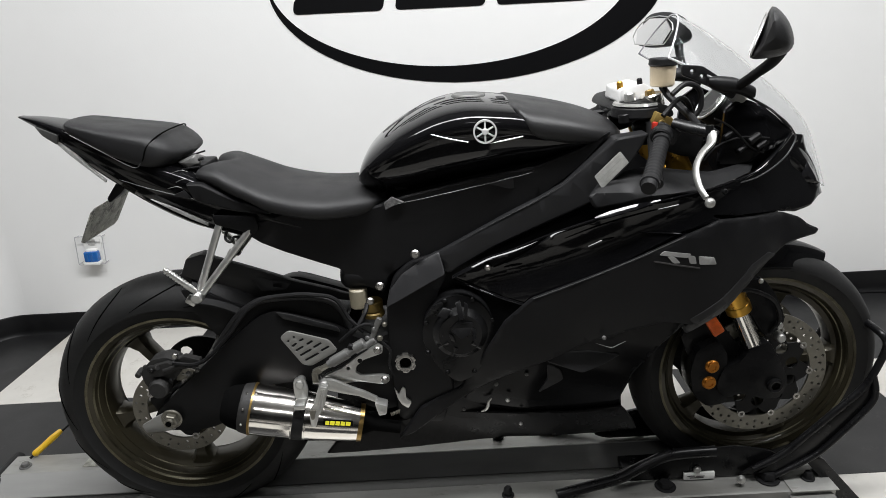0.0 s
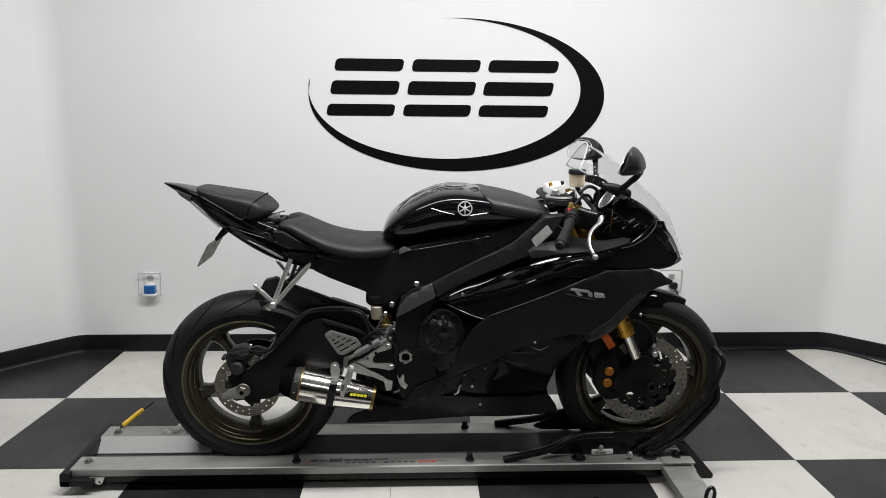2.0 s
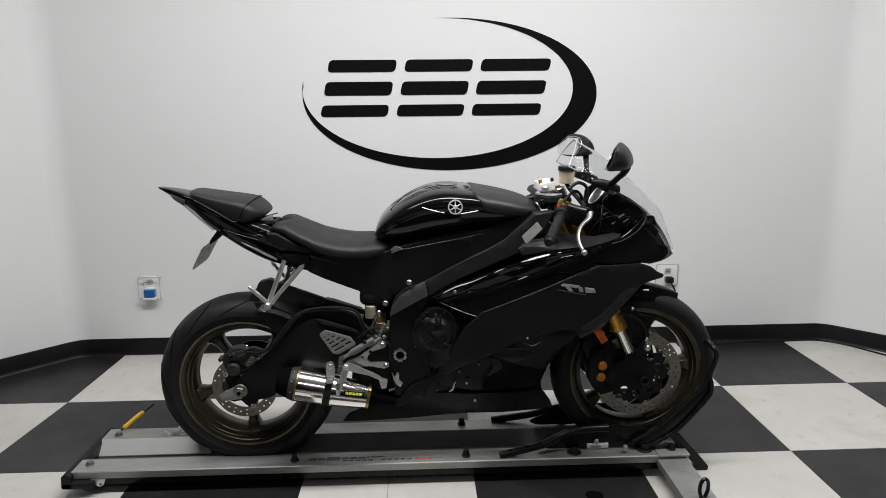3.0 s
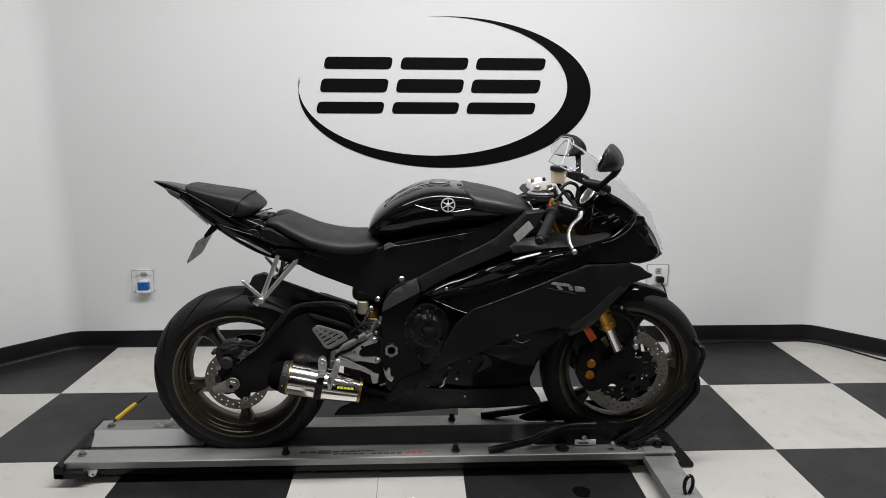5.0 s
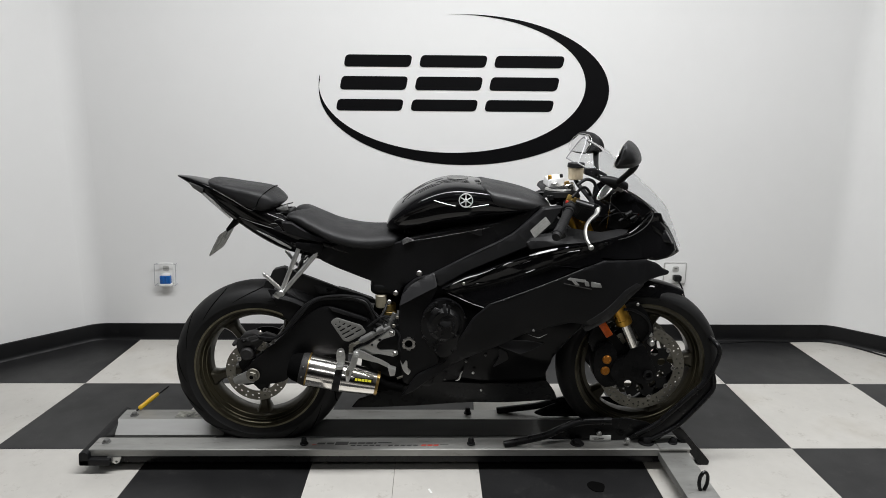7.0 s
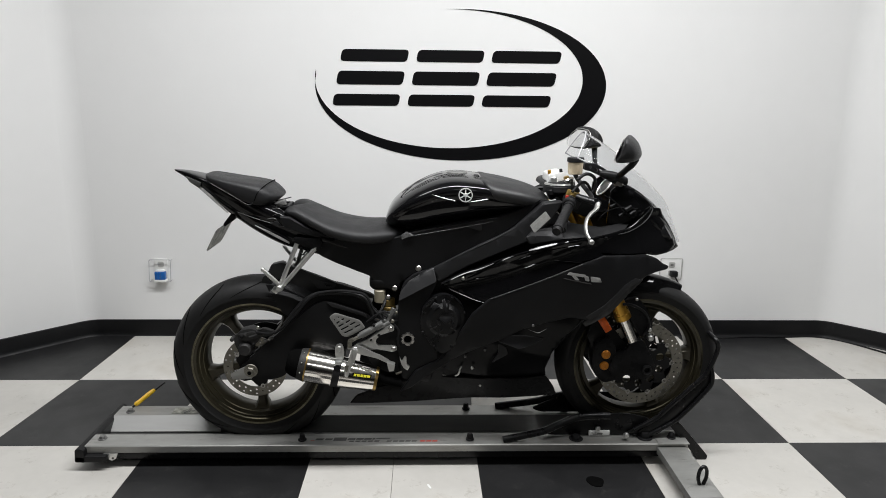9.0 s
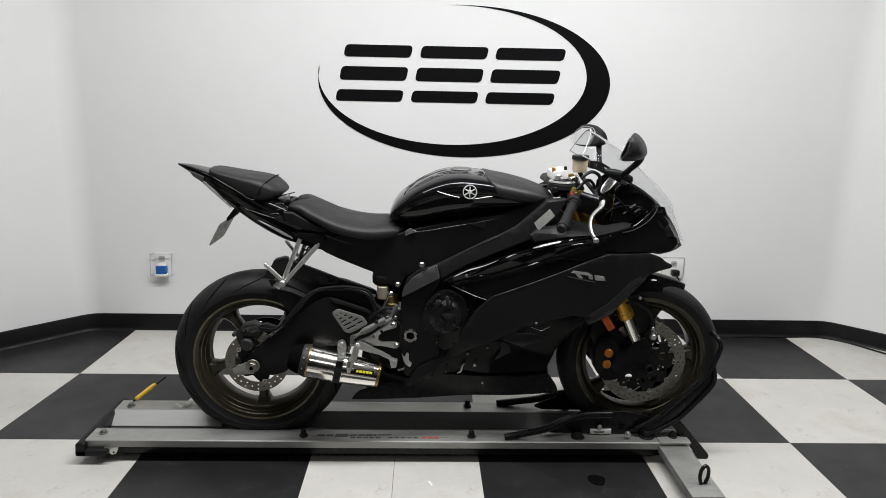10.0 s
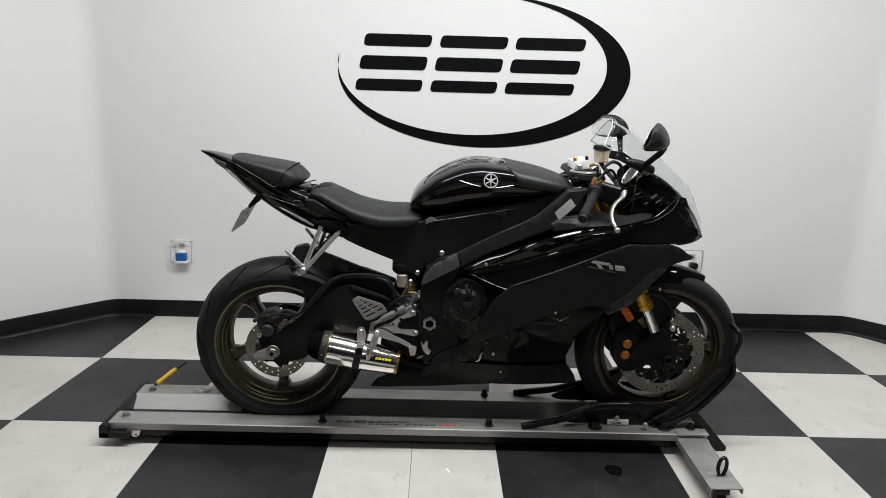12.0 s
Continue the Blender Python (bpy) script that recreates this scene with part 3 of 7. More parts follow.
for sgn in (-1, 1):
    bm = bmesh.new()
    box(bm, -0.80, 1.28, sgn * 0.118 - 0.018, sgn * 0.118 + 0.018, 0.022, 0.0575, 0.003)
    part("side_beam", bm, BLACK_STEEL, dolly, "black steel beam under the rail")
bm = bmesh.new()
prism(bm, rounded([(-0.842, 0.038), (-0.808, 0.034), (-0.808, 0.080), (-0.822, 0.088), (-0.838, 0.084)], 0.006, 3), -0.180, 0.175, bevel=0.003)
box(bm, -0.842, -0.735, -0.180, -0.130, 0.034, 0.0575, 0.004)
part("end_beam", bm, PLASTIC, dolly, "black rubber-capped end beam")
for sgn, x, h in ((-1, -0.775, 0.012), (1, -0.765, 0.012)):
    bm = bmesh.new()
    dome_bolt(bm, (x, sgn * 0.105, 0.086), 0.012, h)
    part("bolt", bm, GREY_CAST, dolly)
for sgn in (-1, 1):
    for x in (-0.058, 0.547):
        bm = bmesh.new()
        dome_bolt(bm, (x, sgn * 0.121, 0.086), 0.0115, 0.026)
        part("stop_knob", bm, PLASTIC, dolly, "black rubber stop knob")
bm = bmesh.new()
dome_bolt(bm, (1.285, -0.12, 0.089), 0.012, 0.02)
part("bolt", bm, PLASTIC, dolly)
bm = bmesh.new()
box(bm, 1.225, 1.338, -0.165, -0.062, 0.0865, 0.0895, 0.001)
part("corner_plate", bm, RAIL_ALU, dolly)
# swing-out arm with its castor and tie loop
bm = bmesh.new()
box(bm, 1.222, 1.328, -0.472, -0.157, 0.070, 0.075, 0.0015)
box(bm, 1.222, 1.227, -0.472, -0.157, 0.048, 0.0705, 0.0015)
box(bm, 1.323, 1.328, -0.472, -0.157, 0.055, 0.0705, 0.0015)
part("outrigger_arm", bm, RAIL_ALU, dolly, "aluminium outrigger arm")
bm = bmesh.new()
rod(bm, (1.255, -0.44, 0.024), (1.285, -0.44, 0.024), 0.022, 0.022, 20, 0.004)
box(bm, 1.248, 1.292, -0.462, -0.418, 0.042, 0.070, 0.004)
part("castor", bm, PLASTIC, dolly, "black castor wheel")
bm = bmesh.new()
line = [(1.278, -0.40, 0.076), (1.271, -0.402, 0.10), (1.273, -0.404, 0.128), (1.285, -0.403, 0.142), (1.297, -0.40, 0.128), (1.299, -0.398, 0.10), (1.292, -0.397, 0.076)]
part("tie_loop", tube(line, 0.006, 10), BLACK_STEEL, dolly, "black steel tie-down loop")
bm = bmesh.new()
prism(bm, rounded([(-0.752, 0.0585), (-0.700, 0.0585), (-0.708, 0.038), (-0.722, 0.031), (-0.732, 0.036)], 0.004, 3), -0.162, -0.157, [circle(-0.718, 0.041, 0.004, 10)], 0.001)
part("castor", bm, ALUMINIUM, dolly, "small metal castor bracket")
# printed marks on the rail top, as bars
MARKS = [(x, x + w, y0, y1, PRINT) for x, w, y0, y1 in ((-0.012, 0.028, -0.122, -0.110), (0.022, 0.026, -0.122, -0.110), (0.053, 0.046, -0.127, -0.104), (0.104, 0.026, -0.121, -0.109), (0.134, 0.026, -0.120, -0.108),
                                                        (0.163, 0.026, -0.120, -0.108), (0.193, 0.008, -0.119, -0.107), (0.206, 0.050, -0.113, -0.107))]
MARKS += [(0.110 + 0.0225 * k, 0.110 + 0.0225 * k + 0.017, -0.1345, -0.1265, PRINT) for k in range(11) if k != 5]
MARKS += [(0.365 + 0.022 * k, 0.365 + 0.022 * k + 0.018, -0.135, -0.124, RED_PRINT) for k in range(3)]
MARKS += [(-0.03, -0.016, -0.128, -0.124, RED_PRINT), (0.434, 0.462, -0.126, -0.124, PRINT)]
for x0, x1, y0, y1, m in MARKS:
    bm = bmesh.new()
    prism(bm, [(x0, y0), (x1, y0), (x1 + 0.003, y1), (x0 + 0.003, y1)], 0.0, 0.0003)
    for v in bm.verts:
        v.co = Vector((v.co.x, v.co.z, 0.0862 + v.co.y))
    part("printed_mark", bm, m, dolly)
bm = bmesh.new()
box(bm, -0.600, -0.490, 0.088, 0.138, 0.0861, 0.0872)
part("worn_sticker", bm, PLATE_METAL, dolly, "scuffed torn sticker")

# ---- wheel chock ----
chock = thing("wheel_chock", (1.05, 0, 0.0865), "black steel front wheel chock bolted on the dolly", "wheel chock")
bm = bmesh.new()
box(bm, 0.86, 1.24, -0.075, 0.075, 0.043, 0.062, 0.004)
part("base_plate", bm, BLACK_STEEL, chock)
for sgn in (-1, 1):
    bm = bmesh.new()
    prism(bm, rounded([(0.80, 0.105), (0.86, 0.134), (0.93, 0.162), (1.0, 0.172), (1.12, 0.174), (1.20, 0.158), (1.235, 0.130), (1.235, 0.0895), (0.84, 0.0895)], 0.02, 4),
          sgn * 0.088, sgn * 0.096, bevel=0.002)
    part("side_plate", bm, BLACK_STEEL, chock)
    part("push_bar", tube([(0.665, sgn * 0.135, 0.092), (0.74, sgn * 0.128, 0.105), (0.82, sgn * 0.12, 0.120), (0.88, sgn * 0.108, 0.142), (0.95, sgn * 0.098, 0.162), (1.06, sgn * 0.098, 0.167)],
                          0.0135, 14), BLACK_STEEL, chock)
    bm = bmesh.new()
    dome_bolt(bm, (0.935, sgn * 0.118, 0.086), 0.019, 0.014)
    part("mount_foot", bm, PLASTIC, chock)
    bm = bmesh.new()
    dome_bolt(bm, (1.19, sgn * 0.112, 0.086), 0.021, 0.024)
    part("mount_foot", bm, PLASTIC, chock)
near = [(1.15, 0.120), (1.221, 0.161), (1.264, 0.203), (1.330, 0.270), (1.384, 0.325), (1.404, 0.359), (1.422, 0.410), (1.427, 0.440), (1.418, 0.462)]
part("hoop", tube([(x, -0.113, z) for x, z in near] + [(1.412, -0.085, 0.472), (1.410, 0.0, 0.474), (1.412, 0.085, 0.472)] + [(x, 0.113, z) for x, z in near[::-1]], 0.0085, 14), BLACK_STEEL, chock)
bm = bmesh.new()
prism(bm, rounded([(1.16, 0.110), (1.225, 0.158), (1.27, 0.202), (1.384, 0.318), (1.410, 0.362), (1.416, 0.335), (1.407, 0.288), (1.329, 0.190), (1.285, 0.148), (1.24, 0.105)], 0.006, 3), -0.116, -0.110, bevel=0.001)
part("hoop_plate", bm, BLACK_STEEL, chock, "black plate of the hoop")
part("hoop_brace", tube([(1.20, -0.118, 0.100), (1.285, -0.120, 0.150), (1.329, -0.121, 0.191), (1.405, -0.122, 0.286), (1.415, -0.121, 0.325), (1.408, -0.116, 0.362)], 0.0075, 14), BLACK_STEEL, chock)
bm = bmesh.new()
prism(bm, rounded([(1.265, 0.150), (1.315, 0.146), (1.428, 0.016), (1.425, 0.0), (1.388, 0.0), (1.376, 0.022)], 0.008, 3), -0.120, -0.078, bevel=0.003)
part("kick_arm", bm, BLACK_STEEL, chock)
for sgn in (-1, 1):
    bm = bmesh.new()
    prism(bm, rounded([(1.12, 0.10), (1.17, 0.132), (1.225, 0.156), (1.30, 0.232), (1.384, 0.318), (1.408, 0.36), (1.414, 0.33), (1.400, 0.285), (1.32, 0.188), (1.27, 0.140), (1.24, 0.095)], 0.008, 3), sgn * 0.100, sgn * 0.106, bevel=0.001)
    part("hoop_web", bm, BLACK_STEEL, chock)
bm = bmesh.new()
box(bm, 0.985, 1.062, -0.1035, -0.0965, 0.090, 0.109, 0.0005)
part("maker_label", bm, WHITE_PLASTIC, chock, "pale printed maker's label")
for x0, x1, z in ((0.994, 1.012, 0.101), (1.016, 1.036, 0.100), (1.000, 1.034, 0.096)):
    bm = bmesh.new()
    box(bm, x0, x1, -0.1043, -0.1036, z - 0.0012, z + 0.0012)
    part("printed_mark", bm, PRINT, chock)
bm = bmesh.new()
bolt(bm, (1.018, -0.096, 0.117), 0.010, 0.01)
part("bolt", bm, ALUMINIUM, chock)
bm = bmesh.new()
bolt(bm, (1.115, -0.125, 0.105), 0.011, 0.012)
part("bolt", bm, ALUMINIUM, chock)

# ---- small things on the floor ----
a, b, c = Vector((-0.772, 0.140, 0.088)), Vector((-0.704, 0.200, 0.136)), Vector((-0.674, 0.230, 0.152))
bm = bmesh.new()
rod(bm, a, c, 0.0035, 0.003, 10)
lever = part("release_lever", bm, PLASTIC, dolly, "thin black lever")
bm = bmesh.new()
sweep(bm, [a.lerp(b, 0.1), a.lerp(b, 0.17), a.lerp(b, 0.4), a.lerp(b, 0.7), a.lerp(b, 0.93), b], [0.005, 0.0095, 0.0085, 0.0095, 0.008, 0.005], 10, 3)
part("grip", bm, YELLOW, lever, "yellow plastic grip")
bm = bmesh.new()
blob = smooth_line([(0.976 + 0.029 * math.cos(a) * (1 + 0.10 * math.sin(3 * a)), -0.262 + 0.033 * math.sin(a) * (1 + 0.10 * math.cos(2 * a + 1)), 0) for a in (i * math.pi / 7 for i in range(14))], 4, True)
vs = [bm.verts.new((p.x, p.y, 0.0026)) for p in blob]
vb = [bm.verts.new((p.x, p.y, 0.0)) for p in blob]
bm.faces.new(vs)
for j in range(len(vs)):
    bm.faces.new((vs[j], vs[(j + 1) % len(vs)], vb[(j + 1) % len(vs)], vb[j]))
single("oil_stain", bm, STAIN, (0.97, -0.27, 0), "dark oil stain on a black floor tile", "stain")

# white scratch in the tile, added as a thin flat flake
bm = bmesh.new()
prism(bm, [(0.390, -0.274), (0.397, -0.271), (0.407, -0.296), (0.401, -0.300)], 0.0, 0.0012)
for v in bm.verts:
    v.co = Vector((v.co.x, v.co.z, v.co.y + 0.0002))
single("paper_chip", bm, WHITE_PLASTIC, (0.40, -0.285, 0.0), "small white scratch on a white floor tile, laid on as a flake", "paper scrap")

# ---- the motorcycle ----
bike = thing("motorcycle", (0.47, 0, 0.0415), "black sports motorcycle with bronze wheels, on the aluminium dolly", "motorcycle")
RX, RZ, FX, FZ = -0.22, 0.357, 1.165, 0.360


def wheel(name, cx, cz, tyre_r, tyre_half, rim_half, discs, disc_r, disc_in, label, k, turn):
    """A cast wheel with its tyre and discs; k scales the rim, turn is the angle of the first spoke."""
    centre = (cx, 0, cz)

    def ringed(pts):
        return [(r * k, y) for r, y in pts]

    # rim barrel with flanges
    bm = bmesh.new()
    f = rim_half
    lathe(bm, ringed([(0.224, -f), (0.229, -f + 0.002), (0.229, -f + 0.008), (0.216, -f + 0.012), (0.210, -f + 0.03), (0.198, -0.02), (0.198, 0.02), (0.210, f - 0.03), (0.216, f - 0.012),
               (0.229, f - 0.008), (0.229, f - 0.002), (0.224, f), (0.214, f - 0.004), (0.200, f - 0.028), (0.188, 0.022), (0.186, 0), (0.188, -0.022), (0.200, -f + 0.028), (0.214, -f + 0.004),
               (0.224, -f)]), centre, 96)
    w = part(name, bm, BRONZE, bike, label)
    # tyre: rounded crown, side wall and bead
    bm = bmesh.new()
    prof = []
    for i in range(23):
        u = -1 + 2 * i / 22
        prof.append((tyre_r - (tyre_r - 0.252 * k) * (1 - math.cos(u * math.pi / 2)), tyre_half * math.sin(u * math.pi / 2)))
    prof = ringed([(0.222, -f + 0.001), (0.229, -f - 0.001), (0.245, -tyre_half * 0.93)]) + prof + ringed([(0.245, tyre_half * 0.93), (0.229, f + 0.001), (0.222, f - 0.001)])
    lathe(bm, prof, centre, 128)
    part("tyre", bm, RUBBER, w, "worn black rubber tyre")
    # thin pale line on the flange
    for sgn in (-1, 1):
        bm = bmesh.new()
        lathe(bm, ringed([(0.2235, sgn * (f + 0.001)), (0.2295, sgn * (f + 0.002)), (0.2305, sgn * (f - 0.002)), (0.2235, sgn * (f - 0.001)), (0.2235, sgn * (f + 0.001))]), centre, 96)
        part("rim_edge", bm, RIM_LIP, w, "brighter rim edge")
        # pale rings in the barrel paint its concentric reflection streaks
        bm = bmesh.new()
        lathe(bm, ringed([(0.2105, sgn * (f - 0.0085)), (0.2135, sgn * (f - 0.0045)), (0.2150, sgn * (f - 0.0060)), (0.2105, sgn * (f - 0.0085))]), centre, 96)
        part("rim_step", bm, RIM_LIP, w, "pale ring inside the rim, painting a reflection streak")
        for r, dy in ((0.2061, 0.0175), (0.1970, 0.0340))[:2 if f > 0.06 else 1]:
            bm = bmesh.new()
            lathe(bm, ringed([(r - 0.0012, sgn * (f - dy)), (r + 0.0010, sgn * (f - dy + 0.0016)), (r + 0.0010, sgn * (f - dy - 0.0016)), (r - 0.0012, sgn * (f - dy))]), centre, 96)
            part("rim_step", bm, RIM_LIP, w, "pale ring inside the rim, painting a reflection streak")
    for i in range(5):
        a = radians(turn + 72 * i)
        ca, sa = math.cos(a), math.sin(a)
        bm = bmesh.new()
        rows = []
        for r, hw, hy in ((0.035, 0.026, 0.034), (0.07, 0.019, 0.030), (0.12, 0.015, 0.024), (0.16, 0.017, 0.023), (0.182 * k, 0.026, 0.027), (0.190 * k, 0.036, 0.032)):
            ring = []
            for px, py in ((-1, -0.55), (-0.6, -1), (0.6, -1), (1, -0.55), (1, 0.55), (0.6, 1), (-0.6, 1), (-1, 0.55)):
                ring.append(bm.verts.new((cx + r * ca - px * hw * sa, py * hy, cz + r * sa + px * hw * ca)))
            rows.append(ring)
        for p, q in zip(rows, rows[1:]):
            for j in range(8):
                bm.faces.new((p[j], p[(j + 1) % 8], q[(j + 1) % 8], q[j]))
        bm.faces.new(rows[0])
        bm.faces.new(rows[-1])
        part("spoke", bm, BRONZE, w)
    bm = bmesh.new()
    rod(bm, (cx, -0.055, cz), (cx, 0.055, cz), 0.045, 0.045, 32, 0.006)
    part("hub", bm, DARK_METAL, w)
    for y in discs:
        bm = bmesh.new()
        holes = []
        rows = ((0.86, 0.0), (0.93, 0.5), (0.79, 0.5)) if disc_r < 0.13 else ((0.955, 0.0), (0.90, 0.5), (0.845, 0.0))
        count = 14 if disc_r < 0.13 else 24
        for fr, off in rows:
            for i in range(count):
                a = 2 * math.pi * (i + off) / count
                holes.append(circle(cx + fr * disc_r * math.cos(a), cz + fr * disc_r * math.sin(a), 0.0038, 7))
        holes.append(circle(cx, cz, disc_in, 48))
        prism(bm, circle(cx, cz, disc_r, 72), y - 0.0025, y + 0.0025, holes)
        part("brake_disc", bm, DISC_STEEL, w, "drilled steel brake disc")
        bm = bmesh.new()
        n = 10 if disc_r > 0.13 else 5
        inner = disc_in - 0.004
        out = []
        for i in range(n * 8):
            a = 2 * math.pi * i / (n * 8)
            r = inner - 0.020 * (0.5 - 0.5 * math.cos(n * a)) ** 2
            out.append((cx + r * math.cos(a), cz + r * math.sin(a)))
        prism(bm, out, y - 0.002, y + 0.002, [circle(cx + (inner - 0.038) * math.cos(2 * math.pi * (i + 0.5) / n), cz + (inner - 0.038) * math.sin(2 * math.pi * (i + 0.5) / n), 0.015 if n > 5 else 0.010, 10) for i in range(n)]
              + [circle(cx, cz, 0.03, 24)])
        part("disc_carrier", bm, DARK_METAL, w, "black disc carrier")
        for i in range(n):
            a = 2 * math.pi * i / n
            r = disc_in - 0.001
            bm = bmesh.new()
            lathe(bm, [(0.0042, -0.004), (0.0085, -0.004), (0.0085, 0.004), (0.0042, 0.004), (0.0042, -0.004)], (cx + r * math.cos(a), y, cz + r * math.sin(a)), 14)
            part("disc_rivet", bm, STEEL, w)
    return w


rear = wheel("rear_wheel", RX, RZ, 0.3125, 0.084, 0.074, (-0.088,), 0.112, 0.078, "bronze five-spoke rear wheel", 1.0, -90)
front = wheel("front_wheel", FX, FZ, 0.300, 0.060, 0.050, (-0.066, 0.066), 0.157, 0.118, "bronze five-spoke front wheel", 1.04, -68)
# tread grooves of the tyres, as thin raised-edge sipes in near-black for their shade
for w, cx, cz, R, half, n in ((rear, RX, RZ, 0.3125, 0.084, 13), (front, FX, FZ, 0.300, 0.060, 13)):
    for i in range(n):
        for sgn in (-1, 1):
            a0 = 2 * math.pi * (i + (0.5 if sgn > 0 else 0)) / n
            pts = []
            for j in range(7):
                t = j / 6
                u = 0.18 + 0.72 * t
                r = R - (R - 0.252) * (1 - math.cos(u * math.pi / 2)) - 0.0002
                a = a0 + 0.42 * t * t
                pts.append((cx + r * math.cos(a), sgn * half * math.sin(u * math.pi / 2), cz + r * math.sin(a)))
            bm = bmesh.new()
            sweep(bm, pts, [0.0008, 0.0016, 0.002, 0.002, 0.002, 0.0014, 0.0006], 5, 2)
            part("tread_groove", bm, STAIN, w)

# swingarm, axle and rear brake
for sgn in (-1, 1):
    bm = bmesh.new()
    out = [(-0.262, 0.325), (-0.262, 0.372), (-0.232, 0.400), (-0.17, 0.455), (-0.111, 0.508), (-0.053, 0.558), (0.005, 0.602), (0.040, 0.612), (0.075, 0.603), (0.178, 0.567), (0.215, 0.535), (0.30, 0.520), (0.33, 0.48), (0.30, 0.43), (0.20, 0.43), (0.05, 0.435), (-0.05, 0.42),
           (-0.11, 0.335), (-0.16, 0.322)]
    prism(bm, rounded(out, 0.02, 3), sgn * 0.092, sgn * 0.126, bevel=0.006)
    part("swingarm", bm, DARK_METAL, bike, "black swingarm")
    bm = bmesh.new()
    prism(bm, rounded([(-0.297, 0.345), (-0.290, 0.326), (-0.250, 0.327), (-0.222, 0.330), (-0.215, 0.372), (-0.238, 0.376), (-0.260, 0.366)], 0.003, 2), sgn * 0.1265, sgn * 0.133, bevel=0.001)
    part("axle_plate", bm, RAIL_ALU, bike, "bare aluminium axle plate")
bm = bmesh.new()
for r, y0, y1, s in ((0.024, 0.133, 0.139, 24), (0.018, 0.139, 0.152, 6)):
    rod(bm, (-0.224, -y0, 0.361), (-0.224, -y1, 0.361), r, r, s, 0.002)
rod(bm, (-0.224, -0.152, 0.361), (-0.224, -0.158, 0.361), 0.011, 0.010, 16)
part("axle_nut", bm, DISC_STEEL, bike)
# near-black disc painting the shade inside the axle
bm = bmesh.new()
rod(bm, (-0.224, -0.1585, 0.361), (-0.224, -0.159, 0.361), 0.007, 0.007, 12)
part("axle_bore", bm, STAIN, bike)
bm = bmesh.new()
prism(bm, rounded([(-0.278, 0.440), (-0.284, 0.470), (-0.258, 0.500), (-0.222, 0.508), (-0.198, 0.498), (-0.190, 0.470), (-0.214, 0.446), (-0.222, 0.420), (-0.262, 0.416)], 0.010, 3), -0.114, -0.072, bevel=0.006)
prism(bm, rounded([(-0.262, 0.474), (-0.248, 0.492), (-0.214, 0.500), (-0.196, 0.488), (-0.205, 0.474), (-0.240, 0.464)], 0.005, 3), -0.126, -0.110, bevel=0.004)
prism(bm, rounded([(-0.205, 0.500), (-0.176, 0.512), (-0.140, 0.500), (-0.146, 0.484), (-0.190, 0.480)], 0.005, 3), -0.124, -0.106, bevel=0.004)
rod(bm, (-0.243, -0.112, 0.436), (-0.243, -0.137, 0.436), 0.025, 0.022, 24, 0.004)
rod(bm, (-0.288, -0.092, 0.468), (-0.288, -0.122, 0.468), 0.008, 0.007, 12, 0.002)
rod(bm, (-0.278, -0.10, 0.478), (-0.235, -0.13, 0.490), 0.006, 0.006, 12, 0.001)
rod(bm, (-0.226, -0.122, 0.478), (-0.178, -0.124, 0.492), 0.007, 0.007, 12, 0.001)
rear_cal = part("rear_caliper", bm, CAST, bike, "black rear brake caliper")
for x, z, r, m in ((-0.193, 0.516, 0.0075, STEEL), (-0.170, 0.470, 0.007, GREY_CAST), (-0.148, 0.478, 0.005, GREY_CAST), (-0.252, 0.482, 0.007, DARK_METAL), (-0.212, 0.455, 0.005, DARK_METAL)):
    bm = bmesh.new()
    bolt(bm, (x, -0.125, z), r, 0.006)
    part("bolt", bm, m, rear_cal)
part("brake_hose", tube([(-0.20, -0.13, 0.50), (-0.150, -0.134, 0.496), (-0.110, -0.134, 0.517), (-0.062, -0.132, 0.566), (-0.020, -0.128, 0.615), (0.020, -0.127, 0.640), (0.075, -0.127, 0.648), (0.130, -0.127, 0.646), (0.178, -0.127, 0.632), (0.205, -0.130, 0.585), (0.235, -0.14, 0.556)], 0.0048, 8), PLASTIC, bike)
# chain run and sprocket on the far side
bm = bmesh.new()
teeth = []
for i in range(90):
    a = 2 * math.pi * i / 90
    r = 0.105 + 0.004 * math.sin(45 * a)
    teeth.append((RX + r * math.cos(a), RZ + r * math.sin(a)))
prism(bm, teeth, 0.085, 0.091, [circle(RX + 0.072 * math.cos(2 * math.pi * i / 6), RZ + 0.072 * math.sin(2 * math.pi * i / 6), 0.017, 10) for i in range(6)])
part("sprocket", bm, DARK_METAL, bike)
bm = bmesh.new()
box(bm, -0.10, 0.26, 0.083, 0.094, 0.462, 0.480, 0.003, pose(0, 0, 0, 0, 2, 0))
part("chain", bm, DARK_METAL, bike)

# hugger over the rear tyre
bm = bmesh.new()
rows = []
for i in range(19):
    t = i / 18
    a = radians(79 - 59 * t)
    r = 0.332 + 0.012 * math.sin(t * math.pi)
    rise = 0.018 * max(0, 1 - t * 6)
    row = []
    for j in range(13):
        v = -1 + 2 * j / 12
        d = r - 0.055 * abs(v) ** 2.6 + rise * (1 - abs(v))
        row.append(bm.verts.new((RX + 0.012 + d * math.cos(a), 0.103 * v, RZ + d * math.sin(a))))
    rows.append(row)
for p, q in zip(rows, rows[1:]):
    for j in range(12):
        bm.faces.new((p[j], p[j + 1], q[j + 1], q[j]))
up = bmesh.ops.extrude_face_region(bm, geom=bm.faces[:])
for g in up["geom"]:
    if isinstance(g, bmesh.types.BMVert):
        d = Vector((g.co.x - RX, 0, g.co.z - RZ)).normalized()
        g.co += d * 0.004
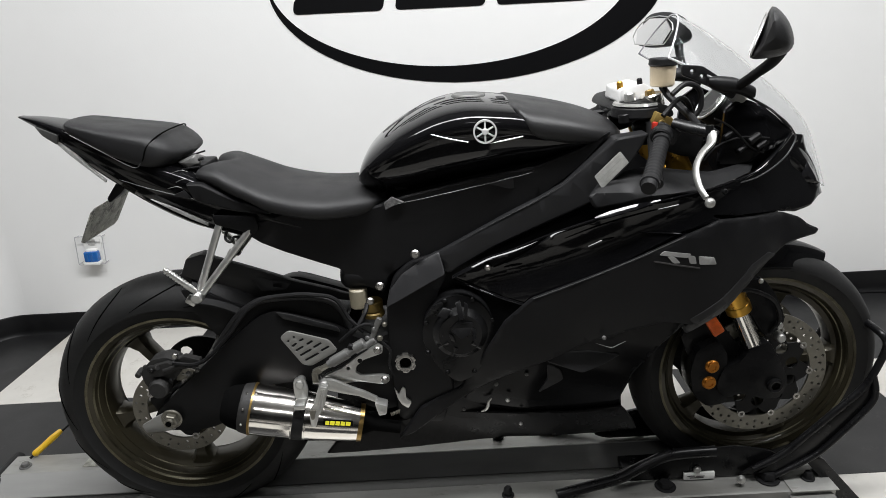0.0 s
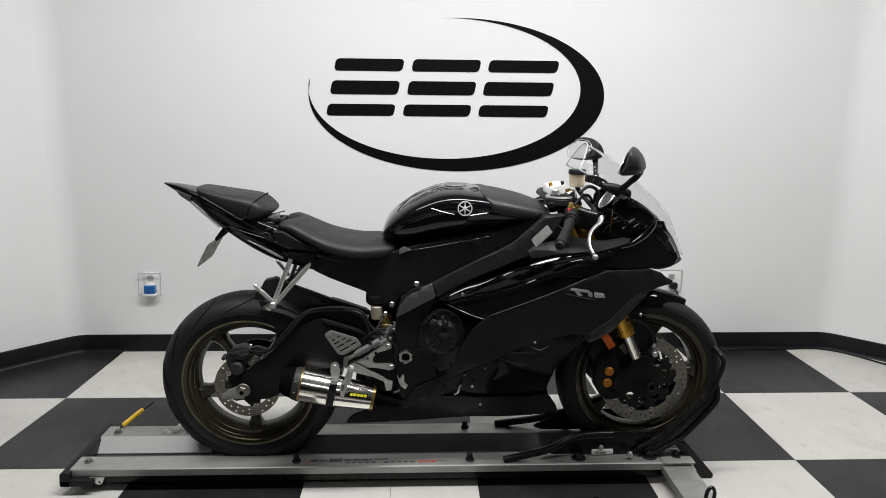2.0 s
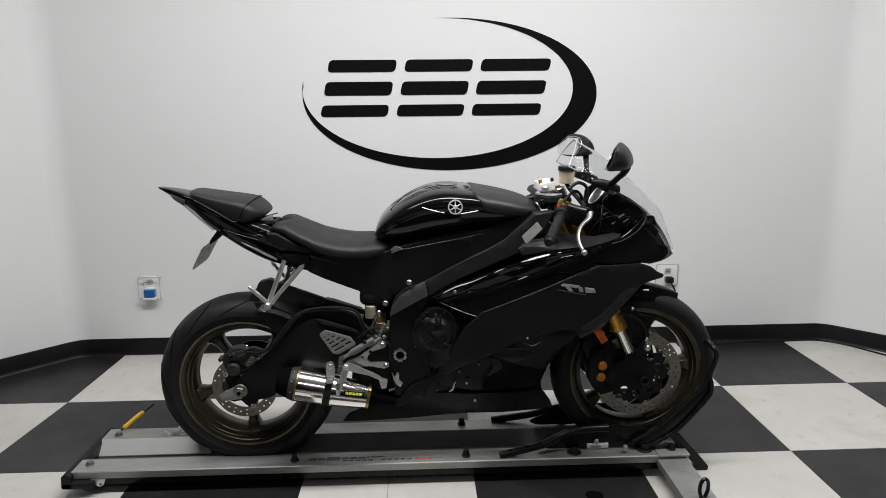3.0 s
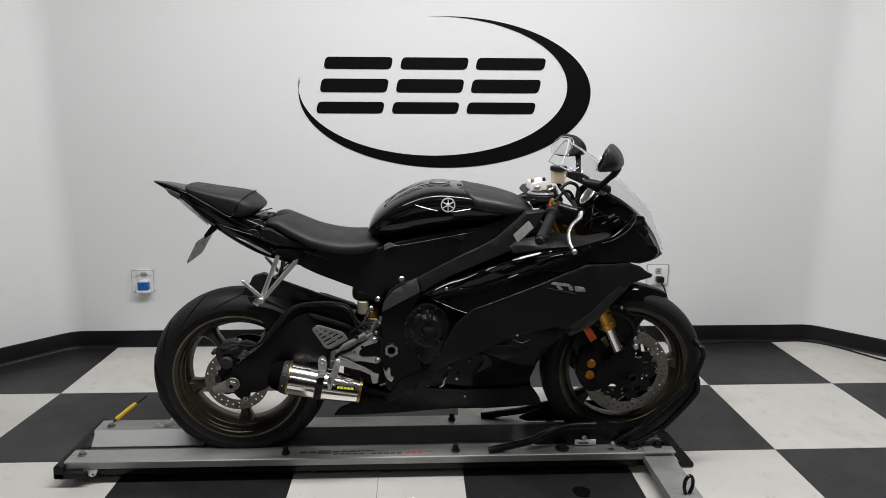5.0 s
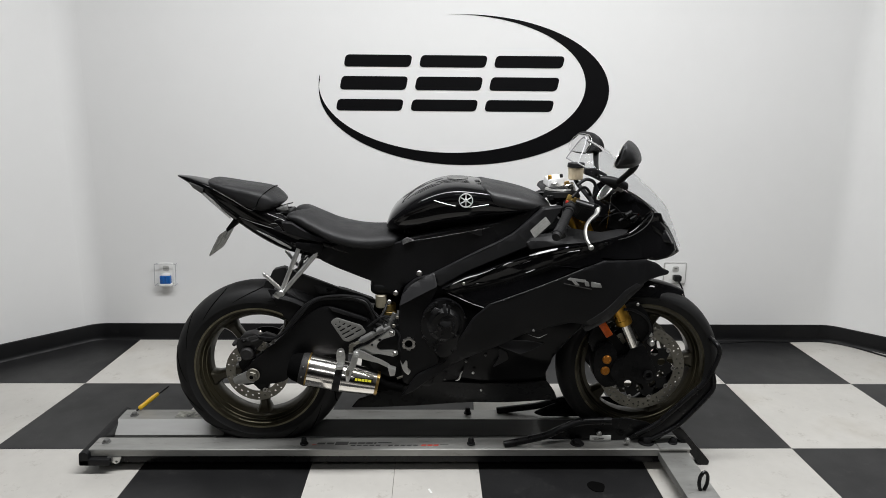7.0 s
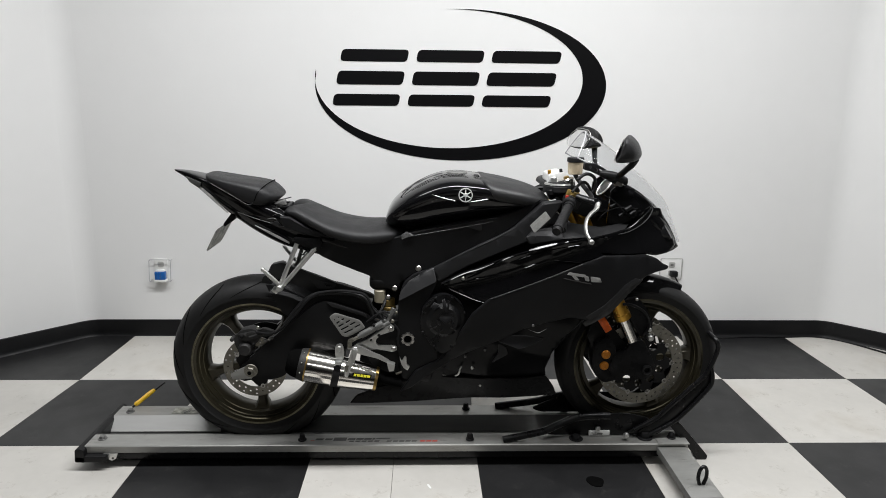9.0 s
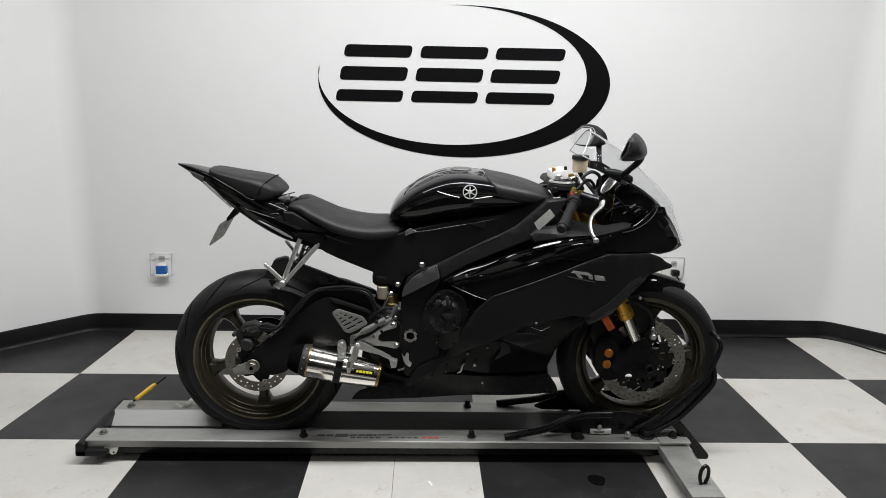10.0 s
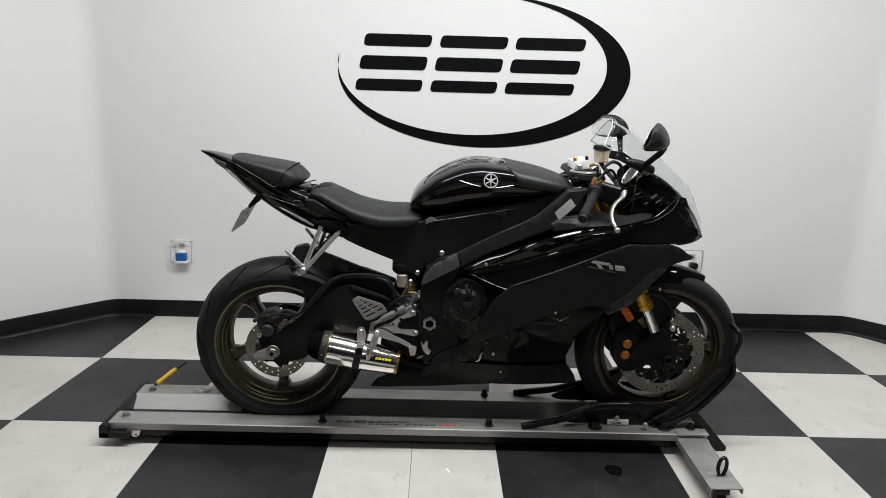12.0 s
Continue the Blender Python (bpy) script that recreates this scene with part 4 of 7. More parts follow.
part("rear_hugger", bm, PLASTIC, bike, "matte black rear hugger")
bm = bmesh.new()
prism(bm, rounded([(-0.200, 0.640), (-0.185, 0.680), (-0.151, 0.690), (-0.097, 0.667), (-0.020, 0.640), (0.058, 0.610), (0.138, 0.588), (0.189, 0.570), (0.189, 0.556), (0.140, 0.566), (0.0, 0.580), (-0.06, 0.588), (-0.105, 0.606), (-0.150, 0.628)], 0.006, 2),
      -0.052, 0.056, bevel=0.010)
guard = part("chain_guard", bm, COVER, bike, "matte black angular guard above the tyre")
# upright side plate with its stepped end, raised facet and bolt hole
bm = bmesh.new()
prism(bm, rounded([(-0.120, 0.690), (-0.108, 0.728), (-0.066, 0.712), (0.006, 0.685), (0.079, 0.656), (0.154, 0.633), (0.201, 0.615), (0.201, 0.602), (0.152, 0.612), (0.084, 0.620), (0.016, 0.623), (-0.045, 0.628), (-0.088, 0.647)], 0.004, 2), -0.066, -0.050, bevel=0.004)
part("guard_plate", bm, COVER, guard)
bm = bmesh.new()
prism(bm, rounded([(-0.167, 0.689), (-0.151, 0.725), (-0.117, 0.734), (-0.104, 0.730), (-0.112, 0.686), (-0.131, 0.670)], 0.003, 2), -0.074, -0.040, bevel=0.004)
part("guard_end", bm, COVER, guard)
bm = bmesh.new()
prism(bm, rounded([(-0.036, 0.690), (0.020, 0.664), (0.072, 0.655), (0.062, 0.640), (0.006, 0.640)], 0.004, 2), -0.071, -0.064, [slot(0.036, 0.6515, 0.049, 0.6495, 0.0035)], 0.002)
for v in bm.verts:
    v.co.y += 0.35 * (v.co.z - 0.655)
part("guard_facet", bm, COVER, guard)
bm = bmesh.new()
prism(bm, rounded([(-0.170, 0.662), (-0.120, 0.654), (-0.030, 0.612), (0.020, 0.604), (-0.02, 0.580), (-0.06, 0.55), (-0.085, 0.53), (-0.112, 0.555), (-0.140, 0.600)], 0.01, 3), -0.094, -0.084, bevel=0.004)
part("guard_skirt", bm, SATIN, guard, "black side skirt of the guard")
# swingarm brace hump
bm = bmesh.new()
prism(bm, rounded([(-0.100, 0.512), (-0.046, 0.588), (-0.004, 0.624), (0.038, 0.636), (0.115, 0.636), (0.162, 0.623), (0.184, 0.598), (0.198, 0.554), (0.17, 0.53), (0.04, 0.53)], 0.014, 3), -0.113, -0.084, bevel=0.008)
prism(bm, rounded([(-0.09, 0.50), (-0.03, 0.55), (0.04, 0.575), (0.15, 0.565), (0.19, 0.53), (0.04, 0.50)], 0.014, 3), -0.084, 0.112, bevel=0.012)
part("swingarm_brace", bm, DARK_METAL, bike, "black bracing above the swingarm")
for sgn in (-1, 1):
    bm = bmesh.new()
    prism(bm, rounded([(0.045, 0.6105), (0.075, 0.6035), (0.176, 0.5675), (0.182, 0.5545), (0.060, 0.593)], 0.004, 2), sgn * 0.1265, sgn * 0.1300, bevel=0.0015)
    part("arm_rib", bm, COVER, bike, "raised rib of the swingarm")

part("brace_tube", tube([(-0.106, -0.112, 0.520), (-0.048, -0.113, 0.594), (-0.004, -0.114, 0.627), (0.038, -0.114, 0.637), (0.115, -0.114, 0.636), (0.163, -0.113, 0.624), (0.186, -0.112, 0.598), (0.200, -0.110, 0.556)], 0.008, 12), COVER, bike)
# linkage under the swingarm pivot
bm = bmesh.new()
prism(bm, rounded([(0.150, 0.455), (0.200, 0.505), (0.300, 0.545), (0.330, 0.50), (0.320, 0.36), (0.260, 0.345), (0.200, 0.370)], 0.012, 3), -0.120, 0.090, bevel=0.008)
part("shock_linkage", bm, DARK_METAL, bike, "black suspension linkage")

# exhaust
p0, p1 = Vector((-0.026, -0.165, 0.395)), Vector((0.213, -0.160, 0.341))
ax = (p1 - p0).normalized()
bm = bmesh.new()
sweep(bm, [p0, p0 + ax * 0.004, p0.lerp(p1, 0.25), p0.lerp(p1, 0.6), p1 - ax * 0.004, p1], [0.0525, 0.0572, 0.0562, 0.0520, 0.0418, 0.0388], 40, 4, 0.92)
muffler = part("muffler", bm, MUFFLER_STEEL, bike, "polished steel muffler")
bm = bmesh.new()
sweep(bm, [p0 - ax * 0.024, p0 - ax * 0.022, p0 - ax * 0.012, p0 - ax * 0.001], [0.0515, 0.0535, 0.0560, 0.0582], 40, 2, 0.92)
end_cap = part("end_cap", bm, CAST, muffler, "dull grey end cap")
bm = bmesh.new()
sweep(bm, [p0 - ax * 0.064, p0 - ax * 0.061, p0 - ax * 0.045, p0 - ax * 0.0235], [0.0335, 0.038, 0.047, 0.0518], 40, 2, 0.92)
part("exhaust_tip", bm, STAIN, end_cap, "sooty black exhaust tip")
for k in range(7):
    u = radians(200 + 40 * k)
    q = p0 - ax * 0.012 + Vector((0.0, -1, 0)) * 0.0552 * math.cos(u - math.pi * 1.5) + ax.cross(Vector((0, -1, 0))) * 0.0512 * math.sin(u - math.pi * 1.5)
    bm = bmesh.new()
    bmesh.ops.create_uvsphere(bm, u_segments=10, v_segments=6, radius=0.0028, matrix=Matrix.Translation(q))
    part("rivet", bm, STEEL, end_cap)
# shade inside the outlet, put in as a near-black disc
bm = bmesh.new()
sweep(bm, [p0 - ax * 0.0652, p0 - ax * 0.0638], [0.030, 0.030], 32, 1, 0.9)
part("outlet", bm, STAIN, muffler, "near-black disc painting the shaded exhaust outlet")
for s0, s1, r in ((-0.001, 0.004, 0.0592), (0.975, 1.0, 0.0430)):
    bm = bmesh.new()
    a = p0 + ax * s0 if s0 < 0 else p0.lerp(p1, s0)
    b = p0 + ax * s1 if s0 < 0 else p1 + ax * 0.004
    sweep(bm, [a, b], [r, r - 0.001], 40, 1, 0.9)
    part("end_ring", bm, TINT_GOLD, muffler, "heat-tinted gold ring")
bm = bmesh.new()
sweep(bm, [p0.lerp(p1, 0.385), p0.lerp(p1, 0.39), p0.lerp(p1, 0.485), p0.lerp(p1, 0.49)], [0.0535, 0.0562, 0.0550, 0.052], 40, 1, 0.9)
part("clamp_band", bm, PLASTIC, muffler, "black clamp band")
for s0, r in ((0.375, 0.0566), (0.495, 0.0548)):
    bm = bmesh.new()
    sweep(bm, [p0.lerp(p1, s0), p0.lerp(p1, s0 + 0.012)], [r, r], 40, 1, 0.9)
    part("clamp_edge", bm, CHROME, muffler, "polished clamp edge")
bm = bmesh.new()
for z, y in ((0.400, -0.206), (0.346, -0.211)):
    rod(bm, (0.084, y + 0.01, z), (0.084, y - 0.004, z), 0.012, 0.011, 20, 0.002)
    break
part("clamp_bolt", bm, DARK_METAL, muffler)
bm = bmesh.new()
sweep(bm, [p1 + ax * 0.003, p1 + ax * 0.03, p1 + ax * 0.09], [0.028, 0.015, 0.014], 24, 1)
part("inlet_pipe", bm, STAIN, muffler)
bm = bmesh.new()
box(bm, 0.137, 0.201, -0.2095, -0.2070, 0.3680, 0.3800, 0.0, pose(0, 0, 0, -25, 9, 4))
part("muffler_label", bm, STAIN, muffler, "dark maker's label with yellow marks, not legible")
for x, w in ((0.141, 0.008), (0.151, 0.010), (0.163, 0.009), (0.174, 0.009), (0.185, 0.010)):
    zz = 0.3742 - 0.158 * (x - 0.169)
    bm = bmesh.new()
    prism(bm, [(x, zz - 0.0035), (x + w, zz - 0.005), (x + w + 0.002, zz + 0.002), (x + 0.002, zz + 0.0035)], -0.2112 + 0.07 * (x - 0.17), -0.2102 + 0.07 * (x - 0.17))
    for v in bm.verts:
        v.co.y += 0.45 * (v.co.z - zz)
    part("yellow_mark", bm, YELLOW_LABEL, muffler, "yellow printed mark")
bm = bmesh.new()
prism(bm, rounded([(0.080, 0.424), (0.104, 0.420), (0.108, 0.452), (0.104, 0.474), (0.092, 0.481), (0.079, 0.474), (0.077, 0.448)], 0.007, 4), -0.190, -0.183, [circle(0.092, 0.464, 0.006, 12)], 0.0015)
rod(bm, (0.092, -0.165, 0.464), (0.092, -0.196, 0.464), 0.0098, 0.0095, 18, 0.002)
box(bm, 0.078, 0.103, -0.2160, -0.187, 0.414, 0.427, 0.003)
part("muffler_hanger", bm, ALUMINIUM, bike, "aluminium muffler hanger")

# heel guard with slots
bm = bmesh.new()
hol = [circle(0.089, 0.570, 0.0026, 10), circle(0.076, 0.561, 0.0026, 10), slot(0.101, 0.561, 0.107, 0.564, 0.0026), slot(0.084, 0.549, 0.091, 0.554, 0.0026), slot(0.116, 0.552, 0.126, 0.558, 0.0026), slot(0.091, 0.538, 0.105, 0.546, 0.0026),
       slot(0.130, 0.544, 0.144, 0.552, 0.0026), slot(0.099, 0.526, 0.121, 0.538, 0.0026), slot(0.145, 0.535, 0.160, 0.543, 0.0026), slot(0.109, 0.514, 0.136, 0.528, 0.0026)]
prism(bm, rounded([(0.058, 0.571), (0.079, 0.586), (0.163, 0.559), (0.180, 0.533), (0.120, 0.499), (0.101, 0.503)], 0.008, 4), -0.176, -0.172, hol, 0.0008)
part("heel_guard", bm, RAIL_ALU, bike, "slotted aluminium heel guard")
# rear-set bracket, pedal and linkage
bm = bmesh.new()
prism(bm, rounded([(0.140, 0.470), (0.153, 0.479), (0.185, 0.492), (0.220, 0.518), (0.255, 0.540), (0.267, 0.545), (0.277, 0.538), (0.276, 0.524), (0.262, 0.519), (0.234, 0.510), (0.217, 0.495), (0.214, 0.480), (0.225, 0.471), (0.270, 0.470), (0.286, 0.466),
                   (0.286, 0.454), (0.271, 0.448), (0.220, 0.458), (0.154, 0.452), (0.138, 0.458)], 0.004, 3), -0.181, -0.171, [circle(0.199, 0.491, 0.004, 12)], 0.0025)
bracket = part("rearset_bracket", bm, ALUMINIUM, bike, "machined aluminium rear-set bracket")
for x, z in ((0.266, 0.533), (0.276, 0.460)):
    bm = bmesh.new()
    bolt(bm, (x, -0.181, z), 0.0092, 0.007)
    part("bolt", bm, STEEL, bracket)
bm = bmesh.new()
prism(bm, rounded([(0.140, 0.468), (0.152, 0.476), (0.168, 0.473), (0.207, 0.452), (0.232, 0.441), (0.260, 0.424), (0.259, 0.412), (0.219, 0.432), (0.183, 0.441), (0.154, 0.450), (0.143, 0.455)], 0.004, 3), -0.199, -0.190, bevel=0.0025)
prism(bm, rounded([(0.254, 0.424), (0.268, 0.419), (0.281, 0.415), (0.277, 0.394), (0.261, 0.392), (0.257, 0.408)], 0.003, 2), -0.218, -0.190, bevel=0.0025)
part("brake_pedal", bm, ALUMINIUM, bike, "aluminium brake pedal")
bm = bmesh.new()
c0, c1 = Vector((0.156, -0.182, 0.503)), Vector((0.240, -0.180, 0.550))
marks = [(0, 0.007), (0.02, 0.0085), (0.10, 0.0085), (0.11, 0.0115), (0.55, 0.0115), (0.56, 0.0095), (0.72, 0.0095), (0.73, 0.0125), (0.98, 0.0125), (1.0, 0.010)]
sweep(bm, [c0.lerp(c1, u) for u, r in marks], [r for u, r in marks], 18, 1)
cyl = part("rear_master_cylinder", bm, GREY_CAST, bike, "grey rear brake master cylinder")
bm = bmesh.new()
rod(bm, (0.139, -0.182, 0.493), (0.157, -0.182, 0.503), 0.0065, 0.0065, 6, 0.001)
rod(bm, (0.124, -0.183, 0.486), (0.140, -0.183, 0.494), 0.0085, 0.0085, 4, 0.001)
box(bm, 0.120, 0.134, -0.190, -0.176, 0.466, 0.489, 0.002)
part("push_rod_fork", bm, DISC_STEEL, cyl, "steel push-rod fork")
bm = bmesh.new()
rod(bm, (0.205, -0.184, 0.548), (0.222, -0.182, 0.538), 0.006, 0.008, 12, 0.001)
part("hose_union", bm, DARK_METAL, cyl)
bm = bmesh.new()
prism(bm, rounded([(0.137, 0.469), (0.157, 0.467), (0.146, 0.425), (0.131, 0.400), (0.122, 0.371), (0.111, 0.371), (0.111, 0.410), (0.121, 0.422)], 0.005, 3), -0.216, -0.200, bevel=0.003)
for k in range(3):
    rod(bm, (0.1425 + 0.004 * k, -0.217, 0.462), (0.127 + 0.006 * k, -0.219, 0.426 - 0.002 * k), 0.0014, 0.0014, 6)
peg = part("rider_footpeg", bm, ALUMINIUM, bike, "knurled aluminium footpeg")
bm = bmesh.new()
prism(bm, rounded([(0.112, 0.414), (0.126, 0.414), (0.121, 0.392), (0.114, 0.392)], 0.002, 2), -0.220, -0.2155, bevel=0.001)
part("peg_end", bm, DISC_STEEL, peg)
bm = bmesh.new()
rod(bm, (0.146, -0.186, 0.463), (0.146, -0.204, 0.463), 0.0115, 0.011, 18, 0.002)
rod(bm, (0.120, -0.178, 0.462), (0.142, -0.182, 0.462), 0.006, 0.006, 12)
part("pivot_boss", bm, ALUMINIUM, bike)
bm = bmesh.new()
prism(bm, rounded([(0.293, 0.425), (0.302, 0.405), (0.312, 0.425), (0.318, 0.42), (0.318, 0.395), (0.330, 0.385), (0.322, 0.370), (0.308, 0.380), (0.300, 0.395)], 0.004, 3), -0.158, -0.150, bevel=0.001)
part("stand_bracket", bm, ALUMINIUM, bike)

# small fittings between swingarm and frame plate
for x, yy, z, r, m in ((0.262, -0.166, 0.575, 0.008, GREY_CAST), (0.272, -0.168, 0.555, 0.007, DISC_STEEL), (0.245, -0.166, 0.556, 0.006, GREY_CAST), (0.284, -0.164, 0.585, 0.006, DISC_STEEL), (0.226, -0.176, 0.508, 0.006, DARK_METAL)):
    bm = bmesh.new()
    bolt(bm, (x, yy, z), r, 0.007)
    part("banjo_bolt", bm, m, bike)
bm = bmesh.new()
rod(bm, (0.250, -0.168, 0.545), (0.275, -0.166, 0.600), 0.0065, 0.0065, 14, 0.001)
rod(bm, (0.236, -0.172, 0.536), (0.262, -0.170, 0.552), 0.0085, 0.0085, 14, 0.001)
part("brake_light_switch", bm, GREY_CAST, bike, "grey rear brake light switch")
coil = []
for i in range(73):
    a = 2 * math.pi * i / 12
    coil.append((0.281 + 0.0003 * i, -0.166 + 0.0035 * math.sin(a), 0.361 + 0.00011 * i + 0.0035 * math.cos(a)))
part("pedal_spring", tube(coil, 0.0011, 6, 1), DISC_STEEL, bike, "small steel return spring")
for i, pts in enumerate(([(0.185, -0.172, 0.552), (0.215, -0.176, 0.578), (0.245, -0.172, 0.590), (0.268, -0.166, 0.578)], [(0.272, -0.166, 0.545), (0.292, -0.164, 0.52), (0.288, -0.166, 0.49), (0.294, -0.164, 0.46)])):
    part("rear_brake_line", tube(pts, 0.0035, 8), PLASTIC, bike)

# frame, engine and covers
bm = bmesh.new()
prism(bm, rounded([(0.30, 0.36), (0.30, 0.62), (0.36, 0.72), (0.50, 0.82), (0.80, 0.94), (0.92, 0.85), (0.90, 0.66), (0.76, 0.45), (0.70, 0.33), (0.45, 0.31)], 0.03, 3), -0.125, 0.125, bevel=0.02)
part("engine_block", bm, DARK_METAL, bike, "black engine block")


def lerp_rows(rows, x):
    """A smooth curve through rows."""
    xs, ys = [r[0] for r in rows], [r[1] for r in rows]
    x = min(max(x, xs[0]), xs[-1])
    i = max(0, min(len(xs) - 2, int(np.searchsorted(xs, x)) - 1))
    m = np.gradient(ys, xs)
    h = xs[i + 1] - xs[i]
    u = (x - xs[i]) / h
    return float((2 * u**3 - 3 * u**2 + 1) * ys[i] + (u**3 - 2 * u**2 + u) * h * m[i] + (3 * u**2 - 2 * u**3) * ys[i + 1] + (u**3 - u**2) * h * m[i + 1])


FAIR_X = [(0.10, 0.10), (0.30, 0.165), (0.44, 0.188), (0.60, 0.225), (0.80, 0.254), (0.95, 0.250), (1.06, 0.205), (1.16, 0.140), (1.24, 0.085), (1.30, 0.03)]
FAIR_Z = [(0.23, 0.46), (0.30, 0.62), (0.40, 0.80), (0.52, 0.93), (0.66, 1.0), (0.78, 1.0), (0.86, 0.93), (0.94, 0.80)]


def fairing(x, z):
    return lerp_rows(FAIR_X, x) * lerp_rows(FAIR_Z, z)


def upper(x, z):
    mid = 0.745 + 0.25 * (x - 0.70)
    return fairing(x, z) - 0.012 + 0.018 * math.exp(-((x - 0.42) / 0.075) ** 2) - 0.014 * math.exp(-((z - mid) / 0.055) ** 2) + 0.010 * math.exp(-((z - mid - 0.085) / 0.03) ** 2)


def lip_strip(run, widths, side):
    """A slightly crowned lip along run on the upper fairing, leaning back at about 43 degrees."""
    line = smooth_line([(x, 0, z) for x, z in run], 5)
    ww = np.interp(np.linspace(0, len(run) - 1, len(line)), range(len(run)), widths)
    bm = bmesh.new()
    rows = []
    for p, w in zip(line, ww):
        y, z, row = upper(p.x, p.z) + 0.001, p.z + 0.36 * w, []
        for k in range(7):
            row.append(bm.verts.new((p.x, side * y, z)))
            a = radians(40 + 1.4 * k)
            y, z = y + w / 6 * math.cos(a), z - w / 6 * math.sin(a)
        row.append(bm.verts.new((p.x, side * (y - 0.8 * w - 0.003), z - 0.001)))
        rows.append(row)
    for a, b in zip(rows, rows[1:]):
        for j in range(len(a) - 1):
            bm.faces.new((a[j], a[j + 1], b[j + 1], b[j]))
    return bm


SIDE = {-1: "right", 1: "left"}
for sgn in (-1, 1):
    # pivot plate and beam of the frame
    out = rounded([(0.298, 0.335), (0.285, 0.50), (0.292, 0.630), (0.308, 0.682), (0.345, 0.715), (0.400, 0.732), (0.425, 0.688), (0.40, 0.64), (0.385, 0.54), (0.43, 0.42), (0.40, 0.32)], 0.015, 3)
    part("frame_plate", panel(out, lambda x, z: 0.146 + 0.012 * math.sin(max(0, min(1, (z - 0.33) / 0.4)) * 3.14), 0.03, sgn, 0.04), SATIN, bike, "black frame pivot plate")
    out = rounded([(0.400, 0.732), (0.500, 0.787), (0.568, 0.824), (0.62, 0.849), (0.67, 0.877), (0.712, 0.916), (0.765, 0.964), (0.83, 0.972), (0.79, 0.905), (0.72, 0.836), (0.62, 0.790), (0.525, 0.746), (0.447, 0.700), (0.426, 0.688)], 0.008, 3)
    part("frame_beam", panel(out, lambda x, z: 0.152 + 0.04 * max(0, min(1, (x - 0.40) / 0.4)), 0.04, sgn, 0.04), FRAME_PAINT, bike, "satin black frame beam")
    part("beam_edge", tube([(x, sgn * (0.1525 + 0.04 * max(0, min(1, (x - 0.40) / 0.4))), z) for x, z in ((0.45, 0.7595), (0.51, 0.792), (0.62, 0.8485), (0.70, 0.904))], [0.0003, 0.0006, 0.0007, 0.0003], 6), FRAME_PAINT, bike, "thin edge bead of the frame beam")
    out = rounded([(0.291, 0.626), (0.300, 0.658), (0.328, 0.692), (0.366, 0.716), (0.409, 0.738), (0.420, 0.696), (0.375, 0.672), (0.323, 0.643)], 0.006, 3)
    part("frame_gusset", panel(out, lambda x, z: 0.162 - 0.65 * (-0.5 * (x - 0.36) + 0.86 * (z - 0.69)), 0.02, sgn, 0.02, 0.0015), FRAME_PAINT, bike, "satin frame gusset")
    # side cover below the tank
    out = rounded([(-0.01, 0.800), (0.10, 0.836), (0.24, 0.828), (0.30, 0.842), (0.345, 0.858), (0.505, 0.893), (0.62, 0.912), (0.70, 0.940), (0.765, 0.975), (0.712, 0.910), (0.62, 0.842), (0.51, 0.785), (0.41, 0.728), (0.345, 0.710),
                   (0.30, 0.68), (0.285, 0.64), (0.207, 0.674), (0.195, 0.698), (0.151, 0.715), (0.077, 0.745), (0.03, 0.768)], 0.008, 3)
    part("side_cover", panel(out, lambda x, z: 0.120 + 0.035 * max(0, min(1, (x - 0.2) / 0.4)) + 0.02 * (z - 0.8), 0.03, sgn, 0.04), SATIN, bike, "matte black side cover")
    # glossy upper fairing
    out = rounded([(0.433, 0.691), (0.503, 0.729), (0.557, 0.749), (0.635, 0.785), (0.728, 0.817), (0.83, 0.842), (0.93, 0.857), (1.05, 0.877), (1.115, 0.915), (1.145, 0.942), (1.185, 0.935), (1.225, 0.865), (1.255, 0.820), (1.262, 0.796), (1.225, 0.777), (1.172, 0.775), (1.120, 0.788), (1.05, 0.793),
                   (0.955, 0.804), (0.976, 0.795), (0.892, 0.778), (0.592, 0.630), (0.540, 0.644), (0.489, 0.664)], 0.006, 3)
    up_f = part("upper_fairing", panel(out, upper, 0.006, sgn, 0.014), GLOSS, bike, "gloss black upper fairing")
    for run, r in (([(0.435, 0.692), (0.503, 0.730), (0.557, 0.750), (0.635, 0.786), (0.728, 0.818), (0.83, 0.843), (0.93, 0.858)], 0.0024), ([(0.435, 0.691), (0.489, 0.664), (0.540, 0.644), (0.587, 0.631)], 0.0018),
                   ([(0.93, 0.858), (1.05, 0.878), (1.115, 0.917), (1.145, 0.943)], 0.003)):
        part("rolled_edge", tube([(x, sgn * upper(x, z), z) for x, z in run], r, 10), GLOSS, up_f)
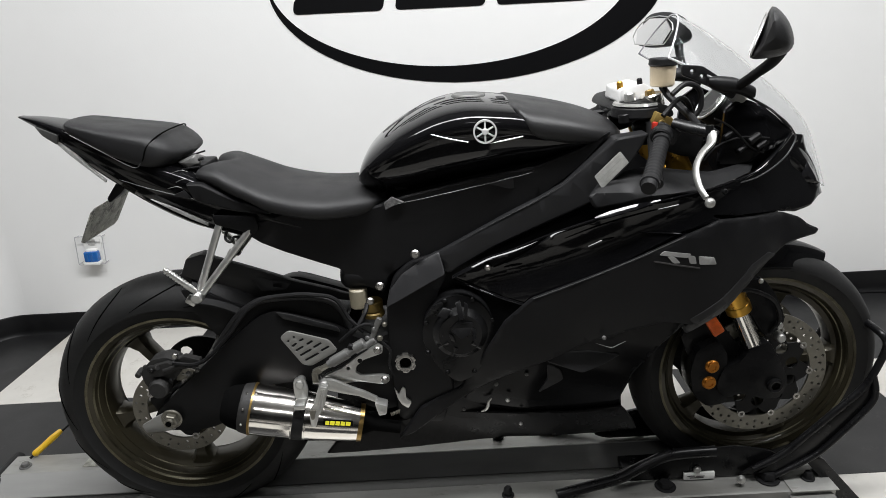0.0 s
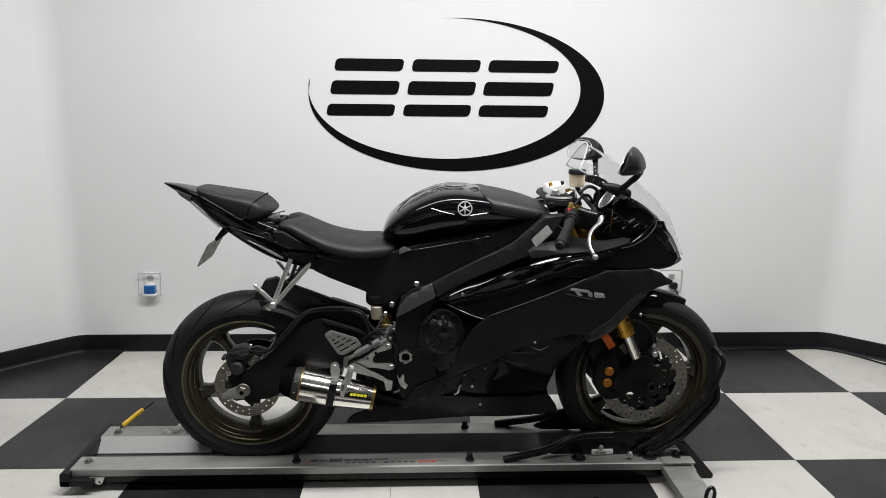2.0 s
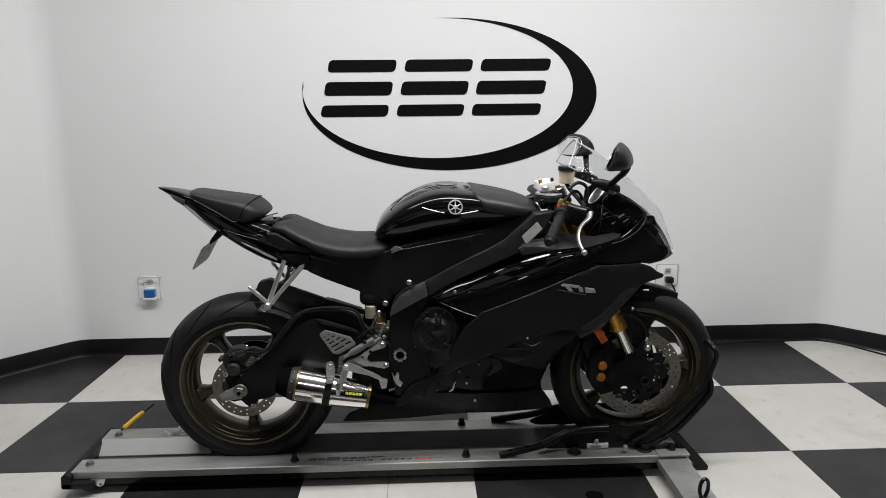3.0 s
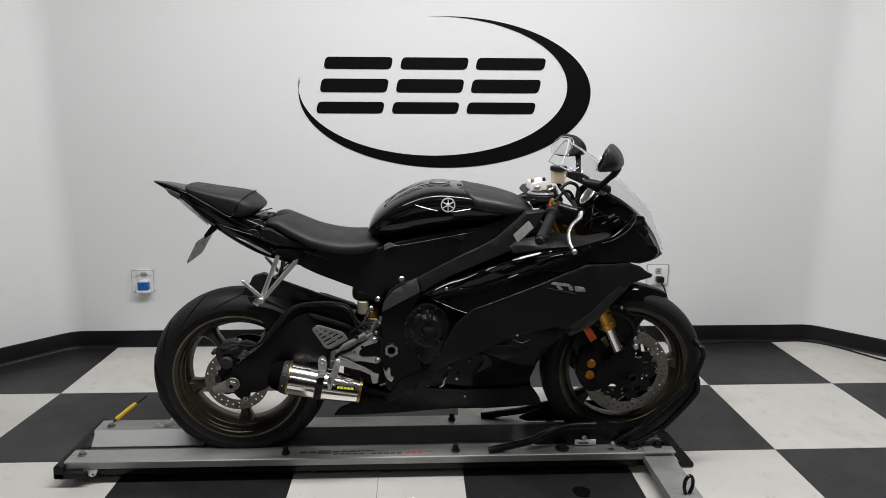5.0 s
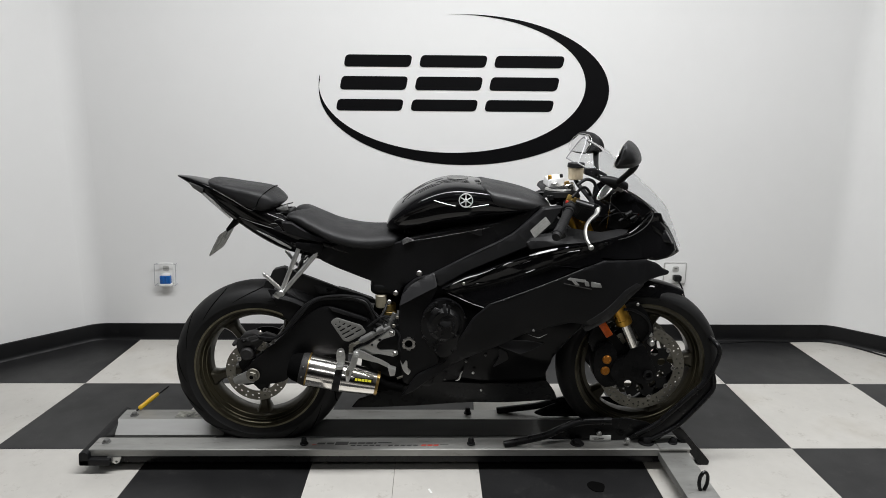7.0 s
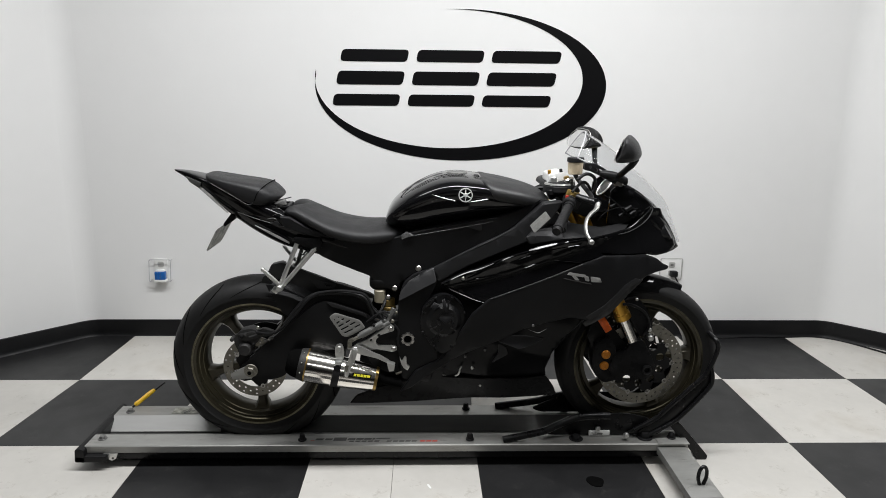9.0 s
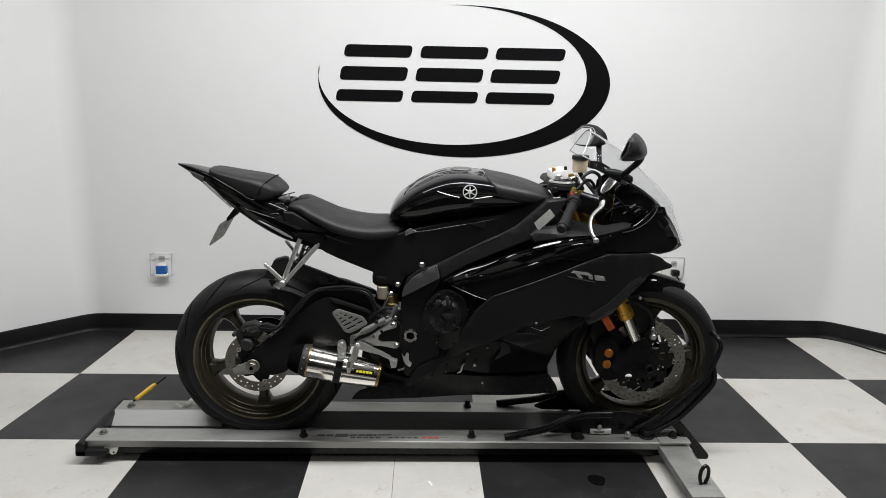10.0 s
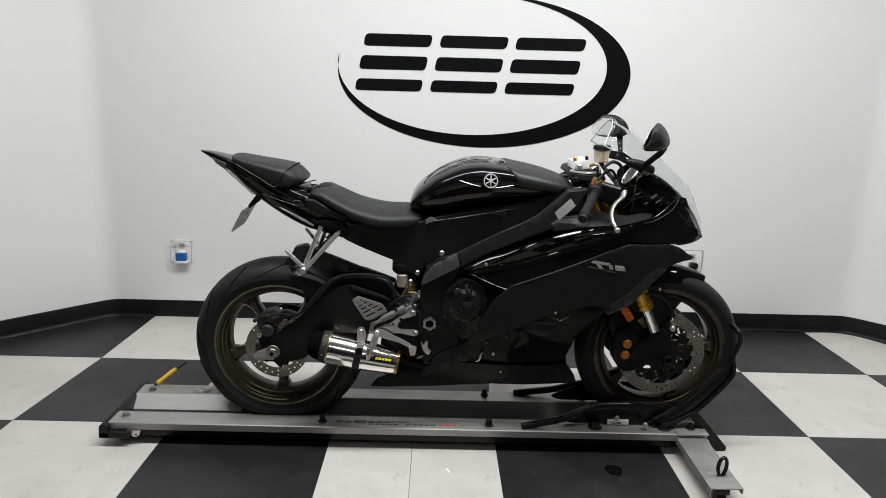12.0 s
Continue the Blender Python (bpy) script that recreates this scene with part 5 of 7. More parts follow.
    for run, ww in (([(0.434, 0.690), (0.470, 0.711), (0.510, 0.731), (0.557, 0.748), (0.610, 0.772)], [0.005, 0.009, 0.009, 0.008, 0.002]), ([(0.434, 0.688), (0.489, 0.662), (0.540, 0.642), (0.587, 0.629)], [0.004, 0.004, 0.003, 0.003]),
                    ([(0.520, 0.711), (0.557, 0.731), (0.598, 0.757), (0.632, 0.783), (0.668, 0.797)], [0.002, 0.008, 0.003, 0.008, 0.002]), ([(0.662, 0.776), (0.723, 0.801), (0.80, 0.822), (0.88, 0.836)], [0.001, 0.003, 0.003, 0.002]),
                    ([(0.716, 0.819), (0.745, 0.827), (0.790, 0.838), (0.842, 0.848)], [0.004, 0.013, 0.012, 0.004]), ([(0.541, 0.711), (0.560, 0.716), (0.578, 0.719)], [0.002, 0.006, 0.002]),
                    ([(0.706, 0.757), (0.730, 0.768), (0.757, 0.775)], [0.002, 0.007, 0.002])):
        part("light_lip", lip_strip(run, ww, sgn), GLOSS, up_f, "rolled gloss black lip")
    part("fold_line", tube([(x, sgn * (upper(x, z) + 0.0005), z) for x, z in ((0.80, 0.784), (0.86, 0.779), (0.926, 0.772))], [0.0005, 0.0022, 0.0008], 8, 4), GLOSS, up_f)
    # matte side fairing with the pointed front edge
    out = rounded([(0.592, 0.649), (0.892, 0.781), (0.960, 0.802), (1.052, 0.793), (1.123, 0.787), (1.166, 0.773), (1.184, 0.757), (1.207, 0.747), (1.202, 0.737), (1.164, 0.727), (1.108, 0.704), (1.054, 0.686), (0.983, 0.626), (0.920, 0.585), (0.861, 0.596), (0.78, 0.574), (0.707, 0.548), (0.632, 0.500),
                   (0.568, 0.468), (0.511, 0.435), (0.391, 0.350), (0.334, 0.306), (0.294, 0.290), (0.350, 0.371), (0.443, 0.418), (0.467, 0.455), (0.501, 0.522), (0.539, 0.594)], 0.008, 3)
    part("side_fairing", panel(out, lambda x, z: max(fairing(x, z), 0.160) + max(0, min(1, (x - 0.90) / 0.12)) * (0.004 - 0.14 * (z - 0.70)), 0.006, sgn, 0.02), SATIN, bike, "matte black side fairing")
    # lighter band along the front edge: the white floor's reflection as paint
    out = rounded([(1.108, 0.7045), (1.054, 0.6865), (0.983, 0.6265), (0.922, 0.5875), (0.908, 0.600), (0.970, 0.640), (1.042, 0.700), (1.085, 0.716)], 0.004, 3)
    part("fairing_border", panel(out, lambda x, z: max(fairing(x, z), 0.160) + max(0, min(1, (x - 0.90) / 0.12)) * (0.004 - 0.14 * (z - 0.70)) + 0.0012, 0.004, sgn, 0.02, 0.001), FRAME_PAINT, bike, "lighter band on the side fairing, painting the floor's reflection")
    part("fairing_edge_line", tube([(x, sgn * (fairing(x, z) + 0.0004), z) for x, z in ((0.597, 0.651), (0.70, 0.697), (0.80, 0.741), (0.888, 0.779))], 0.0008, 6), EDGE, bike, "paler upper edge of the side fairing")
    # dark recess behind the vent, with leaf-shaped fins
    out = rounded([(0.37, 0.330), (0.505, 0.445), (0.632, 0.515), (0.707, 0.565), (0.86, 0.610), (0.93, 0.606), (0.866, 0.533), (0.814, 0.455), (0.796, 0.39), (0.806, 0.340), (0.58, 0.325), (0.40, 0.320)], 0.008, 3)
    part("vent_recess", panel(out, lambda x, z: fairing(x, z) - 0.015 + 0.003 * math.sin(26 * (x + 0.9 * z)) * math.cos(19 * (z - 0.35 * x)), 0.006, sgn, 0.014), LOWER_GLOSS, bike, "gloss black lower fairing behind the side vent")
    for pts, lean in (([(0.627, 0.496), (0.661, 0.518), (0.72, 0.522), (0.781, 0.512), (0.74, 0.490), (0.70, 0.474)], 0.5), ([(0.630, 0.485), (0.659, 0.470), (0.665, 0.447), (0.611, 0.412), (0.632, 0.45)], 0.3)):
        zc = sum(p[1] for p in pts) / len(pts)
        part("vent_fin_leaf", panel(rounded(pts, 0.006, 2), lambda x, z: fairing(x, z) - 0.006 - lean * (z - zc), 0.005, sgn, 0.02, 0.0012), FRAME_PAINT, bike, "satin leaf-shaped vent fin")
    part("vent_fin", tube([(x, sgn * (fairing(x, z) + 0.001), z) for x, z in ((0.724, 0.549), (0.745, 0.541), (0.758, 0.538), (0.770, 0.545), (0.785, 0.554))], [0.0003, 0.0008, 0.0014, 0.0009, 0.0003], 6, 3), GREY_CAST, bike, "small bright vent fin")
    # belly pan down to its pointed tail
    out = rounded([(0.112, 0.219), (0.139, 0.252), (0.226, 0.285), (0.294, 0.302), (0.381, 0.334), (0.478, 0.336), (0.583, 0.338), (0.707, 0.346), (0.799, 0.362), (0.812, 0.345), (0.835, 0.308), (0.850, 0.270), (0.667, 0.246), (0.505, 0.238), (0.343, 0.226), (0.182, 0.219)], 0.005, 3)
    part("belly_pan", panel(out, lambda x, z: max(fairing(x, z) - 0.003, 0.100), 0.006, sgn, 0.02), BELLY, bike, "black belly pan with a pointed tail")
    # inner dark edge strip along the front of the fairing
    out = rounded([(1.12, 0.712), (1.05, 0.680), (0.975, 0.612), (0.905, 0.575), (0.915, 0.552), (1.0, 0.592), (1.07, 0.655), (1.13, 0.695)], 0.01, 3)
    part("fairing_edge", panel(out, lambda x, z: fairing(x, z) - 0.02, 0.02, sgn, 0.03), FRAME_PAINT, bike)
    # cowl shelf beside the bars
    out = rounded([(0.705, 0.856), (0.75, 0.888), (0.84, 0.898), (0.96, 0.884), (1.05, 0.890), (1.11, 0.925), (1.115, 0.915), (1.05, 0.876), (0.93, 0.860), (0.82, 0.851), (0.72, 0.832)], 0.006, 3)
    part("inner_cowl", panel(out, lambda x, z: fairing(x, 0.85) - 0.012 - max(0, (z - 0.86)) * 1.8, 0.006, sgn, 0.03), PLASTIC, bike, "matte black inner cowl")
    # side cheeks between screen and nose
    out = rounded([(1.030, 1.022), (1.070, 1.007), (1.107, 0.982), (1.140, 0.956), (1.172, 0.922), (1.15, 0.918), (1.11, 0.915), (1.05, 0.885), (0.99, 0.885), (1.0, 1.0)], 0.008, 3)
    part("headlight_cheek", panel(out, lambda x, z: 0.135 - 0.35 * max(0, x - 1.08) - 0.12 * max(0, z - 0.95), 0.008, sgn, 0.03), GLOSS, bike, "gloss black cheek of the nose")

# dark liner behind the nose and fairing edge
for sgn in (-1, 1):
    out = rounded([(0.78, 0.70), (0.82, 0.83), (0.90, 0.86), (1.02, 0.86), (1.14, 0.84), (1.185, 0.80), (1.10, 0.755), (1.02, 0.70)], 0.01, 3)
    part("nose_liner", panel(out, lambda x, z: max(0.02, lerp_rows(FAIR_X, x) - 0.04), 0.006, sgn, 0.03), PLASTIC, bike)

# nose
bm = bmesh.new()
loft(bm, [(1.06, 1.012, 0.83, 0.13, 2.6, 0.9), (1.10, 0.995, 0.81, 0.125, 2.6, 0.9), (1.16, 0.960, 0.785, 0.105, 2.6, 0.85), (1.205, 0.918, 0.765, 0.082, 2.5, 0.8), (1.24, 0.874, 0.758, 0.058, 2.4, 0.8), (1.268, 0.825, 0.766, 0.034, 2.2, 0.8), (1.284, 0.796, 0.776, 0.016, 2, 0.8), (1.291, 0.786, 0.781, 0.006, 2, 0.8)], 32, 4)
part("nose_cowl", bm, GLOSS, bike, "gloss black nose cowl")
for sgn in (-1, 1):
    bm = bmesh.new()
    pillow(bm, rounded([(1.160, 0.850), (1.205, 0.890), (1.232, 0.850), (1.250, 0.818), (1.185, 0.820)], 0.012, 3), sgn * 0.088, sgn * 0.030, 0.4, 6)
    part("headlight", bm, material("headlight_lens_" + SIDE[sgn], (0.012, 0.012, 0.013), 0.08, vary=0.1, spec=0.3), bike, "dark headlight lens")

# belly pan floor and keel
bm = bmesh.new()
loft(bm, [(0.16, 0.26, 0.236, 0.05, 4), (0.30, 0.28, 0.238, 0.075, 4), (0.55, 0.29, 0.246, 0.09, 4), (0.70, 0.30, 0.252, 0.085, 4), (0.765, 0.30, 0.262, 0.05, 4)], 24, 3)
part("belly_keel", bm, SATIN, bike)

# clutch cover
bm = bmesh.new()
prism(bm, rounded([(0.362, 0.545), (0.372, 0.605), (0.405, 0.642), (0.452, 0.652), (0.498, 0.625), (0.522, 0.575), (0.512, 0.51), (0.470, 0.452), (0.435, 0.440), (0.395, 0.480)], 0.025, 4), -0.125, -0.178, bevel=0.010)
clutch = part("clutch_cover", bm, ENGINE, bike, "black engine clutch cover")
bm = bmesh.new()
rod(bm, (0.446, -0.170, 0.562), (0.446, -0.190, 0.562), 0.062, 0.052, 40, 0.006)
prism(bm, rounded([(0.424, 0.578), (0.442, 0.594), (0.474, 0.590), (0.468, 0.563), (0.448, 0.556)], 0.004, 3), -0.188, -0.195, bevel=0.002)
cap = part("clutch_cap", bm, ENGINE, bike, "raised black clutch cap")
for a in (210, 250, 320):
    ca, sa = math.cos(radians(a)), math.sin(radians(a))
    bm = bmesh.new()
    rod(bm, (0.446 + 0.03 * ca, -0.188, 0.562 + 0.03 * sa), (0.446 + 0.055 * ca, -0.182, 0.562 + 0.055 * sa), 0.006, 0.005, 8)
    part("cap_rib", bm, ENGINE, cap)
for tri, lean in (([(0.428, 0.573), (0.440, 0.588), (0.473, 0.588), (0.466, 0.566), (0.448, 0.558)], 0.45), ([(0.421, 0.568), (0.426, 0.552), (0.436, 0.546), (0.430, 0.562)], -0.3), ([(0.470, 0.580), (0.479, 0.572), (0.478, 0.549), (0.472, 0.551)], 0.3),
                  ([(0.438, 0.636), (0.448, 0.640), (0.455, 0.604), (0.444, 0.600)], 0.35), ([(0.456, 0.637), (0.464, 0.632), (0.462, 0.606), (0.456, 0.604)], 0.2), ([(0.398, 0.612), (0.412, 0.628), (0.430, 0.622), (0.418, 0.606)], 0.4)):
    zc = sum(p[1] for p in tri) / len(tri)
    bm = bmesh.new()
    prism(bm, tri, -0.190, -0.1975, bevel=0.0014)
    for v in bm.verts:
        v.co.y += lean * (v.co.z - zc)
    part("cap_facet", bm, ENGINE, cap, "satin raised facet")
for i in range(8):
    a = radians(22 + 45 * i)
    bm = bmesh.new()
    bolt(bm, (0.445 + 0.076 * math.cos(a), -0.176, 0.552 + 0.092 * math.sin(a)), 0.006, 0.005)
    part("bolt", bm, DARK_METAL, clutch)
bm = bmesh.new()
prism(bm, rounded([(0.371, 0.600), (0.392, 0.630), (0.412, 0.636), (0.410, 0.618), (0.392, 0.612)], 0.006, 3), -0.176, -0.184, bevel=0.003)
part("oil_filler", bm, ENGINE, clutch)
part("dimpled_trim", panel(rounded([(0.519, 0.879), (0.560, 0.890), (0.612, 0.899), (0.590, 0.868), (0.560, 0.866)], 0.003, 2), lambda x, z: 0.156 - 0.12 * max(0, x - 0.55), 0.004, -1, 0.02, 0.001), FRAME_PAINT, bike, "grained trim wedge under the tank")
part("dimpled_trim", panel(rounded([(0.301, 0.846), (0.318, 0.858), (0.343, 0.846), (0.318, 0.838), (0.303, 0.831)], 0.002, 2), lambda x, z: 0.139, 0.004, -1, 0.02, 0.001), DIMPLE, bike, "grey dimpled trim under the tank")
# pivot nut
bm = bmesh.new()
out = []
for i in range(48):
    a = 2 * math.pi * i / 48
    r = 0.0235 - (0.003 if math.cos(6 * a) > 0.55 else 0)
    out.append((0.323 + r * math.cos(a), 0.488 + r * math.sin(a)))
prism(bm, out, -0.166, -0.156, [circle(0.323, 0.488, 0.0135, 24)], 0.001)
part("pivot_nut", bm, STEEL, bike, "castellated steel pivot nut")
# near-black plug painting the shade inside the pivot
bm = bmesh.new()
rod(bm, (0.323, -0.150, 0.488), (0.323, -0.159, 0.488), 0.0134, 0.0134, 20)
part("pivot_bore", bm, STAIN, bike)
for x, y, z, r, m in ((0.359, -0.150, 0.735, 0.0105, STEEL), (0.278, -0.132, 0.660, 0.010, STEEL), (0.256, -0.150, 0.634, 0.009, STEEL), (0.508, -0.190, 0.712, 0.0075, STEEL), (0.521, -0.166, 0.426, 0.005, GREY_CAST), (0.546, -0.166, 0.384, 0.0055, ALUMINIUM),
                      (0.587, -0.180, 0.455, 0.0045, GREY_CAST), (0.576, -0.155, 0.314, 0.0045, ALUMINIUM), (0.448, -0.135, 0.347, 0.004, GREY_CAST), (0.737, -0.2485, 0.568, 0.0045, GREY_CAST), (0.96, -0.245, 0.862, 0.006, DARK_METAL)):
    bm = bmesh.new()
    bolt(bm, (x, y, z), r, 0.006)
    part("bolt", bm, m, bike)
bm = bmesh.new()
sweep(bm, [(0.487, -0.150, 0.347), (0.497, -0.154, 0.354), (0.502, -0.158, 0.365), (0.504, -0.158, 0.376), (0.510, -0.160, 0.386)], [0.002, 0.0035, 0.004, 0.003, 0.002], 8, 4)
part("hose_clip", bm, ALUMINIUM, bike)

# black block added under the swingarm pivot to fill a bright gap
bm = bmesh.new()
prism(bm, rounded([(0.135, 0.285), (0.300, 0.290), (0.305, 0.395), (0.150, 0.400)], 0.02, 4), -0.03, 0.07, bevel=0.012)
part("exhaust_chamber", bm, BELLY, bike, "black block added to fill the gap under the swingarm pivot")
# shock reservoir and springs seen under the seat
# black block added so the wall doesn't show behind the shock
bm = bmesh.new()
prism(bm, rounded([(0.215, 0.560), (0.305, 0.555), (0.305, 0.665), (0.222, 0.668)], 0.01, 3), 0.0, 0.03, bevel=0.003)
part("battery_box", bm, BELLY, bike, "black block added to fill the gap behind the shock")
bm = bmesh.new()
loft(bm, [(0.190, 0.690, 0.652, 0.03, 2.6), (0.205, 0.698, 0.642, 0.045, 2.6), (0.245, 0.696, 0.640, 0.046, 2.6), (0.268, 0.69, 0.650, 0.03, 2.6)], 20, 3)
bmesh.ops.translate(bm, verts=bm.verts, vec=(0, -0.075, 0))
part("reservoir_cover", bm, PLASTIC, bike)
bm = bmesh.new()
rod(bm, (0.226, -0.105, 0.648), (0.226, -0.105, 0.602), 0.0205, 0.0195, 24, 0.003)
part("rear_reservoir", bm, OLD_BEIGE, bike, "yellowed translucent rear brake reservoir")
bm = bmesh.new()
rod(bm, (0.254, -0.09, 0.612), (0.254, -0.09, 0.586), 0.023, 0.023, 24, 0.003)
rod(bm, (0.254, -0.09, 0.586), (0.254, -0.09, 0.573), 0.026, 0.026, 24, 0.003)
part("shock_body", bm, SHOCK_GOLD, bike, "gold shock absorber body")
part("rear_hose", tube([(0.185, -0.165, 0.548), (0.22, -0.16, 0.575), (0.24, -0.14, 0.60), (0.245, -0.12, 0.615)], 0.005, 8), PLASTIC, bike)
part("rear_wire", tube([(0.21, -0.165, 0.60), (0.235, -0.168, 0.578), (0.262, -0.168, 0.56), (0.275, -0.165, 0.54)], 0.0022, 8), PLASTIC, bike)

# ---- tank, seats, tail ----
bm = bmesh.new()
loft(bm, [(0.246, 0.896, 0.872, 0.075, 2.6, 0.9, 0.6), (0.256, 0.921, 0.862, 0.105, 2.7, 0.85, 0.6), (0.275, 0.948, 0.850, 0.128, 2.7, 0.80, 0.62), (0.31, 0.978, 0.842, 0.147, 2.7, 0.76, 0.66), (0.36, 1.009, 0.842, 0.160, 2.7, 0.76, 0.70), (0.42, 1.034, 0.855, 0.172, 2.7, 0.78, 0.72),
          (0.48, 1.043, 0.868, 0.179, 2.8, 0.80, 0.72), (0.54, 1.039, 0.882, 0.180, 2.8, 0.84, 0.70), (0.59, 1.031, 0.893, 0.176, 2.8, 0.88, 0.68), (0.64, 1.015, 0.905, 0.170, 2.8, 0.92, 0.62), (0.70, 0.976, 0.925, 0.158, 2.6, 0.95, 0.6), (0.755, 0.957, 0.945, 0.14, 2.4, 1, 0.5)], 48, 5)
tank = part("fuel_tank", bm, GLOSS, bike, "gloss black fuel tank")
bm = bmesh.new()
loft(bm, [(0.566, 1.034, 1.024, 0.12, 2.8, 0.95, 0.3), (0.580, 1.036, 1.004, 0.160, 2.8, 0.98, 0.35), (0.605, 1.032, 0.960, 0.1785, 2.9, 0.98, 0.40), (0.65, 1.024, 0.942, 0.1765, 2.9, 0.98, 0.45), (0.71, 1.010, 0.936, 0.170, 2.8, 0.98, 0.45),
          (0.755, 0.996, 0.932, 0.152, 2.7, 0.98, 0.45), (0.785, 0.982, 0.930, 0.126, 2.5, 0.98, 0.5), (0.806, 0.964, 0.936, 0.07, 2.3, 0.98, 0.5)], 44, 5)
part("tank_cover", bm, COVER, bike, "matte black front tank cover")
# tank grip pad and filler
bm = bmesh.new()
rows = []
for i in range(13):
    t = i / 12
    x = 0.30 + 0.14 * t
    z = float(np.interp(x, [0.246, 0.275, 0.31, 0.36, 0.42, 0.48], [0.896, 0.948, 0.978, 1.009, 1.034, 1.043]))
    rows.append([bm.verts.new((x, v * 0.055 * (0.7 + 0.3 * math.sin(t * 3.14)), z + 0.003 - 0.012 * v * v)) for v in (-1, -0.5, 0, 0.5, 1)])
for p, q in zip(rows, rows[1:]):
    for j in range(4):
        bm.faces.new((p[j], p[j + 1], q[j + 1], q[j]))
up = bmesh.ops.extrude_face_region(bm, geom=bm.faces[:])
bmesh.ops.translate(bm, verts=[g for g in up["geom"] if isinstance(g, bmesh.types.BMVert)], vec=(0, 0, -0.006))
part("tank_pad", bm, CARBON, tank, "black tank pad")
bm = bmesh.new()
rod(bm, (0.49, 0, 1.036), (0.490, 0, 1.0445), 0.038, 0.037, 40, 0.002)
part("filler_cap", bm, GREY_CAST, tank, "dull silver filler cap")
bm = bmesh.new()
box(bm, 0.545, 0.565, -0.06, -0.02, 1.030, 1.0385, 0.003)
part("vent_slot", bm, PLASTIC, tank)
# round emblem as plain ring and bars
ex, ez, ey = 0.511, 0.989, -0.181
bm = bmesh.new()
prism(bm, circle(ex, ez, 0.0232, 40), ey - 0.004, ey + 0.004, [circle(ex, ez, 0.0200, 40)])
emblem = part("emblem_ring", bm, SILVER, tank, "polished metal emblem ring")
for k in range(3):
    bm = bmesh.new()
    box(bm, ex - 0.019, ex + 0.019, ey - 0.0035, ey + 0.002, ez - 0.0017, ez + 0.0017, 0.0008, pose(0, 0, 0, 0, 30 + 60 * k, 0))
    part("emblem_bar", bm, SILVER, emblem)
bm = bmesh.new()
rod(bm, (ex, ey + 0.001, ez), (ex, ey - 0.0045, ez), 0.007, 0.006, 20, 0.001)
part("emblem_boss", bm, SILVER, emblem)

bm = bmesh.new()
loft(bm, [(-0.100, 0.918, 0.906, 0.07, 2.4, 1, 0.5), (-0.085, 0.933, 0.899, 0.105, 2.5, 1, 0.45), (-0.050, 0.939, 0.881, 0.122, 2.5, 1, 0.45), (-0.015, 0.924, 0.864, 0.134, 2.6, 1, 0.45), (0.025, 0.905, 0.846, 0.142, 2.7, 1, 0.45), (0.06, 0.890, 0.828, 0.148, 2.8, 1, 0.45),
          (0.12, 0.875, 0.813, 0.152, 2.8, 1, 0.42), (0.18, 0.868, 0.806, 0.150, 2.8, 1, 0.42), (0.24, 0.869, 0.807, 0.140, 2.7, 1, 0.45), (0.28, 0.864, 0.818, 0.125, 2.6, 1, 0.45), (0.302, 0.853, 0.832, 0.10, 2.4, 1, 0.5)], 44, 5)
for v in bm.verts:
    k = max(0.0, min(1.0, (0.02 - v.co.x) / 0.12)) * math.exp(-(v.co.y / 0.045) ** 2)
    v.co.x += 0.045 * k
    v.co.z -= 0.016 * k
part("rider_seat", bm, VINYL, bike, "black vinyl rider seat")
bm = bmesh.new()
loft(bm, [(-0.362, 1.036, 1.020, 0.050, 2.8, 1, 0.5), (-0.345, 1.034, 1.006, 0.078, 4.2, 1, 0.5), (-0.27, 1.021, 0.966, 0.100, 5.0, 1, 0.42), (-0.20, 1.011, 0.936, 0.110, 4.6, 1, 0.42), (-0.163, 1.004, 0.930, 0.110, 3.4, 1, 0.45), (-0.138, 0.990, 0.938, 0.097, 2.5, 1, 0.5), (-0.119, 0.973, 0.951, 0.066, 2.2, 1, 0.5), (-0.112, 0.965, 0.957, 0.03, 2.2, 1, 0.5)], 40, 5)
pillion = part("pillion_seat", bm, VINYL, bike, "black vinyl pillion seat")
seam = []
for i in range(25):
    u = radians(-40 + 260 * i / 24)
    c, s = math.cos(u), math.sin(u)
    seam.append((-0.182 + 0.030 * s, 0.1115 * math.copysign(abs(c) ** 0.66, c), 0.967 + math.copysign(abs(s) ** 0.66, s) * (0.039 if s > 0 else 0.034)))
part("seat_seam", tube(seam, 0.0016, 6, 2), STAIN, pillion)

bm = bmesh.new()
loft(bm, [(-0.478, 1.046, 1.040, 0.012, 2.6, 0.8, 0.8), (-0.43, 1.040, 1.008, 0.035, 2.8, 0.7, 0.75), (-0.36, 1.022, 0.950, 0.066, 3.6, 0.75, 0.80), (-0.28, 0.992, 0.890, 0.086, 4.2, 0.75, 0.80), (-0.20, 0.955, 0.836, 0.098, 4.6, 0.75, 0.78), (-0.12, 0.925, 0.795, 0.106, 4.6, 0.8, 0.74),
          (-0.05, 0.895, 0.776, 0.114, 4.4, 0.85, 0.7), (0.03, 0.865, 0.756, 0.120, 4.0, 0.9, 0.66), (0.12, 0.838, 0.735, 0.120, 2.8, 0.9, 0.6), (0.22, 0.835, 0.70, 0.115, 2.8, 0.95, 0.6), (0.30, 0.835, 0.68, 0.110, 2.8, 1, 0.6)], 44, 5)
part("tail_cowl", bm, GLOSS, bike, "gloss black tail cowl")
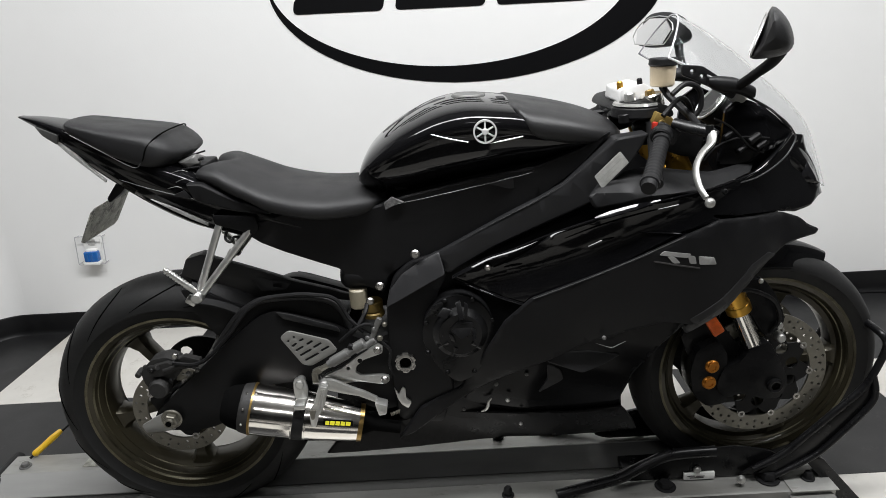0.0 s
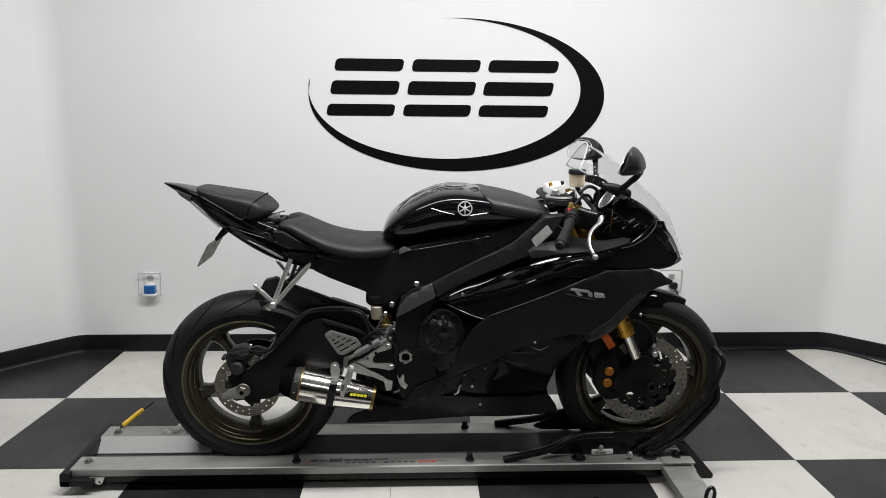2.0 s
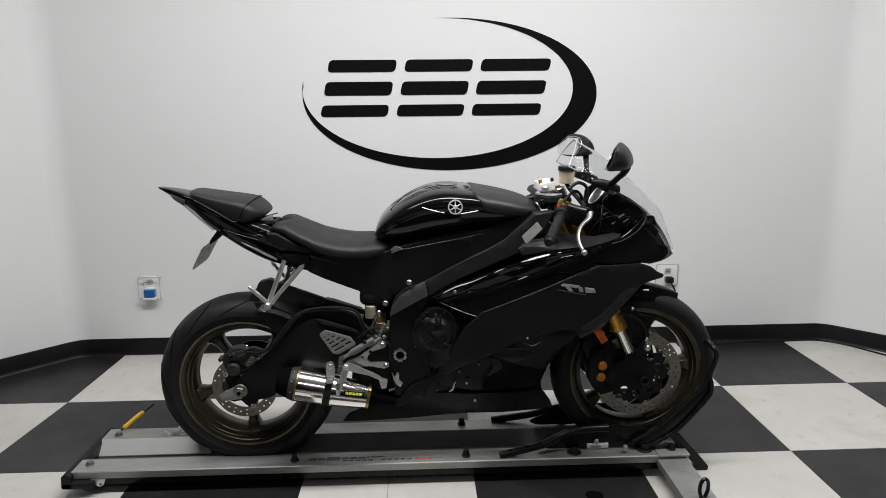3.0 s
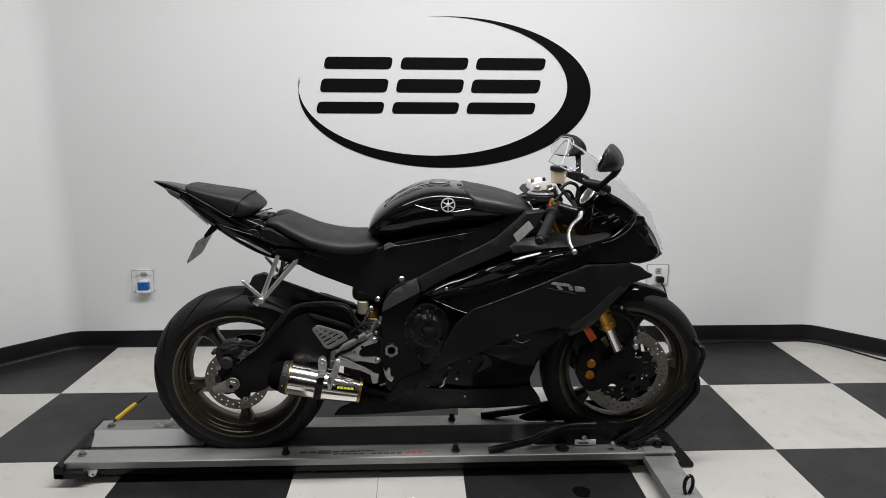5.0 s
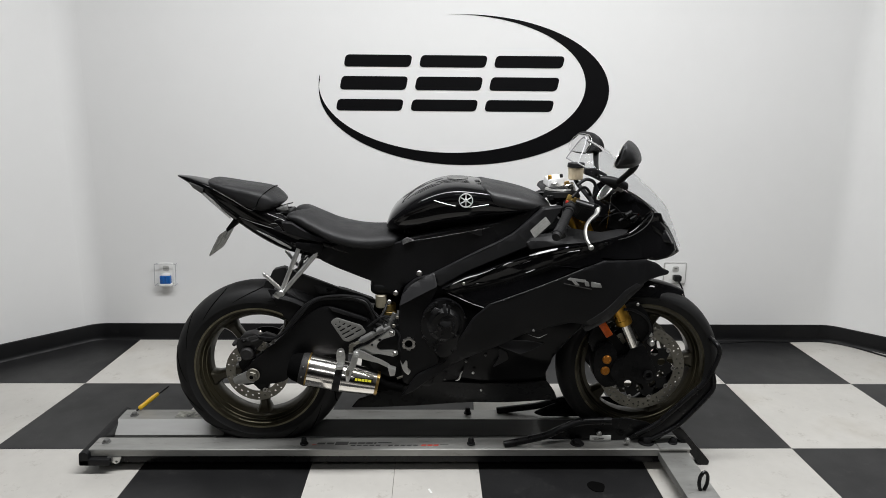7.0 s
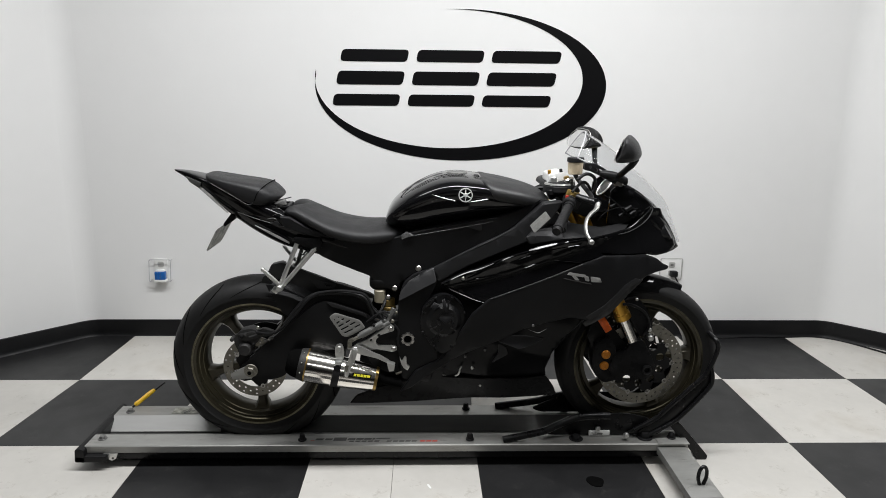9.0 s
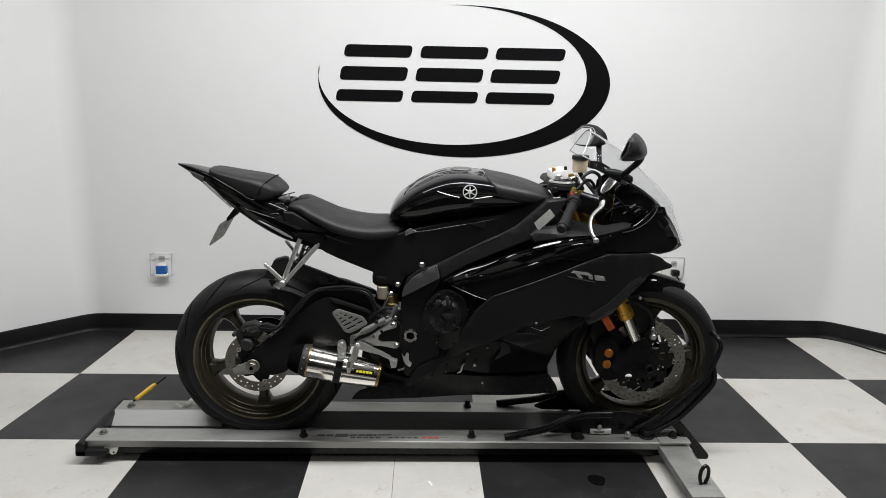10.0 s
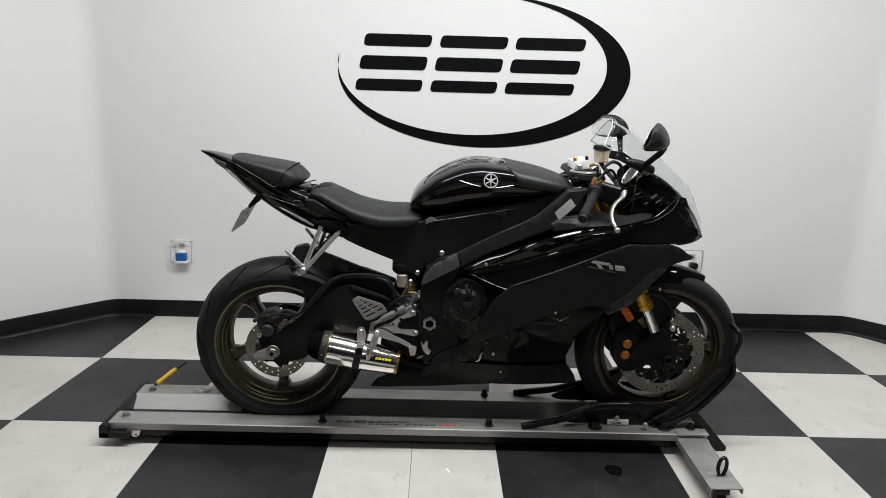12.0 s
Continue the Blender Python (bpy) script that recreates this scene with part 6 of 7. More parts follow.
for sgn in (-1, 1):
    out = rounded([(-0.105, 0.905), (-0.07, 0.903), (-0.01, 0.868), (0.07, 0.834), (0.0, 0.84), (-0.09, 0.868)], 0.006, 3)
    part("seat_base", panel(out, lambda x, z: 0.128 + 0.1 * (x + 0.1) * 0.2, 0.02, sgn, 0.03), PLASTIC, bike)
# gap clutter between the seats
bm = bmesh.new()
box(bm, -0.14, -0.085, -0.05, 0.05, 0.905, 0.930, 0.006)
rod(bm, (-0.12, -0.06, 0.935), (-0.08, -0.065, 0.945), 0.003, 0.003, 10)
rod(bm, (-0.125, -0.07, 0.925), (-0.085, -0.08, 0.930), 0.002, 0.002, 10)
rod(bm, (-0.13, -0.05, 0.945), (-0.075, -0.06, 0.960), 0.0018, 0.0018, 10)
part("seat_latch", bm, PLASTIC, bike)
bm = bmesh.new()
pillow(bm, rounded([(-0.137, 0.939), (-0.094, 0.956), (-0.086, 0.934), (-0.112, 0.922)], 0.004, 3), -0.075, -0.045, 0.4, 6)
part("latch_cover", bm, GREY_CAST, bike, "grey plastic between the seats")
# glints on the gloss between the seats, put in as thin grey lines
for pts in ([(-0.135, -0.104, 0.925), (-0.115, -0.108, 0.930), (-0.10, -0.108, 0.926)], [(-0.13, -0.106, 0.905), (-0.11, -0.110, 0.912), (-0.098, -0.110, 0.908)], [(-0.15, -0.104, 0.892), (-0.13, -0.107, 0.896), (-0.118, -0.108, 0.892)]):
    part("seat_cable", tube(pts, [0.0005, 0.0010, 0.0005], 6, 4), GREY_CAST, bike, "thin grey line painting a gloss glint between the seats")
# highlight along the tail edge, put in as a grey line
part("tail_line", tube([(-0.337, -0.086, 1.010), (-0.274, -0.104, 0.978), (-0.210, -0.112, 0.942), (-0.192, -0.112, 0.950)], 0.0009, 6), EDGE, bike, "grey line painting the highlight on the tail edge")
# creases, pale underside and lamp of the tail
def tail_half(x):
    return float(np.interp(x, [-0.478, -0.43, -0.36, -0.28, -0.20, -0.12, -0.05], [0.012, 0.035, 0.066, 0.086, 0.098, 0.106, 0.114]))


# reflective crease of the tail side, put in as a grey line
part("tail_line", tube([(x, -tail_half(x) - 0.0015, z) for x, z in ((-0.252, 0.914), (-0.195, 0.895), (-0.150, 0.882), (-0.105, 0.870), (-0.035, 0.851))], [0.0004, 0.0011, 0.0009, 0.0011, 0.0004], 6), EDGE, bike, "grey line painting the highlight on the tail crease")
for sgn in (-1, 1):
    for out, lift in (([(-0.416, 1.008), (-0.375, 0.990), (-0.344, 0.966), (-0.312, 0.934), (-0.285, 0.912), (-0.287, 0.907), (-0.329, 0.941), (-0.379, 0.982)], -0.003), ([(-0.195, 0.868), (-0.150, 0.849), (-0.109, 0.830), (-0.078, 0.812), (-0.079, 0.807), (-0.115, 0.8235), (-0.156, 0.8455)], -0.006)):
        part("undertail_strip", panel(out, lambda x, z: tail_half(x) + lift, 0.006, sgn, 0.02, 0.0008), UNDERTAIL, bike, "pale strip under the tail")
    part("tail_lamp", panel(rounded([(-0.436, 1.026), (-0.376, 1.008), (-0.384, 0.988), (-0.419, 1.006)], 0.003, 2), lambda x, z: tail_half(x) + 0.002, 0.006, sgn, 0.02, 0.0008), GREY_CAST, bike, "dull grey tail lamp lens")
    part("seat_gusset", panel(rounded([(-0.141, 0.877), (-0.115, 0.888), (-0.102, 0.869)], 0.003, 2), lambda x, z: tail_half(x) + 0.003, 0.005, sgn, 0.02, 0.0008), FRAME_PAINT, bike, "satin gusset below the seat")

# plate hanger and plate with its number covered
bm = bmesh.new()
prism(bm, rounded([(-0.285, 0.905), (-0.268, 0.890), (-0.29, 0.868), (-0.318, 0.848), (-0.322, 0.858)], 0.004, 3), -0.02, 0.02, bevel=0.002)
part("plate_hanger", bm, PLASTIC, bike)
bm = bmesh.new()
corner = [Vector(p) for p in ((-0.326, -0.088, 0.850), (-0.366, -0.088, 0.774), (-0.366, 0.088, 0.774), (-0.318, 0.088, 0.856))]
nrm = (corner[1] - corner[0]).cross(corner[2] - corner[0]).normalized()
ring = []
for k in range(4):
    a, c, d = corner[k], corner[k - 1], corner[(k + 1) % 4]
    ring += [a.lerp(c, 0.08), a.lerp(d, 0.08)]
vs = [bm.verts.new(p + nrm * o) for o in (-0.001, 0.001) for p in ring]
bm.faces.new(vs[:8])
bm.faces.new(vs[8:])
for j in range(8):
    bm.faces.new((vs[j], vs[(j + 1) % 8], vs[8 + (j + 1) % 8], vs[8 + j]))
part("number_plate", bm, PLATE_METAL, bike, "dirty blank number plate seen from behind")

# pillion footrests
for sgn in (-1, 1):
    bm = bmesh.new()
    sweep(bm, [(-0.044, sgn * 0.119, 0.826), (-0.106, sgn * 0.148, 0.672)], 0.0078, 12, 1)
    hang = part("footrest_hanger", bm, ALUMINIUM, bike, "aluminium pillion footrest hanger")
    bm = bmesh.new()
    sweep(bm, [(0.020, sgn * 0.120, 0.806), (-0.098, sgn * 0.150, 0.672)], 0.0078, 12, 1)
    part("hanger_leg", bm, ALUMINIUM, hang)
    bm = bmesh.new()
    prism(bm, rounded([(-0.060, 0.835), (-0.055, 0.815), (0.022, 0.790), (0.034, 0.800), (0.03, 0.83)], 0.006, 3), sgn * 0.108, sgn * 0.129, bevel=0.003)
    part("hanger_mount", bm, BELLY, hang, "black hanger mount under the tail")
    bm = bmesh.new()
    rod(bm, (-0.108, sgn * 0.142, 0.666), (-0.108, sgn * 0.168, 0.666), 0.013, 0.012, 20, 0.003)
    box(bm, -0.132, -0.110, sgn * 0.155 - 0.008, sgn * 0.155 + 0.008, 0.650, 0.668, 0.003, pose(0, 0, 0, 0, 35, 0))
    part("hanger_boss", bm, ALUMINIUM, hang)
    bm = bmesh.new()
    a, b = Vector((-0.160, sgn * 0.175, 0.740)), Vector((-0.108, sgn * 0.160, 0.680))
    sweep(bm, [a, a.lerp(b, 0.05), a.lerp(b, 0.9), b], [0.003, 0.0055, 0.007, 0.005], 12, 1)
    for i in range(9):
        p = a.lerp(b, 0.1 + 0.085 * i)
        d = (b - a).normalized()
        rod(bm, p - d * 0.0016, p + d * 0.0016, 0.0075, 0.0075, 12)
    part("pillion_peg", bm, ALUMINIUM, hang, "ribbed pillion peg")
part("helmet_hook", tube([(-0.035, -0.12, 0.80), (-0.04, -0.125, 0.783), (-0.03, -0.125, 0.775), (-0.02, -0.122, 0.785), (0.0, -0.12, 0.775)], 0.003, 8), PLASTIC, bike)

# ---- front end ----
for sgn in (-1, 1):
    y = sgn * 0.100
    bm = bmesh.new()
    rod(bm, (1.078, y, 0.553), (1.045, y, 0.625), 0.027, 0.0255, 28, 0.003)
    rod(bm, (1.050, y, 0.615), (0.872, y, 0.99), 0.0245, 0.0245, 28, 0.002)
    rod(bm, (1.084, y, 0.540), (1.074, y, 0.562), 0.0285, 0.0285, 28, 0.003)
    fork = part("fork_tube", bm, GOLD, bike, "gold anodised upper fork tube")
    bm = bmesh.new()
    rod(bm, (1.142, y, 0.41), (1.076, y, 0.556), 0.0205, 0.0205, 28)
    part("fork_slider", bm, CHROME, fork, "polished lower fork leg")
    bm = bmesh.new()
    prism(bm, rounded([(1.108, 0.455), (1.150, 0.472), (1.185, 0.41), (1.205, 0.365), (1.190, 0.325), (1.150, 0.322), (1.10, 0.34), (1.055, 0.33), (1.035, 0.36), (1.050, 0.41), (1.085, 0.42)], 0.014, 3), y - 0.022, y + 0.022, bevel=0.006)
    part("fork_foot", bm, BELLY, fork, "black fork foot")
    bm = bmesh.new()
    prism(bm, rounded([(0.985, 0.455), (1.035, 0.478), (1.06, 0.44), (1.055, 0.36), (1.07, 0.315), (1.02, 0.305), (0.985, 0.34), (0.975, 0.40)], 0.016, 3), sgn * 0.050, sgn * 0.118, bevel=0.008)
    cal = part("front_caliper", bm, BELLY, bike, "black radial front brake caliper")
    for x, z in ((1.024, 0.413), (1.020, 0.371)):
        bm = bmesh.new()
        rod(bm, (x, sgn * 0.116, z), (x, sgn * 0.124, z), 0.0165, 0.0155, 28, 0.002)
        lathe(bm, [(0.007, sgn * 0.124), (0.012, sgn * 0.124), (0.012, sgn * 0.1262), (0.007, sgn * 0.1262), (0.007, sgn * 0.124)], (x, 0, z), 20)
        part("piston_cap", bm, PISTON_GOLD, cal, "orange-gold piston cap")
    bm = bmesh.new()
    lathe(bm, [(0.010, sgn * 0.122), (0.0175, sgn * 0.122), (0.0175, sgn * 0.130), (0.014, sgn * 0.132), (0.010, sgn * 0.130), (0.010, sgn * 0.122)], (1.172, 0, 0.358), 24)
    part("axle_end", bm, DARK_METAL, bike)
    bm = bmesh.new()
    box(bm, 0.982, 1.008, sgn * 0.150 - 0.008, sgn * 0.150 + 0.008, 0.507, 0.592, 0.003, pose(0, 0, 0, 0, -33, 0))
    refl = part("side_reflector", bm, ORANGE, bike, "orange side reflector")
    bm = bmesh.new()
    box(bm, 0.99, 1.01, sgn * 0.115 - 0.03, sgn * 0.115 + 0.03, 0.55, 0.57, 0.003)
    part("reflector_bracket", bm, PLASTIC, refl)
    bm = bmesh.new()
    prism(bm, rounded([(1.075, 0.600), (1.10, 0.614), (1.13, 0.618), (1.162, 0.580), (1.184, 0.535), (1.192, 0.510), (1.178, 0.486), (1.150, 0.470), (1.118, 0.520)], 0.010, 3), sgn * 0.078, sgn * 0.098, bevel=0.005)
    part("fork_guard", bm, BELLY, bike, "black fork guard of the mudguard")
    bm = bmesh.new()
    prism(bm, rounded([(0.958, 0.475), (0.985, 0.540), (1.038, 0.522), (1.094, 0.450), (1.150, 0.414), (1.150, 0.370), (1.060, 0.400), (0.985, 0.415)], 0.012, 3), sgn * 0.080, sgn * 0.090, bevel=0.003)
    part("mudguard_stay", bm, BELLY, bike, "black stay beside the fork leg")
    bm = bmesh.new()
    bolt(bm, (1.178, sgn * 0.098, 0.500), 0.009, 0.008, sgn)
    rod(bm, (1.183, sgn * 0.085, 0.470), (1.183, sgn * 0.112, 0.470), 0.012, 0.011, 16, 0.003)
    part("guard_bolt", bm, ALUMINIUM, bike)
    bm = bmesh.new()
    bolt(bm, (1.125, sgn * 0.098, 0.612), 0.006, 0.006, sgn)
    part("guard_bolt", bm, ALUMINIUM, bike)
part("brake_line", tube([(1.07, -0.12, 0.60), (1.10, -0.125, 0.60), (1.15, -0.115, 0.57), (1.175, -0.105, 0.52), (1.16, -0.10, 0.48)], 0.005, 8), PLASTIC, bike)

# front mudguard
bm = bmesh.new()
rows = []
for i in range(31):
    t = i / 30
    a = radians(61 + 90 * t)
    row = []
    wide = 0.066 * min(1, 0.45 + 2.2 * t, 0.5 + 2.5 * (1 - t))
    for j in range(13):
        v = -1 + 2 * j / 12
        r = 0.314 - 0.050 * abs(v) ** 2.4 + 0.005 * math.sin(t * math.pi)
        row.append(bm.verts.new((FX + r * math.cos(a), wide * v, FZ + r * math.sin(a))))
    rows.append(row)
for p, q in zip(rows, rows[1:]):
    for j in range(12):
        bm.faces.new((p[j], p[j + 1], q[j + 1], q[j]))
up = bmesh.ops.extrude_face_region(bm, geom=bm.faces[:])
for g in up["geom"]:
    if isinstance(g, bmesh.types.BMVert):
        g.co += Vector((g.co.x - FX, 0, g.co.z - FZ)).normalized() * 0.004
part("front_mudguard", bm, GLOSS, bike, "gloss black front mudguard")

# bars, clamp, instruments
bm = bmesh.new()
prism(bm, rounded([(0.785, 0.998), (0.795, 1.018), (0.84, 1.026), (0.890, 1.012), (0.900, 0.992), (0.85, 0.985)], 0.010, 3), -0.125, 0.125, bevel=0.006)
clamp = part("top_clamp", bm, DARK_METAL, bike, "black top fork clamp")
# silver block added for the glaring, upward-facing top of the clamp
bm = bmesh.new()
prism(bm, rounded([(0.795, 1.018), (0.798, 1.046), (0.846, 1.056), (0.868, 1.040), (0.862, 1.018)], 0.006, 3), -0.09, 0.03, bevel=0.004)
part("ignition_housing", bm, SILVER, clamp, "silver block painting the glare on top of the fork clamp")
bm = bmesh.new()
rod(bm, (0.828, -0.095, 0.990), (0.828, -0.095, 1.014), 0.050, 0.048, 36, 0.004)
part("clamp_ring", bm, PLASTIC, clamp, "black round clamp cover")
bm = bmesh.new()
lathe_pts = [(0.828 + 0.047 * math.cos(2 * math.pi * i / 36), -0.095 + 0.047 * math.sin(2 * math.pi * i / 36)) for i in range(36)]
low = [bm.verts.new((px, py, 1.0155)) for px, py in lathe_pts]
high = [bm.verts.new((px * 0.96 + 0.828 * 0.04, py * 0.96 - 0.095 * 0.04, 1.0205)) for px, py in lathe_pts]
bm.faces.new(high)
bm.faces.new(low)
for i in range(36):
    bm.faces.new((low[i], low[(i + 1) % 36], high[(i + 1) % 36], high[i]))
part("clamp_top", bm, ALUMINIUM, clamp, "polished silver clamp top")
bm = bmesh.new()
rod(bm, (0.828, -0.095, 1.0204), (0.828, -0.095, 1.0225), 0.034, 0.033, 32, 0.0008)
part("clamp_inset", bm, DARK_METAL, clamp)
for sgn in (-1, 1):
    bm = bmesh.new()
    rod(bm, (0.862, sgn * 0.10, 1.008), (0.855, sgn * 0.10, 1.036), 0.024, 0.023, 24, 0.003)
    part("fork_cap", bm, CHROME, clamp, "polished fork cap")
    bm = bmesh.new()
    rod(bm, (0.855, sgn * 0.10, 1.034), (0.852, sgn * 0.10, 1.044), 0.010, 0.009, 6, 0.002)
    part("preload_nut", bm, TINT_GOLD, clamp, "gold preload nut")
    bm = bmesh.new()
    rod(bm, (0.85, sgn * 0.10, 0.985), (0.868, sgn * 0.10, 0.945), 0.034, 0.034, 28, 0.004)
    rod(bm, (0.853, sgn * 0.12, 0.985), (0.80, sgn * 0.335, 0.905), 0.011, 0.011, 16)
    part("clip_on_bar", bm, DARK_METAL, bike, "black clip-on handlebar")
    bm = bmesh.new()
    g0, g1 = Vector((0.842, sgn * 0.225, 0.966)), Vector((0.775, sgn * 0.366, 0.906))
    marks = [(0, 0.014), (0.04, 0.0195), (0.09, 0.0195), (0.10, 0.0165)]
    for i in range(12):
        u = 0.13 + 0.06 * i
        marks += [(u, 0.0176), (u + 0.012, 0.0179), (u + 0.036, 0.0179), (u + 0.048, 0.0175)]
    marks += [(0.87, 0.020), (0.92, 0.020), (0.93, 0.0172), (1.0, 0.015)]
    sweep(bm, [g0.lerp(g1, u) for u, r in marks], [0.86 * r for u, r in marks], 20, 1)
    part("bar_grip", bm, PLASTIC, bike, "black ribbed rubber grip")
    bm = bmesh.new()
    box(bm, 0.838, 0.880, sgn * 0.198 - 0.015, sgn * 0.198 + 0.015, 0.955, 0.986, 0.005, pose(0, 0, 0, 0, 30, 0))
    rod(bm, (0.846, sgn * 0.212, 0.972), (0.838, sgn * 0.226, 0.966), 0.021, 0.020, 20, 0.003)
    part("switch_block", bm, PLASTIC, bike, "black switch block")
    bm = bmesh.new()
    sweep(bm, [(0.868, sgn * 0.205, 0.992), (0.895, sgn * 0.225, 0.984), (0.920, sgn * 0.240, 0.978), (0.934, sgn * 0.252, 0.972)], [0.010, 0.012, 0.013, 0.009], 14, 3, 0.7)
    rod(bm, (0.922, sgn * 0.246, 0.990), (0.922, sgn * 0.250, 0.960), 0.0075, 0.0075, 14, 0.001)
    part("lever_perch", bm, ENGINE, bike)
    bm = bmesh.new()
    sweep(bm, [(0.925, sgn * 0.250, 0.975), (0.918, sgn * 0.266, 0.960), (0.892, sgn * 0.290, 0.944), (0.876, sgn * 0.312, 0.924), (0.872, sgn * 0.342, 0.900), (0.878, sgn * 0.362, 0.883)], [0.0105, 0.0100, 0.0080, 0.0068, 0.0060, 0.0058], 12, 5, 0.7)
    bmesh.ops.create_uvsphere(bm, u_segments=14, v_segments=10, radius=0.0090, matrix=Matrix.Translation((0.882, sgn * 0.370, 0.876)))
    part("lever", bm, LEVER_ALU, bike, "bare aluminium lever")
bm = bmesh.new()
box(bm, 0.838, 0.848, -0.182, -0.168, 0.972, 0.990, 0.003)
part("stop_switch", bm, RED, bike, "red stop switch")
bm = bmesh.new()
box(bm, 0.846, 0.884, -0.158, -0.118, 0.974, 1.000, 0.004, pose(0, 0, 0, 0, 25, 0))
rod(bm, (0.862, -0.150, 0.984), (0.862, -0.162, 0.984), 0.008, 0.007, 12, 0.001)
part("bar_clamp", bm, SHOCK_GOLD, bike, "gold clip-on clamp")
for x, y, z, m, r in ((0.805, -0.06, 1.050, GOLD, 0.007), (0.815, -0.1, 1.030, ALUMINIUM, 0.012), (0.840, -0.08, 1.056, PLASTIC, 0.006), (0.80, -0.125, 0.992, DARK_METAL, 0.014), (0.825, -0.128, 1.010, CHROME, 0.010)):
    bm = bmesh.new()
    rod(bm, (x, y, z - 0.008), (x - 0.003, y, z + 0.010), r, r * 0.9, 16, 0.002)
    part("clamp_fitting", bm, m, clamp)
# brake fluid reservoir
bm = bmesh.new()
rod(bm, (0.890, -0.065, 1.046), (0.890, -0.065, 1.089), 0.0245, 0.0265, 28, 0.003)
fluid = part("fluid_reservoir", bm, BEIGE, bike, "yellowed translucent brake fluid reservoir")
bm = bmesh.new()
rod(bm, (0.890, -0.065, 1.088), (0.890, -0.065, 1.103), 0.0295, 0.0285, 28, 0.002)
part("reservoir_lid", bm, PLASTIC, fluid, "black lid")
part("fluid_hose", tube([(0.890, -0.065, 1.046), (0.898, -0.08, 1.030), (0.915, -0.12, 1.005), (0.925, -0.17, 0.985), (0.915, -0.20, 0.975)], 0.0075, 10), PLASTIC, bike)
part("cable_loop", tube([(0.875, -0.17, 1.04), (0.905, -0.16, 1.058), (0.935, -0.15, 1.045), (0.94, -0.15, 1.01), (0.92, -0.15, 0.985)], 0.0055, 10), PLASTIC, bike)
part("throttle_cable", tube([(0.86, -0.17, 1.0), (0.90, -0.15, 1.03), (0.93, -0.13, 1.0), (0.94, -0.12, 0.93), (0.90, -0.10, 0.88)], 0.005, 10), PLASTIC, bike)
# instrument cluster
face_mid, face_dir = Vector((1.000, -0.052, 1.006)), Vector((-0.79, -0.04, 0.61)).normalized()
bm = bmesh.new()
rod(bm, face_mid - face_dir * 0.035, face_mid - face_dir * 0.001, 0.038, 0.041, 32, 0.004)
part("tachometer_case", bm, PLASTIC, bike)
bm = bmesh.new()
rod(bm, face_mid - face_dir * 0.0012, face_mid + face_dir * 0.0008, 0.037, 0.037, 32)
part("tachometer_face", bm, GAUGE, bike, "grey tachometer face, figures not legible")
bm = bmesh.new()
box(bm, 1.045, 1.08, -0.10, 0.09, 0.94, 1.01, 0.012)
part("dash", bm, PLASTIC, bike)
bm = bmesh.new()
rod(bm, (1.03, -0.115, 1.035), (1.02, -0.13, 1.022), 0.020, 0.018, 20, 0.003)
part("mount_cap", bm, ALUMINIUM, bike)
bm = bmesh.new()
n = face_dir
u = n.cross(Vector((0, 0, 1))).normalized()
v = n.cross(u)
ring = [face_mid + face_dir * 0.001 + 0.040 * (math.cos(a) * u + math.sin(a) * v) for a in (2 * math.pi * i / 24 for i in range(25))]
sweep(bm, ring, 0.0028, 8, 1)
part("tachometer_bezel", bm, ALUMINIUM, bike, "bright tachometer bezel")
for rad, thick, start, span in ((0.031, 0.0012, 0.4, 4.2), (0.022, 0.0008, 0.2, 3.6)):
    arc = [face_mid + face_dir * 0.0012 + rad * (math.cos(a) * u + math.sin(a) * v) for a in (start + span * i / 16 for i in range(17))]
    part("dial_arc", tube(arc, thick, 6, 1), GREY_CAST, bike, "silver arc of the dial")
# dark plate added over the upper fork tube, which lies in shade there
bm = bmesh.new()
prism(bm, rounded([(0.845, 0.99), (0.90, 0.97), (0.96, 0.95), (0.95, 0.905), (0.90, 0.915), (0.865, 0.935)], 0.01, 3), -0.132, -0.126, bevel=0.002)
part("fork_shroud", bm, PLASTIC, bike)
for sgn in (-1, 1):
    run = [(0.93, 0.858), (1.02, 0.864), (1.068, 0.876), (1.112, 0.903), (1.136, 0.935), (1.130, 0.955), (1.105, 0.980), (1.07, 1.003)]
    part("cowl_rim", tube([(x, sgn * (0.20 - 0.28 * max(0, x - 0.98) - 0.15 * max(0, z - 0.9)), z) for x, z in run], 0.0016, 8), EDGE, bike, "paler rim of the cowl")
for x, z, r, h in ((1.005, 0.950, 0.006, 0.018), (1.058, 0.940, 0.009, 0.024), (1.074, 0.926, 0.007, 0.022), (1.036, 0.920, 0.006, 0.020)):
    bm = bmesh.new()
    rod(bm, (x - h / 2, -0.142, z - h * 0.25), (x + h / 2, -0.138, z + h * 0.35), r, r * 0.8, 10, 0.002)
    part("wire_plug", bm, DARK_METAL, bike, "black wiring plug in the cowl")
for pts in ([(0.96, -0.138, 0.900), (0.985, -0.142, 0.930), (1.03, -0.142, 0.945), (1.09, -0.138, 0.940)], [(0.975, -0.138, 0.985), (1.01, -0.142, 0.965), (1.05, -0.144, 0.925), (1.08, -0.140, 0.910)]):
    part("cowl_wire", tube(pts, 0.0020, 8), DARK_METAL, bike, "black wire in the cowl")
# fairing stay
bm = bmesh.new()
